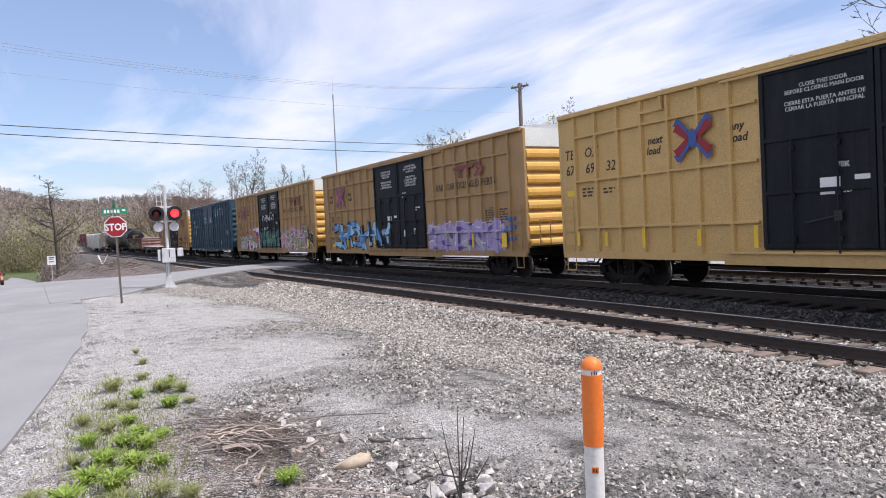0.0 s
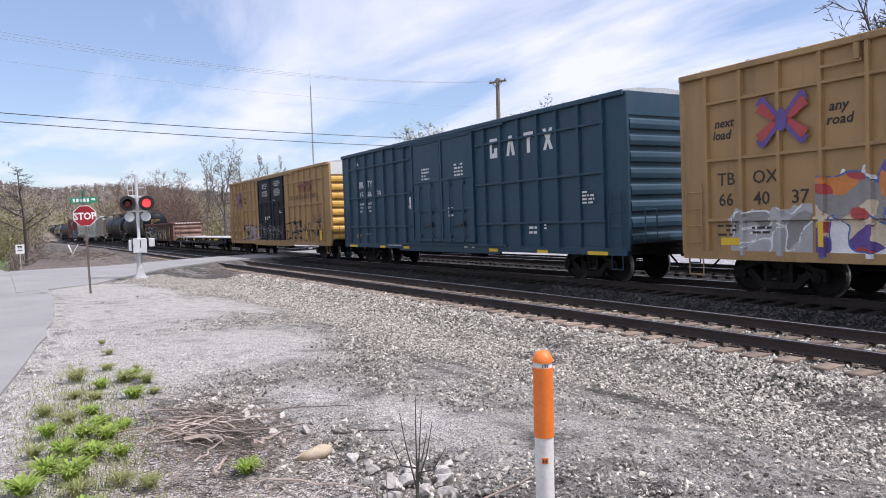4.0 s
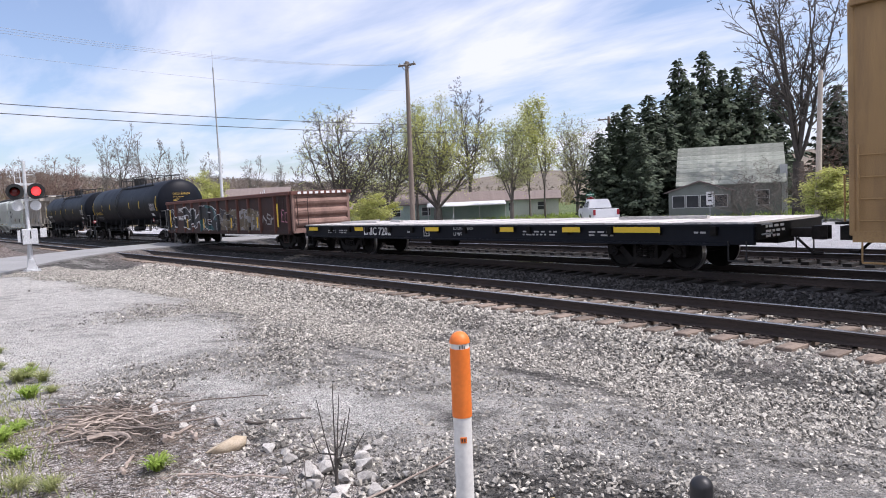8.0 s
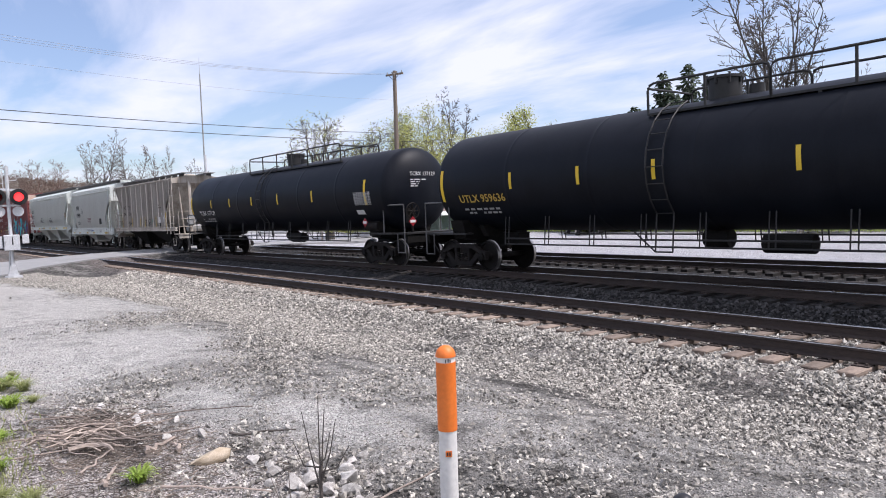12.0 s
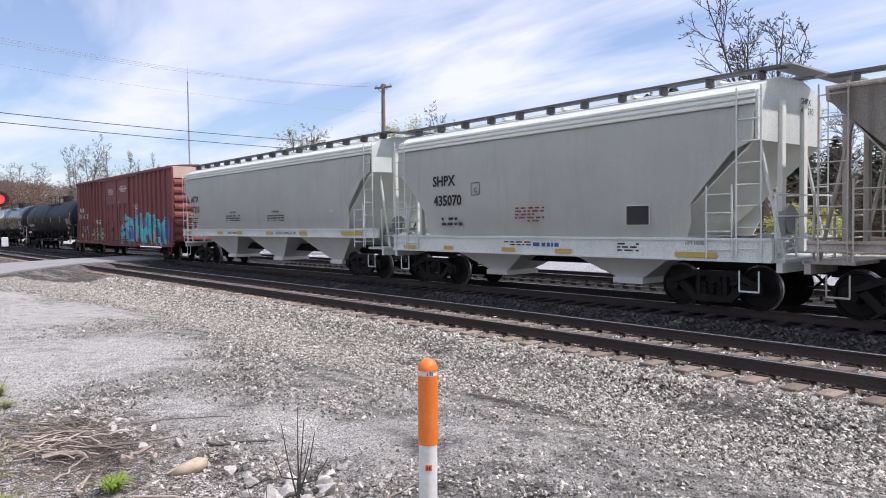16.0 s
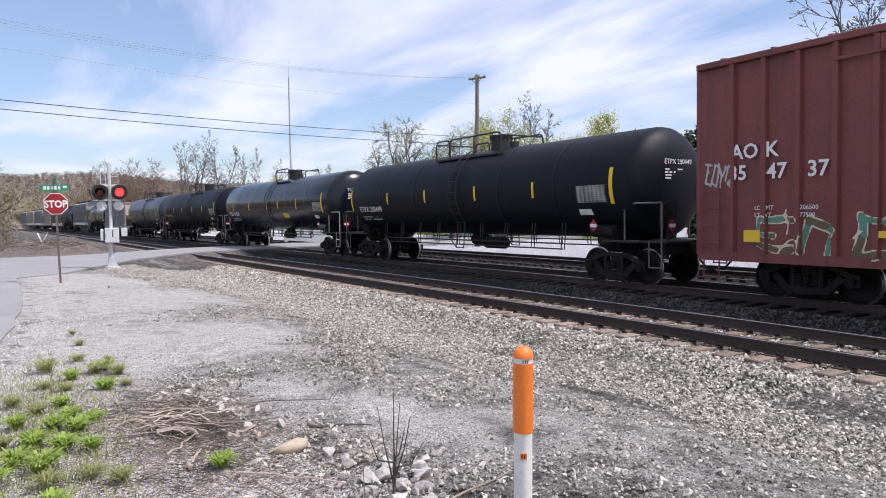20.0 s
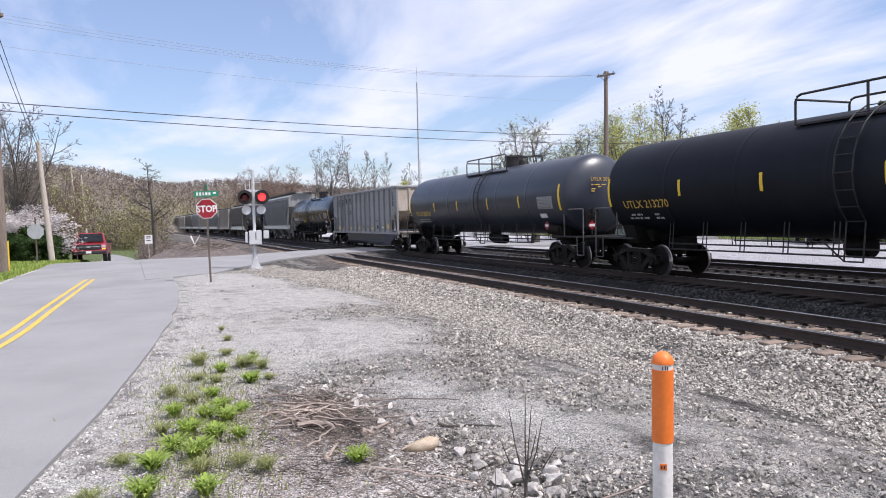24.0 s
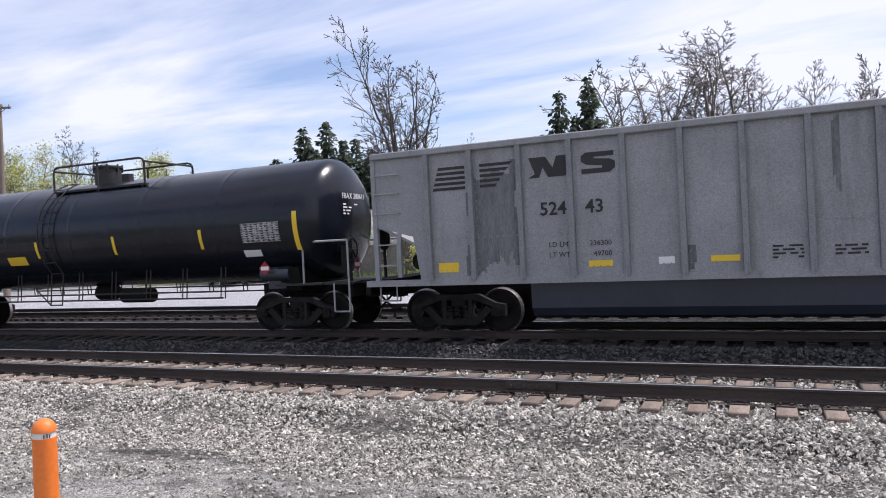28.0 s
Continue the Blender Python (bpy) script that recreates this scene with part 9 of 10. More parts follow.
solid("guy_guard", bm, M_YELLOW, "yellow plastic guard on a pole's stay wire", "guard", m=pose(-31.8, -5.75, gz))

ax, ay = polar(-70.35, 82)
e = thing("radio_mast", pose(ax, ay, ground_z(ax, ay)), "slender grey radio mast with a thicker foot pole", "mast")
hz = -ground_z(ax, ay)
bm = bmesh.new()
rod(bm, (0, 0, 0), (0, 0, height_at(4.2, 82) + hz), 0.16, 12, 0.14)
part("foot_pole", bm, M_SILVER, e)
bm = bmesh.new()
rod(bm, (-0.25, 0, 2), (-0.25, 0, height_at(10.2, 82) + hz), 0.095, 8, 0.07)
part("upper_pole", bm, M_GRAB, e)
bm = bmesh.new()
rod(bm, (-0.25, 0, height_at(10.2, 82) + hz), (-0.25, 0, height_at(11.4, 82) + hz), 0.02, 5)
part("whip", bm, M_GALV, e)


# -- crossing signal --
def crossing_signal(x, y, yaw, label, lit):
    z0 = max(ground_z(x, y), cross_z(x, y) - 0.1)
    e = thing("crossing_signal", pose(x, y, z0, 0, 0, yaw), label, "crossing signal", "crossing signals")
    bm = bmesh.new()
    rod(bm, (0, 0, 0.3), (0, 0, 3.75), 0.055, 12)
    part("mast", bm, M_SILVER, e, smooth=True)
    bm = bmesh.new()
    rod(bm, (0, 0, 0), (0, 0, 0.08), 0.26, 8)
    prism(bm, [(-0.16, 0.08), (0.16, 0.08), (0.08, 0.42), (-0.08, 0.42)], "y", -0.16, 0.16)
    for a in range(4):
        rod(bm, (0.2 * math.cos(a * 1.57 + 0.78), 0.2 * math.sin(a * 1.57 + 0.78), -0.15), (0.2 * math.cos(a * 1.57 + 0.78), 0.2 * math.sin(a * 1.57 + 0.78), 0.16), 0.03, 6)
    part("base", bm, M_SILVER, e)
    bm = bmesh.new()
    box(bm, 0, 0, 2.96, 0.75, 0.08, 0.07)
    box(bm, 0, 0, 2.44, 0.7, 0.07, 0.06)
    part("crossarm", bm, M_SILVER, e)
    for k, s in enumerate((-1, 1)):
        bm = bmesh.new()
        rod(bm, (0, 0.02, 0), (0, -0.02, 0), 0.27, 24)
        u = part("lamp_disc", bm, M_BLACKIRON, e, "round black backing disc", at=pose(s * 0.31, -0.16, 2.72))
        bm = bmesh.new()
        seg = 18
        for i in range(seg):
            a0, a1 = math.radians(-20 + 220 * i / seg), math.radians(-20 + 220 * (i + 1) / seg)
            f = [bm.verts.new((0.165 * math.cos(a), yy, 0.165 * math.sin(a))) for a, yy in ((a0, -0.02), (a1, -0.02), (a1, -0.3), (a0, -0.3))]
            bm.faces.new(f)
        bmesh.ops.solidify(bm, geom=bm.faces[:], thickness=0.008)
        part("hood", bm, M_BLACKIRON, u)
        bm = bmesh.new()
        bmesh.ops.create_uvsphere(bm, u_segments=16, v_segments=8, radius=0.15, matrix=Matrix.Translation((0, -0.02, 0)) @ Matrix.Diagonal((1, 0.3, 1, 1)))
        part("lens", bm, M_LENS_ON if lit == k else M_LENS_OFF, u, "glowing red lens" if lit == k else "", smooth=True)
        bm = bmesh.new()
        rod(bm, (0, -0.02, 0), (0, 0.16, 0), 0.17, 14, 0.12)
        part("lamp_back", bm, M_SILVER, e, at=pose(s * 0.27, 0.05, 2.24), smooth=True)
    for bx, bz, w, h, d in ((0.02, 1.2, 0.46, 0.52, 0.3), (0.42, 1.3, 0.2, 0.3, 0.2), (-0.3, 1.22, 0.1, 0.4, 0.16)):
        bm = bmesh.new()
        box(bm, 0, 0, 0, w, d, h, bevel=0.015)
        b = part("equipment_box", bm, M_SILVER, e, at=pose(bx, -0.08, bz))
        if w > 0.4:
            bm = bmesh.new()
            box(bm, 0.02, -0.156, 0.06, 0.035, 0.004, 0.26)
            part("notice", bm, M_BLACKINK, b)
            bm = bmesh.new()
            box(bm, -0.2, -0.16, 0, 0.03, 0.03, 0.1)
            part("latch", bm, M_GRAB, b)
    bm = bmesh.new()
    for xx in (-0.28, -0.12):
        rod(bm, (xx, 0, 3.0), (xx - 0.02, 0, 3.62), 0.014, 5)
    for zz in (3.18, 3.4, 3.6):
        rod(bm, (-0.3, 0, zz), (-0.1, 0, zz), 0.012, 5)
    rod(bm, (0, 0, 3.28), (0.26, 0, 3.28), 0.018, 6)
    rod(bm, (-0.28, 0, 3.0), (0.0, 0, 3.0), 0.014, 5)
    part("bracket", bm, M_SILVER, e)
    bm = bmesh.new()
    for k in range(2):
        rod(bm, (-0.12 + 0.06 * k, 0.02, 0.1), (-0.05 + 0.05 * k, 0.0, 0.98), 0.028, 8)
    part("conduit", bm, M_GALV, e)


crossing_signal(-27.7, 3.17, 84, "silver crossing signal with one red light glowing", 1)
sx, sy = polar(-67.2, 60)
crossing_signal(sx, sy, 70, "distant silver crossing signal with dark lamps", -1)


def octagon(r):
    return [(r * math.cos(math.radians(22.5 + 45 * k)), r * math.sin(math.radians(22.5 + 45 * k))) for k in range(8)]


def stop_sign(x, y, yaw, zc, r, label, blades=True, front=True, lean=0.0):
    z0 = ground_z(x, y)
    e = thing("stop_sign", pose(x, y, z0, 0, lean, yaw), label, "road sign")
    bm = bmesh.new()
    box(bm, 0, 0.03, (zc + r + 0.3) / 2 - 0.1, 0.055, 0.04, zc + r + 0.5)
    part("post", bm, M_RUSTPOST, e)
    bm = bmesh.new()
    prism(bm, octagon(r), "y", -0.004, 0.004)
    p = part("sign_plate", bm, M_WHITE if front else M_GALV, e, at=pose(0, 0, zc))
    if front:
        bm = bmesh.new()
        prism(bm, octagon(r * 0.93), "y", -0.0075, -0.0045)
        part("red_field", bm, M_RED, p)
        words("STOP", r * 0.86, M_WHITE, p, pose(0, -0.010, -r * 0.31, 90), align="CENTER", wide=0.86, bold=0.008)
    if blades:
        for z, turn, w in ((zc + r + 0.12, 8, 0.66), (zc + r + 0.30, 98, 0.6)):
            bm = bmesh.new()
            box(bm, 0, 0, 0, w, 0.008, 0.16, bevel=0.003)
            b = part("name_blade", bm, M_SIGNGREEN, e, "green street name blade", at=pose(0, 0, z, 0, 0, turn))
            bm = bmesh.new()
            for k in range(5):
                box(bm, -w * 0.36 + k * 0.085, -0.0065, 0, 0.055, 0.003, 0.09)
            box(bm, w * 0.36, -0.0065, 0.02, 0.09, 0.003, 0.05)
            part("lettering", bm, M_WHITE, b)
    return e


stop_sign(-21.56, 1.18, 87, 2.13, 0.305, "red octagonal stop sign on a thin rusty post", lean=-1.0)
stop_sign(-36.8, -5.45, 85, 1.58, 0.36, "grey back of an octagonal sign on a dark post", blades=False, front=False)
qx, qy = polar(-41.45, 60)
stop_sign(qx, qy, 41, height_at(-1.05, 60) - ground_z(qx, qy), 0.36, "distant red stop sign with a green name blade")


def plate_sign(x, y, yaw, zc, w, h, label, material=None):
    e = thing("road_sign", pose(x, y, ground_z(x, y), 0, 0, yaw), label, "road sign")
    bm = bmesh.new()
    box(bm, 0, 0.03, zc / 2, 0.05, 0.04, zc + h)
    part("post", bm, M_GALV, e)
    bm = bmesh.new()
    box(bm, 0, 0, zc, w, 0.008, h, bevel=0.003)
    part("sign_plate", bm, material or M_WHITE, e)
    bm = bmesh.new()
    for z, ww in ((0.3, 0.6), (0.15, 0.5), (-0.15, 0.55)):
        box(bm, 0, -0.006, zc + z * h, w * ww, 0.003, h * 0.1)
    part("lettering", bm, M_BLACKINK, e)


plate_sign(-53.5, -1.05, 90, 1.45, 0.5, 0.6, "small white road sign beside the road")
wx, wy = polar(-32.6, 56)
plate_sign(wx, wy, 33, 1.6, 0.5, 1.0, "white upright sign before the grey house")


# -- vehicles --
def pickup(m, paint, label, lamps=True):
    """A crew-cab pickup; its nose points to +x of its own space."""
    e = thing("pickup_truck", m, label, "pickup truck")
    bm = bmesh.new()
    prism(bm, [(2.88, 0.5), (2.9, 0.95), (2.78, 1.16), (1.35, 1.24), (1.3, 1.24), (-0.75, 1.24), (-2.9, 1.24), (-2.9, 0.55), (-2.35, 0.5), (-1.35, 0.5), (1.35, 0.5), (2.3, 0.5)], "y", -0.99, 0.99)
    bmesh.ops.bevel(bm, geom=bm.edges[:], offset=0.05, segments=2, affect="EDGES")
    part("body", bm, paint, e, smooth=True)
    bm = bmesh.new()
    lo = [(1.45, -0.93), (-0.85, -0.93), (-0.85, 0.93), (1.45, 0.93)]
    hi = [(0.72, -0.74), (-0.62, -0.74), (-0.62, 0.74), (0.72, 0.74)]
    a = [bm.verts.new((u, v, 1.2)) for u, v in lo]
    b = [bm.verts.new((u, v, 1.92)) for u, v in hi]
    bm.faces.new(b)
    bm.faces.new(a)
    for i in range(4):
        bm.faces.new((a[i], a[(i + 1) % 4], b[(i + 1) % 4], b[i]))
    bmesh.ops.recalc_face_normals(bm, faces=bm.faces[:])
    bmesh.ops.bevel(bm, geom=bm.edges[:], offset=0.06, segments=2, affect="EDGES")
    part("cab", bm, paint, e, smooth=True)
    bm = bmesh.new()
    v = [bm.verts.new(p) for p in ((1.40, -0.80, 1.30), (1.40, 0.80, 1.30), (0.82, 0.68, 1.84), (0.82, -0.68, 1.84))]
    bm.faces.new(v)
    bmesh.ops.solidify(bm, geom=bm.faces[:], thickness=0.02)
    bmesh.ops.translate(bm, vec=(0.03, 0, 0.03), verts=bm.verts[:])
    part("windscreen", bm, M_GLASS, e)
    for s in (-1, 1):
        bm = bmesh.new()
        for x0, x1 in ((1.12, 0.35), (0.27, -0.66)):
            v = [bm.verts.new(p) for p in ((x0, s * 0.915, 1.32), (x1, s * 0.915, 1.32), (x1 + 0.05, s * 0.785, 1.78), (x0 - 0.33 if x0 > 1 else x0, s * 0.785, 1.78))]
            bm.faces.new(v)
        bmesh.ops.solidify(bm, geom=bm.faces[:], thickness=0.015)
        part("side_window", bm, M_GLASS, e)
        bm = bmesh.new()
        box(bm, 1.1, s * 1.08, 1.33, 0.12, 0.2, 0.2, bevel=0.03)
        part("mirror", bm, M_PLASTIC, e)
        if lamps:
            bm = bmesh.new()
            box(bm, 2.84, s * 0.84, 0.98, 0.1, 0.24, 0.2, bevel=0.02)
            part("headlight", bm, M_LAMP, e)
    bm = bmesh.new()
    box(bm, 2.88, 0, 0.96, 0.08, 1.42, 0.34, bevel=0.03)
    part("grille", bm, M_PLASTIC, e)
    bm = bmesh.new()
    box(bm, 2.93, 0, 0.98, 0.03, 0.24, 0.1, bevel=0.03)
    box(bm, 2.925, 0, 0.98, 0.02, 1.34, 0.03)
    part("badge", bm, M_CHROME, e, "plain bright badge on the grille")
    bm = bmesh.new()
    box(bm, 2.9, 0, 0.62, 0.22, 1.94, 0.2, bevel=0.04)
    part("bumper", bm, M_PLASTIC, e)
    bm = bmesh.new()
    box(bm, 3.015, 0, 0.64, 0.01, 0.3, 0.15)
    part("number_plate", bm, M_WHITE, e, "blank white plate")
    bm = bmesh.new()
    box(bm, -1.85, 0, 1.2, 1.9, 1.72, 0.12)
    part("bed_floor", bm, M_PLASTIC, e)
    for s in (-1, 1):
        bm = bmesh.new()
        box(bm, -2.9, s * 0.88, 0.98, 0.06, 0.18, 0.4, bevel=0.01)
        part("tail_light", bm, M_RED, e)
        for x in (1.85, -1.85):
            def tyre(b):
                rod(b, (0, -0.13, 0), (0, 0.13, 0), 0.4, 24)
            w = part("wheel", shared("tyre", tyre, M_TYRE), None, e, at=pose(x, s * 0.88, 0.4))
            part("rim", shared("rim", lambda b: rod(b, (0, -0.14, 0), (0, 0.14, 0), 0.25, 12), M_CHROME), None, w)
    return e


red_truck = pickup(pose(-38, -3.3, base_z(-38) + 0.035), M_TRUCKRED, "red crew-cab pickup truck with a black grille waiting on the road")
bm = bmesh.new()
box(bm, 2.87, 0.86, 0.84, 0.06, 0.2, 0.08)
part("indicator", bm, M_AMBER, red_truck, "lit amber indicator")
tx, ty = polar(-40.9, 57)
pickup(pose(tx, ty, ground_z(tx, ty), 0, 0, 143), M_CARWHITE, "white pickup truck parked beyond the tracks")


# -- houses --
def house(az, d, yaw, w, dp, eave, ridge, wallm, roofm, label, windows=(), porch=None, doors=()):
    """A gabled house; its long front looks towards the camera when yaw is az."""
    x, y = polar(az, d)
    e = thing("house", pose(x, y, ground_z(x, y), 0, 0, -yaw), label, "house")
    bm = bmesh.new()
    prism(bm, [(-dp / 2, 0), (dp / 2, 0), (dp / 2, eave), (0, ridge - 0.05), (-dp / 2, eave)], "x", -w / 2, w / 2)
    part("wall", bm, wallm, e)
    n = int(eave / 0.2)
    bm = bmesh.new()
    for k in range(n):
        box(bm, 0, -dp / 2 - 0.012, 0.1 + 0.2 * k, w + 0.02, 0.02, 0.185)
    part("siding", bm, wallm, e)
    for s in (-1, 1):
        bm = bmesh.new()
        sl = math.hypot(dp / 2 + 0.35, ridge - eave)
        prism(bm, [(0, ridge), (s * (dp / 2 + 0.4), eave - 0.15), (s * (dp / 2 + 0.4), eave - 0.07), (0, ridge + 0.09)], "x", -w / 2 - 0.35, w / 2 + 0.35)
        part("roof", bm, roofm, e)
        if s < 0:
            rows = 9
            for k in range(rows):
                t = (k + 0.5) / rows
                yy, zz = -(dp / 2 + 0.4) * t, ridge + 0.1 + (eave - 0.07 - ridge - 0.09) * t
                part("roof_course", shared("course_%.1f_%.1f_%.1f" % (w, dp, ridge - eave), lambda b: box(b, 0, 0, 0, w + 0.7, sl / rows * 0.98, 0.03), roofm), None, e, at=pose(0, yy, zz, math.degrees(math.atan2(ridge - eave + 0.1, dp / 2 + 0.4)) + 1.5))
    for wx_, wz, ww, wh in windows:
        bm = bmesh.new()
        box(bm, 0, 0, 0, ww + 0.16, 0.06, wh + 0.16)
        f = part("window", bm, M_WHITESIDE, e, at=pose(wx_, -dp / 2 - 0.03, wz))
        bm = bmesh.new()
        box(bm, 0, -0.032, 0, ww, 0.012, wh)
        part("pane", bm, M_GLASS, f)
        bm = bmesh.new()
        box(bm, 0, -0.042, 0, ww, 0.012, 0.04)
        part("glazing_bar", bm, M_WHITESIDE, f)
    return e


g = house(-31.2, 64, -31.2, 7.4, 6.4, 2.7, 5.7, M_SIDING, M_SHINGLE, "small grey-green clapboard house with a mossy shingle roof", windows=((2.4, 1.5, 0.8, 1.1),))
# its glazed porch under a low gable
bm = bmesh.new()
prism(bm, [(-2.3, 0), (2.3, 0), (2.3, 2.15), (0, 2.9), (-2.3, 2.15)], "y", -5.0, -3.1)
part("porch", bm, M_SIDING, g, at=pose(-2.2, 0, 0))
for k in range(11):
    part("clapboard", shared("clapboard", lambda b: box(b, 0, 0, 0, 4.6, 0.03, 0.17), M_SIDING), None, g, at=pose(-2.2, -5.01, 0.1 + 0.195 * k))
for s in (-1, 1):
    bm = bmesh.new()
    prism(bm, [(0, 2.92), (s * 2.65, 2.06), (s * 2.65, 2.14), (0, 3.02)], "y", -5.3, -2.9)
    part("porch_roof", bm, M_BROWNROOF, g, at=pose(-2.2, 0, 0))
for k in range(4):
    bm = bmesh.new()
    box(bm, 0, 0, 0, 0.98, 0.05, 1.0)
    f = part("window", bm, M_WHITESIDE, g, at=pose(-3.75 + 1.04 * k, -5.03, 1.4))
    bm = bmesh.new()
    box(bm, 0, -0.03, 0, 0.88, 0.012, 0.9)
    part("pane", bm, M_GLASS, f)
bm = bmesh.new()
box(bm, 3.9, -2.4, 1.9, 0.5, 0.9, 4.2)
part("chimney", bm, M_WHITESIDE, g, "white block chimney")

h2 = house(-67.6, 112, -60, 9.0, 7.5, 3.9, 5.6, M_WHITESIDE, M_BROWNROOF, "pale two-storey house with a brown gable roof", windows=((-3, 3.0, 0.9, 1.1), (0, 3.0, 0.9, 1.1), (3, 3.0, 0.9, 1.1), (-3, 1.0, 0.9, 1.1), (0.5, 1.0, 0.9, 1.1)))
house(-64.9, 96, -64, 5.5, 5.0, 1.8, 2.9, M_WHITESIDE, M_BROWNROOF, "low white garage with a dark roof", windows=((-1.2, 1.0, 0.8, 0.8), (0.6, 1.0, 0.8, 0.8)))
house(-62.6, 104, -62, 7.5, 5.0, 2.0, 3.4, M_SIDING, M_BROWNROOF, "weathered dark shed with a brown roof")
gh = house(-53.0, 84, -53, 14.5, 5.5, 2.2, 3.2, M_GREENSIDE, M_BROWNROOF, "long low pale green trailer home", windows=((-5.6, 1.3, 0.9, 0.9), (-2.2, 1.3, 0.9, 0.9)))
bm = bmesh.new()
prism(bm, [(-5.2, 1.75), (-2.6, 2.2), (-2.6, 2.28), (-5.2, 1.83)], "x", -2.0, 6.8)
for x in (-1.9, 0.9, 3.8, 6.7):
    box(bm, x, -5.1, 0.9, 0.1, 0.1, 1.8)
part("awning", bm, M_METALROOF, gh, "white metal awning on posts")
house(-46.6, 88, -46, 8.0, 5.0, 2.2, 3.0, M_WHITESIDE, M_BROWNROOF, "low white house behind budding trees", windows=((-2, 1.3, 0.9, 0.9), (2, 1.3, 0.9, 0.9)))
house(12, 95, 12, 9, 6, 2.4, 4.4, M_WHITESIDE, M_BROWNROOF, "small white house behind bare trees", windows=((-2, 1.4, 0.9, 1.0), (2, 1.4, 0.9, 1.0)))


def cabinet(az, d, w, h, label, n=2):
    x, y = polar(az, d)
    e = thing("equipment_cabinet", pose(x, y, ground_z(x, y), 0, 0, -az), label, "cabinet")
    bm = bmesh.new()
    box(bm, 0, 0, h / 2, w, 1.2, h, bevel=0.03)
    part("body", bm, M_SILVER, e)
    bm = bmesh.new()
    box(bm, 0, 0, h + 0.03, w + 0.15, 1.35, 0.08)
    part("lid", bm, M_SILVER, e)
    for k in range(n):
        bm = bmesh.new()
        box(bm, 0, -0.62, h * 0.5, w / n - 0.12, 0.03, h * 0.86, bevel=0.005)
        dd = part("door", bm, M_SILVER, e, at=pose(-w / 2 + (k + 0.5) * w / n, 0, 0))
        bm = bmesh.new()
        box(bm, w / n * 0.32, -0.65, h * 0.5, 0.04, 0.04, 0.2)
        part("handle", bm, M_GRAB, dd)


cabinet(-69.9, 60, 2.4, 1.9, "silver railway equipment cabinet beyond the crossing")
cabinet(-68.3, 62, 1.6, 2.2, "tall silver railway equipment cabinet")


# -- foreground --
def marker_post(x, y, h, r):
    e = thing("marker_post", pose(x, y, ground_z(x, y), 0.4, 0.9), "round white marker post with a bright orange top sleeve", "marker post")
    bm = bmesh.new()
    rod(bm, (0, 0, -0.2), (0, 0, h - 0.05), r * 0.93, 24)
    part("post", bm, M_OFFWHITE, e, smooth=True)
    bm = bmesh.new()
    prof = [(r, h - 0.405), (r, h - 0.078)]
    seg = 24
    rings = [[bm.verts.new((q * math.cos(6.2832 * i / seg), q * math.sin(6.2832 * i / seg), z)) for i in range(seg)] for q, z in [(r * 0.9, h - 0.405)] + prof + [(r * 0.9, h - 0.078)]]
    for a, b in zip(rings, rings[1:]):
        for i in range(seg):
            bm.faces.new((a[i], a[(i + 1) % seg], b[(i + 1) % seg], b[i]))
    part("sleeve", bm, M_ORANGE, e, "orange sleeve", smooth=True)
    bm = bmesh.new()
    rings = []
    for k in range(9):
        a = math.pi / 2 * k / 8
        rings.append([bm.verts.new((max(r * 1.03 * math.cos(a), 0.001) * math.cos(6.2832 * i / seg), max(r * 1.03 * math.cos(a), 0.001) * math.sin(6.2832 * i / seg), h - 0.053 + 0.053 * math.sin(a))) for i in range(seg)])
    for a, b in zip(rings, rings[1:]):
        for i in range(seg):
            bm.faces.new((a[i], a[(i + 1) % seg], b[(i + 1) % seg], b[i]))
    bm.faces.new(rings[0])
    bmesh.ops.recalc_face_normals(bm, faces=bm.faces[:])
    part("cap", bm, M_ORANGE, e, "domed orange cap", smooth=True)
    for k, (a0, z, wd, hh, m) in enumerate(((-72, h - 0.51, 0.030, 0.028, M_ORANGE), (-75, h - 0.068, 0.004, 0.016, M_BLACKINK), (-60, h - 0.066, 0.004, 0.018, M_BLACKINK), (-47, h - 0.069, 0.004, 0.014, M_BLACKINK))):
        a = radians(a0 + 37)
        bm = bmesh.new()
        box(bm, 0, 0, 0, wd, 0.003, hh)
        lab = part("label_sticker", bm, m, e, at=pose(r * 0.945 * math.cos(a), r * 0.945 * math.sin(a), z, 0, 0, math.degrees(a) + 90))
        if k == 0:
            bm = bmesh.new()
            for j in range(2):
                box(bm, -0.007 + 0.012 * j, -0.003, 0, 0.006, 0.002, 0.016)
            part("lettering", bm, M_BLACKINK, lab)


marker_post(-2.61, 2.02, 1.03, 0.047)
e = thing("short_post", pose(-0.965, 1.465, ground_z(-0.965, 1.465)), "slim dark post with a rounded black rubber cap", "post")
bm = bmesh.new()
rod(bm, (0, 0, -0.1), (0, 0, 0.86), 0.022, 12)
part("post", bm, M_GRAB, e)
bm = bmesh.new()
bmesh.ops.create_uvsphere(bm, u_segments=20, v_segments=12, radius=0.0275, matrix=Matrix.Translation((0, 0, 0.928)))
rod(bm, (0, 0, 0.80), (0, 0, 0.928), 0.0275, 20)
part("cap", bm, M_BLACKCAP, e, smooth=True)


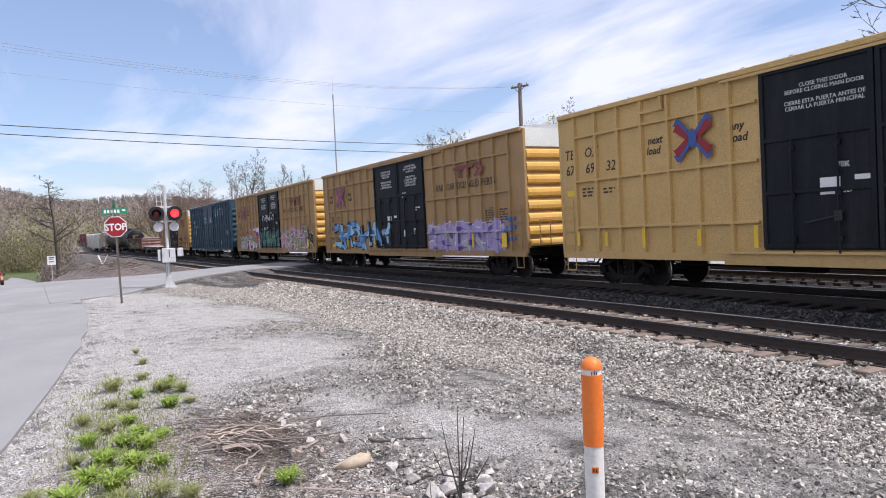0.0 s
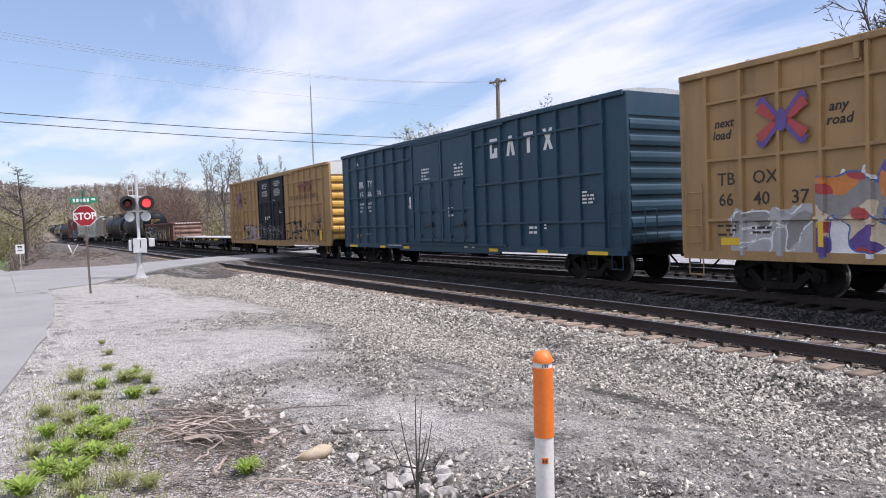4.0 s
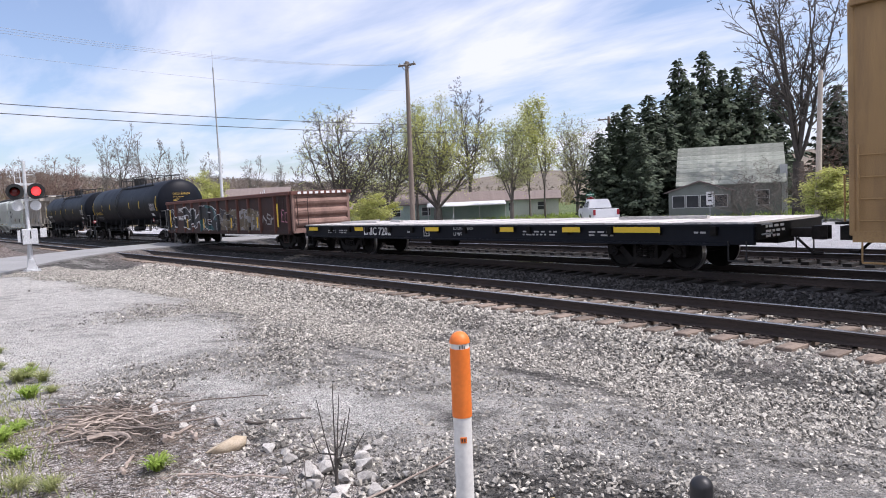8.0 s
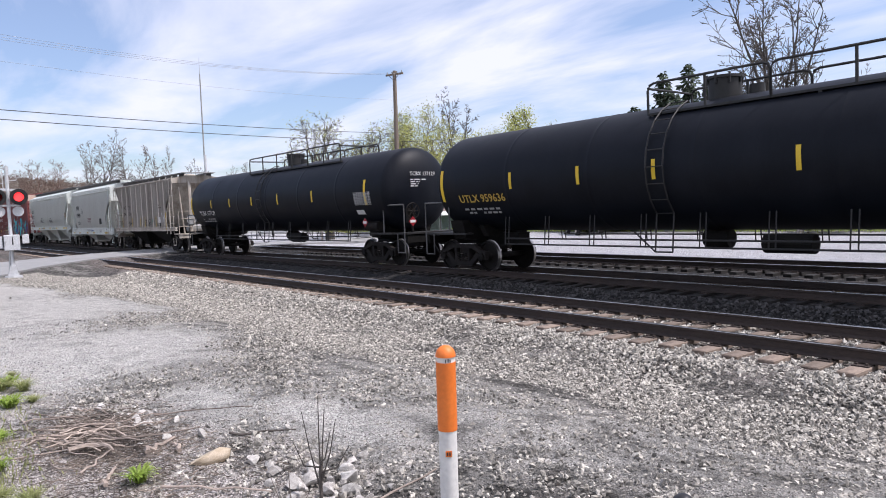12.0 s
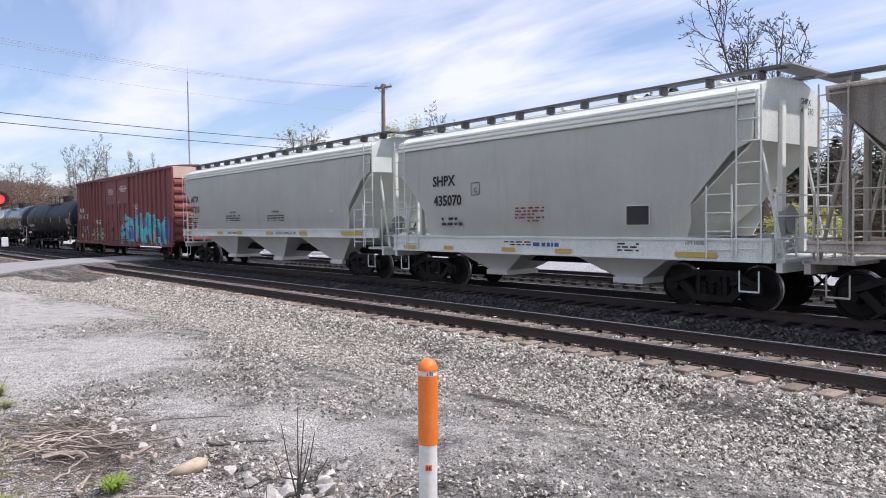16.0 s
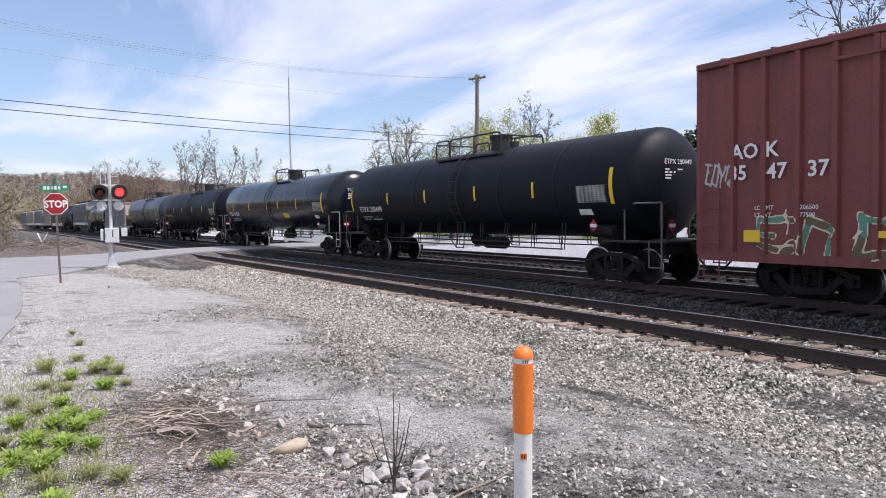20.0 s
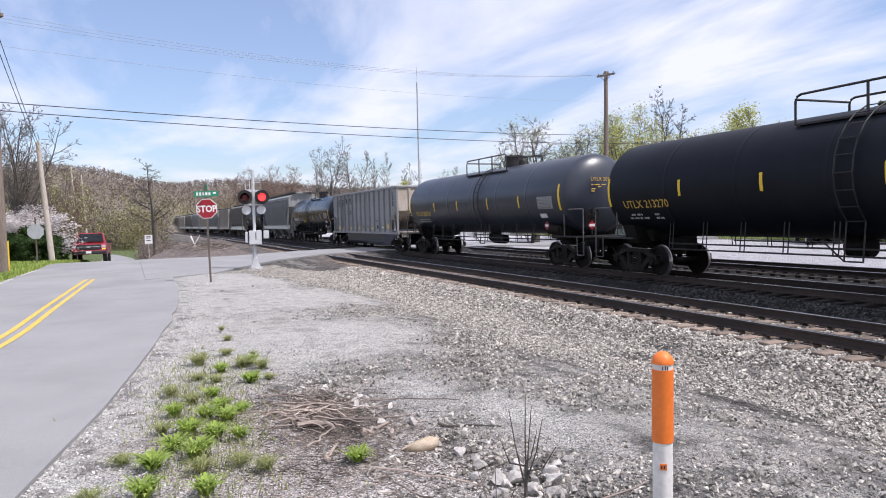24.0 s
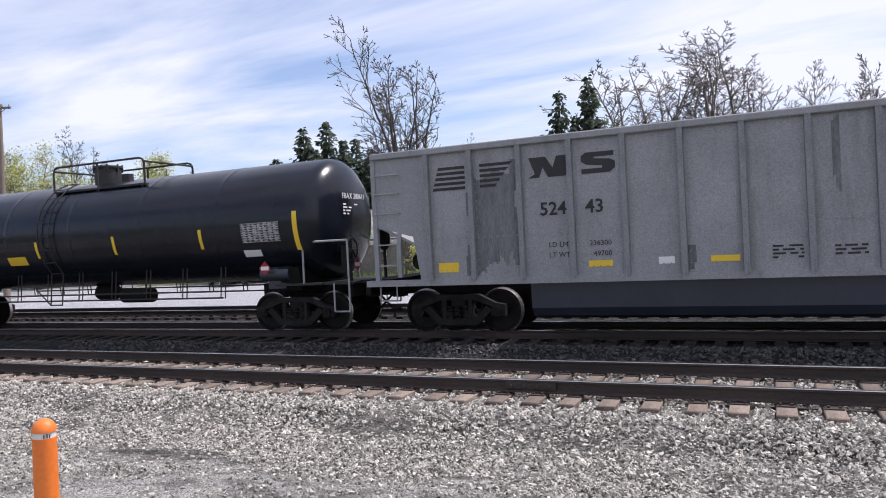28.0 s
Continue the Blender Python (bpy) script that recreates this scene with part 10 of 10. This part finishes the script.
def rock_mesh(seed, cuts=15):
    """A lump broken by flat faces."""
    bm = bmesh.new()
    bmesh.ops.create_icosphere(bm, subdivisions=2, radius=0.5)
    rg = random.Random(seed)
    for v in bm.verts:
        v.co *= 1 + 0.25 * noise.noise(v.co * 1.7 + Vector((seed * 3.1, 0, 0)))
    for _ in range(cuts):
        nrm = Vector((rg.gauss(0, 1), rg.gauss(0, 1), rg.gauss(0, 1))).normalized()
        lim = rg.uniform(0.17, 0.34)
        for v in bm.verts:
            k = v.co.dot(nrm) - lim
            if k > 0:
                v.co -= nrm * k
    return bm


M_TANROCK = mat("tan_rock", (0.40, 0.32, 0.22), (0.50, 0.42, 0.32), 0.85, scale=4, bump=0.4)
ROCKS = [mesh_of("rock", rock_mesh(k), M_PALESTONE) for k in range(6)]
TANROCK = mesh_of("rock", rock_mesh(9, 1), M_TANROCK, True)


def rock(x, y, s, turn, mesh, label, flat=0.6, group="loose rocks"):
    ob = new("rock", mesh)
    ob.matrix_basis = pose(x, y, ground_z(x, y) + s * flat * 0.22, rnd(-12, 12), rnd(-12, 12), turn) @ Matrix.Diagonal((s, s * rnd(0.6, 0.9), s * flat, 1))
    tagged(ob, label, "rock", group)


random.seed(41)
rock(-4.78, 1.62, 0.31, 62, TANROCK, "smooth tan rock lying on bare dirt", 0.45)
for x, y, s in ((-5.8, 1.62, 0.13), (-5.6, 1.72, 0.11), (-5.35, 1.78, 0.17), (-4.55, 1.85, 0.17), (-3.9, 1.95, 0.2), (-3.75, 1.75, 0.15), (-3.6, 2.08, 0.18), (-3.95, 2.2, 0.16)):
    rock(x, y, s, rnd(0, 360), ROCKS[random.randrange(6)], "pale broken rock in a low rubble heap", 0.55)
for x, y, s in ((-3.95, 1.85, 0.24), (-3.7, 1.95, 0.2), (-4.1, 2.05, 0.22), (-3.55, 1.85, 0.19), (-3.8, 2.15, 0.23), (-3.4, 2.0, 0.18), (-4.25, 1.85, 0.17), (-6.1, 1.5, 0.17), (-6.35, 1.6, 0.15), (-5.9, 1.75, 0.14), (-5.5, 1.55, 0.18)):
    rock(x, y, s, rnd(0, 360), ROCKS[random.randrange(6)], "pale broken block in a low rubble heap", 0.55)
for k in range(46):   # two low heaps of smaller rubble
    x, y = (-6.25 + random.gauss(0, 0.28), 1.55 + random.gauss(0, 0.16)) if k % 2 else (-3.85 + random.gauss(0, 0.34), 1.98 + random.gauss(0, 0.2))
    rock(x, y, rnd(0.06, 0.15), rnd(0, 360), ROCKS[random.randrange(6)], "grey broken stone in a low rubble heap", 0.6, "rubble stones")
for x, y, s in ((-2.3, 2.7, 0.12), (-2.2, 2.55, 0.14), (-2.45, 2.62, 0.1), (-2.1, 2.72, 0.1), (-6.5, 3.05, 0.11), (-2.35, 2.35, 0.09), (-5.1, 2.35, 0.1), (-3.2, 3.3, 0.08), (-7.0, 1.2, 0.12)):
    rock(x, y, s, rnd(0, 360), ROCKS[random.randrange(6)], "small pale rock on the gravel", 0.6)
rock(-2.62, 2.62, 0.1, 20, mesh_of("rock", rock_mesh(12), mat("yellow_stone", (0.45, 0.34, 0.12), (0.5, 0.4, 0.18), 0.8)), "small yellowish stone on the gravel", 0.6)


def stick(x, y, l, turn, r, bow, label="dry bleached stick on bare dirt", lift=0.03, tip=None, material=None):
    bm = bmesh.new()
    n = 6
    rg = random.Random(int(x * 91 + y * 57 + l * 13))
    ts = [k / n for k in range(n + 1)]
    tube(bm, [((t - 0.5) * l, bow * 4 * t * (1 - t) * l + rg.gauss(0, 0.012), rg.gauss(0, 0.008)) for t in ts], [r * (1 - 0.45 * t) for t in ts], 6)
    solid("stick", bm, material or M_WOOD, label, "stick", group="dry sticks", smooth=True, m=pose(x, y, ground_z(x, y) + lift, 0, tip if tip is not None else rnd(-3, 3), turn))


random.seed(52)
for k in range(64):
    stick(-6.05 + random.gauss(0, 0.34), 1.12 + random.gauss(0, 0.2), rnd(0.14, 0.62), 55 + random.gauss(0, 42), rnd(0.003, 0.010), random.gauss(0, 0.07), lift=rnd(0.012, 0.06))
stick(-5.5, 1.02, 0.34, 45, 0.022, 0.3, "curved bleached root on bare dirt", 0.05)
stick(-4.9, 1.02, 0.3, 150, 0.016, 0.05)
stick(-5.3, 1.45, 0.32, 130, 0.02, 0.12)
stick(-5.2, 1.52, 0.26, 170, 0.018, -0.1)
stick(-5.95, 2.0, 0.8, 75, 0.007, 0.06, "long thin bare twig on the gravel", 0.04)
stick(-5.1, 2.15, 0.5, 62, 0.011, 0.04, "dark flat piece of bark on pale dust", 0.015, material=M_DARKBARK)
stick(-4.2, 1.45, 0.75, 40, 0.008, 0.03)
stick(-3.2, 2.1, 0.55, 80, 0.008, 0.02, lift=0.12, tip=-14)
stick(-3.9, 1.3, 0.5, 20, 0.007, 0.04)
for k in range(16):
    stick(-4.9 + rnd(-1.3, 1.4), 1.0 + rnd(-0.5, 0.6), rnd(0.1, 0.3), rnd(0, 180), rnd(0.003, 0.008), rnd(-0.1, 0.1), "small dry twig on bare dirt", lift=0.012)

# litter of broken twigs over the dirt
rg_ = random.Random(33)
bits = []
for k in range(3600):
    x, y = (rg_.gauss(-5.3, 0.85), rg_.gauss(1.1, 0.38)) if k % 2 else (rg_.gauss(-5.95, 0.45), rg_.gauss(1.2, 0.24))
    a, l = rg_.uniform(0, 6.283), rg_.uniform(0.03, 0.13)
    z = ground_z(x, y) + 0.012
    bits.append(((x, y, z), (x + math.cos(a) * l, y + math.sin(a) * l, z + rg_.uniform(-0.005, 0.02)), rg_.uniform(0.0015, 0.0045), 0.0015, 2))
tagged(new("twig_litter", quad_mesh("twig_litter", *tube_arrays(bits, 0.0015), mat("dark_litter", (0.045, 0.036, 0.03), (0.26, 0.215, 0.175), 0.95, scale=2, island=0.6))), "litter of small broken twigs on bare dirt", "twigs", kind="stuff")

# a leafless sapling among the rubble
e = thing("sapling", pose(-3.62, 1.86, ground_z(-3.62, 1.86)), "small leafless sapling with upright dark twigs", "sapling")
bm = bmesh.new()
rod(bm, (0, 0, -0.05), (0.01, 0, 0.22), 0.012, 7, 0.009)
part("stem", bm, M_DARKBARK, e)
rg_ = random.Random(4)
for k, (dx, dy, h) in enumerate(((-0.10, -0.05, 0.52), (0.02, 0.03, 0.56), (0.11, 0.06, 0.50), (-0.03, 0.02, 0.62), (0.16, 0.1, 0.36), (-0.15, -0.09, 0.34), (0.06, 0.03, 0.44))):
    bm = bmesh.new()
    p = Vector((0.01, 0, 0.06 + 0.03 * k))
    q = Vector((dx * 0.6, dy * 0.6, h * 0.6))
    rod(bm, p, q, 0.006, 5, 0.004)
    rod(bm, q, (dx + rg_.gauss(0, 0.02), dy, h), 0.004, 5, 0.002)
    part("twig", bm, M_DARKBARK, e)
e = thing("sapling", pose(-3.35, 1.55, ground_z(-3.35, 1.55)), "thin leafless sprout on bare dirt", "sapling")
for k, (dx, dy, h) in enumerate(((-0.12, -0.06, 0.3), (-0.02, 0.0, 0.34), (0.1, 0.06, 0.26))):
    bm = bmesh.new()
    rod(bm, (0, 0, 0), (dx, dy, h), 0.004, 5, 0.002)
    part("twig", bm, M_BARK, e)


def weed_mesh(seed, n, h, spread, broad):
    rg = random.Random(seed)
    V, F = [], []
    for _ in range(n):
        a = rg.uniform(0, 6.283)
        l = h * rg.uniform(0.6, 1.15)
        out = spread * rg.uniform(0.25, 1.0)
        w = broad * rg.uniform(0.7, 1.3)
        bx, by = rg.gauss(0, 0.02), rg.gauss(0, 0.02)
        cx, cy = math.cos(a), math.sin(a)
        px, py = -cy * w, cx * w
        pts = [(0, 0, 0.25), (0.35 * out, l * 0.6, 1.0), (0.75 * out, l * 0.9, 0.75), (out, l * (0.75 + 0.2 * rg.random()), 0.06)]
        b = len(V)
        for u, z, k in pts:
            V += [(bx + cx * u + px * k, by + cy * u + py * k, z), (bx + cx * u - px * k, by + cy * u - py * k, z)]
        for i in range(3):
            F.append((b + 2 * i, b + 2 * i + 1, b + 2 * i + 3, b + 2 * i + 2))
    return V, F


WEED = [quad_mesh("weed", *weed_mesh(k, 110, 0.12, 0.18, 0.009), M_GRASS) for k in range(3)] + [quad_mesh("weed", *weed_mesh(k + 7, 170, 0.10, 0.19, 0.0035), M_DRYGRASS) for k in range(2)]


def weed(x, y, s, k, label):
    ob = new("weed", WEED[k])
    ob.matrix_basis = pose(x, y, ground_z(x, y) + 0.01, 0, 0, rnd(0, 360)) @ Matrix.Diagonal((s, s, s * rnd(0.8, 1.15), 1))
    tagged(ob, label, "weed", "weeds on the verge")


random.seed(77)
green, dry = "bright green leafy weed on the gravel verge", "low tuft of thin grass on the gravel verge"
for x, y, s, k in ((-5.15, -0.15, 1.0, 0), (-5.25, 0.12, 1.0, 1), (-5.7, 0.28, 0.9, 2), (-5.9, 0.1, 0.9, 0), (-6.3, 0.25, 0.9, 1), (-6.5, 0.0, 0.8, 2), (-6.0, -0.1, 0.8, 3), (-6.9, 0.15, 0.9, 3), (-7.3, -0.02, 0.9, 4), (-6.6, 0.38, 0.8, 0), (-5.6, 0.45, 0.7, 1), (-6.4, 0.55, 0.7, 0), (-5.0, 0.4, 0.8, 3), (-4.95, 0.15, 0.9, 4), (-4.8, 0.55, 0.8, 3),
                   (-8.8, 0.3, 1.3, 4), (-8.4, 0.75, 1.2, 3), (-8.2, 0.95, 1.0, 4), (-8.55, 0.85, 0.9, 0), (-8.2, 0.5, 0.8, 2), (-7.7, 0.42, 0.9, 4), (-7.5, 0.75, 0.9, 0), (-7.6, 0.95, 0.7, 4), (-9.3, 0.65, 0.9, 4), (-10.4, 0.75, 0.7, 4), (-11.5, 0.75, 0.6, 3), (-9.1, 0.95, 0.6, 4), (-4.68, 1.14, 0.75, 0), (-7.9, 0.25, 0.8, 4), (-7.1, 0.35, 0.8, 1), (-5.35, -0.35, 0.8, 3), (-4.6, -0.2, 0.9, 0), (-4.5, 0.15, 0.8, 2), (-5.5, -0.02, 0.9, 2), (-6.15, 0.4, 0.9, 2), (-4.4, -0.45, 0.9, 3), (-4.7, -0.5, 0.8, 4)):
    weed(x, y, s, k, green if k < 3 else dry)


def blades(name, count, place, label, material, seed, h=(0.08, 0.25), wide=0.012):
    rg = random.Random(seed)
    V, F = [], []
    for _ in range(count):
        x, y = place(rg)
        z = ground_z(x, y) + 0.005
        a = rg.uniform(0, 6.283)
        l = rg.uniform(*h)
        w = wide * (1 + 1.6 * rg.random())
        b = len(V)
        tx_, ty_ = math.cos(a) * l * 0.5, math.sin(a) * l * 0.5
        V += [(x - w * math.sin(a), y + w * math.cos(a), z), (x + w * math.sin(a), y - w * math.cos(a), z), (x + tx_ * 0.4 + w * 0.6 * math.sin(a), y + ty_ * 0.4 - w * 0.6 * math.cos(a), z + l * 0.7), (x + tx_, y + ty_, z + l)]
        F.append((b, b + 1, b + 2, b + 3))
    tagged(new(name, quad_mesh(name, V, F, material)), label, "grass", kind="stuff")


blades("verge_grass", 16000, lambda rg: (rg.uniform(-75, -24), -5.0 - 4.5 * rg.random() ** 1.3), "short green grass on the road verge", M_GRASS, 3)
blades("sparse_grass", 2600, lambda rg: (rg.gauss(-6.4, 1.4), rg.gauss(0.25, 0.26)), "thin sparse grass among the verge gravel", M_DRYGRASS, 4, (0.02, 0.07), 0.0025)
blades("far_grass", 9000, lambda rg: (rg.uniform(-60, 30), rg.uniform(46, 62)), "grass beyond the tracks", M_GRASS, 5, (0.15, 0.5))

# debris heap by the crossing: broken planks, brush and a fallen striped crossbuck
for k, (x, y, z, l, a, b, m) in enumerate(((-47.5, 1.7, 0.75, 1.5, 62, 5, M_WHITE), (-47.3, 1.75, 0.75, 1.4, -70, -10, M_WHITE), (-46.5, 2.6, 0.3, 1.6, 4, 60, M_WOOD), (-46.6, 2.9, 0.45, 1.5, 8, 70, M_PALEPOLE), (-49, 1.5, 0.35, 1.8, 12, 20, M_WOOD), (-51, 2.0, 0.55, 2.2, -8, 130, M_WOOD), (-50.2, 1.1, 0.3, 1.5, 15, 75, M_WOOD), (-48.0, 2.3, 0.35, 1.4, -12, 110, M_WOOD), (-52.5, 1.6, 0.5, 1.7, 5, 40, M_WOOD))):
    bm = bmesh.new()
    box(bm, 0, 0, 0, l, 0.16 if k < 2 else 0.2, 0.04 if k < 2 else 0.12, bevel=0.01)
    if k < 2:
        ob = thing("broken_crossbuck", pose(x, y, ground_z(x, y) + z, 0, -a, 80 + b), "broken white crossbuck arm with a red stripe in debris", "crossing sign")
        part("board", bm, m, ob)
        bm = bmesh.new()
        box(bm, l * 0.28, 0, 0.0225, 0.5, 0.12, 0.003)
        part("red_stripe", bm, M_RED, ob)
    else:
        solid("old_timber", bm, m, "weathered old timber in a debris heap", "timber", group="debris timbers", m=pose(x, y, ground_z(x, y) + z, 0, -a, b))
rg_ = random.Random(61)
bits = []
for k in range(900):
    x, y = (rg_.gauss(-52.5, 1.6), rg_.gauss(1.0, 0.7)) if k % 3 else (rg_.gauss(-47.5, 1.4), rg_.gauss(2.4, 0.8))
    a, l = rg_.uniform(0, 6.283), rg_.uniform(0.25, 1.1)
    z = ground_z(x, y) + rg_.uniform(0.35, 0.95)
    bits.append(((x, y, z), (x + math.cos(a) * l, y + math.sin(a) * l, z + rg_.uniform(-0.25, 0.3)), rg_.uniform(0.01, 0.025), 0.008, 2))
tagged(new("brush_pile", quad_mesh("brush_pile", *tube_arrays(bits, 0.008), mat("dead_brush", (0.06, 0.048, 0.038), (0.22, 0.185, 0.15), 0.95, scale=2, island=0.6))), "heap of dead brush and broken branches", "brush", kind="stuff")
random.seed(9)
for k in range(12):
    rock(-49.5 + rnd(-3.5, 3), 1.9 + rnd(-1.2, 1.6), rnd(0.3, 0.7), rnd(0, 360), ROCKS[k % 6], "dusty rock in the debris heap", 0.6, "debris rocks")


# ---- movement ----
SPEED = 11.865
WHEEL_R = 0.457


def motions():
    for e, s0 in CARS:
        rows = []
        for i in range(29):
            t = float(i)
            x = s0 + SPEED * t
            yaw = math.degrees(math.atan2(bend(x + 7) - bend(x - 7), 14))
            rows.append((t, pose(x, TRAIN_Y + (bend(x + 7) + bend(x - 7)) / 2, rail_z(x) - 0.02, 0, -0.647, yaw)))
        walk(e, rows)
    # the wheels roll while their car goes by
    for ob, c, off in WHEELS:
        mid = -(c + ob.parent.matrix_basis.translation.x + off) / SPEED
        n0, n1 = max(0, round((mid - 1.7) * 30)), min(840, round((mid + 1.7) * 30))
        if n1 - n0 < 2:
            continue
        turns = [(n / 30, math.degrees(SPEED * (n - n0) / 30 / WHEEL_R)) for n in range(n0, n1 + 1)]
        if n0 > 0:
            turns.insert(0, (0.0, 0.0))
        if n1 < 840:
            turns.append((28.0, turns[-1][1]))
        walk(ob, [(t, pose(off, 0, 0.457, 0, a, 0)) for t, a in turns])
    for t0 in (red_truck,):
        keys = ((0, -88.5), (0.5, -85.5), (1.0, -81.5), (1.8, -73.5), (2.5, -67.0), (3.5, -60.0), (4.5, -55.8), (5.5, -53.7), (6.5, -53.0), (8, -52.9), (28, -52.9))
        walk(t0, [(t, pose(x, lerp(-4.55, -7.3, (-53 - x) / 34), base_z(x) + 0.037, 0, lerp(-2.6, -4.0, (-53 - x) / 8), lerp(1, 5, (-53 - x) / 10))) for t, x in keys])


motions()
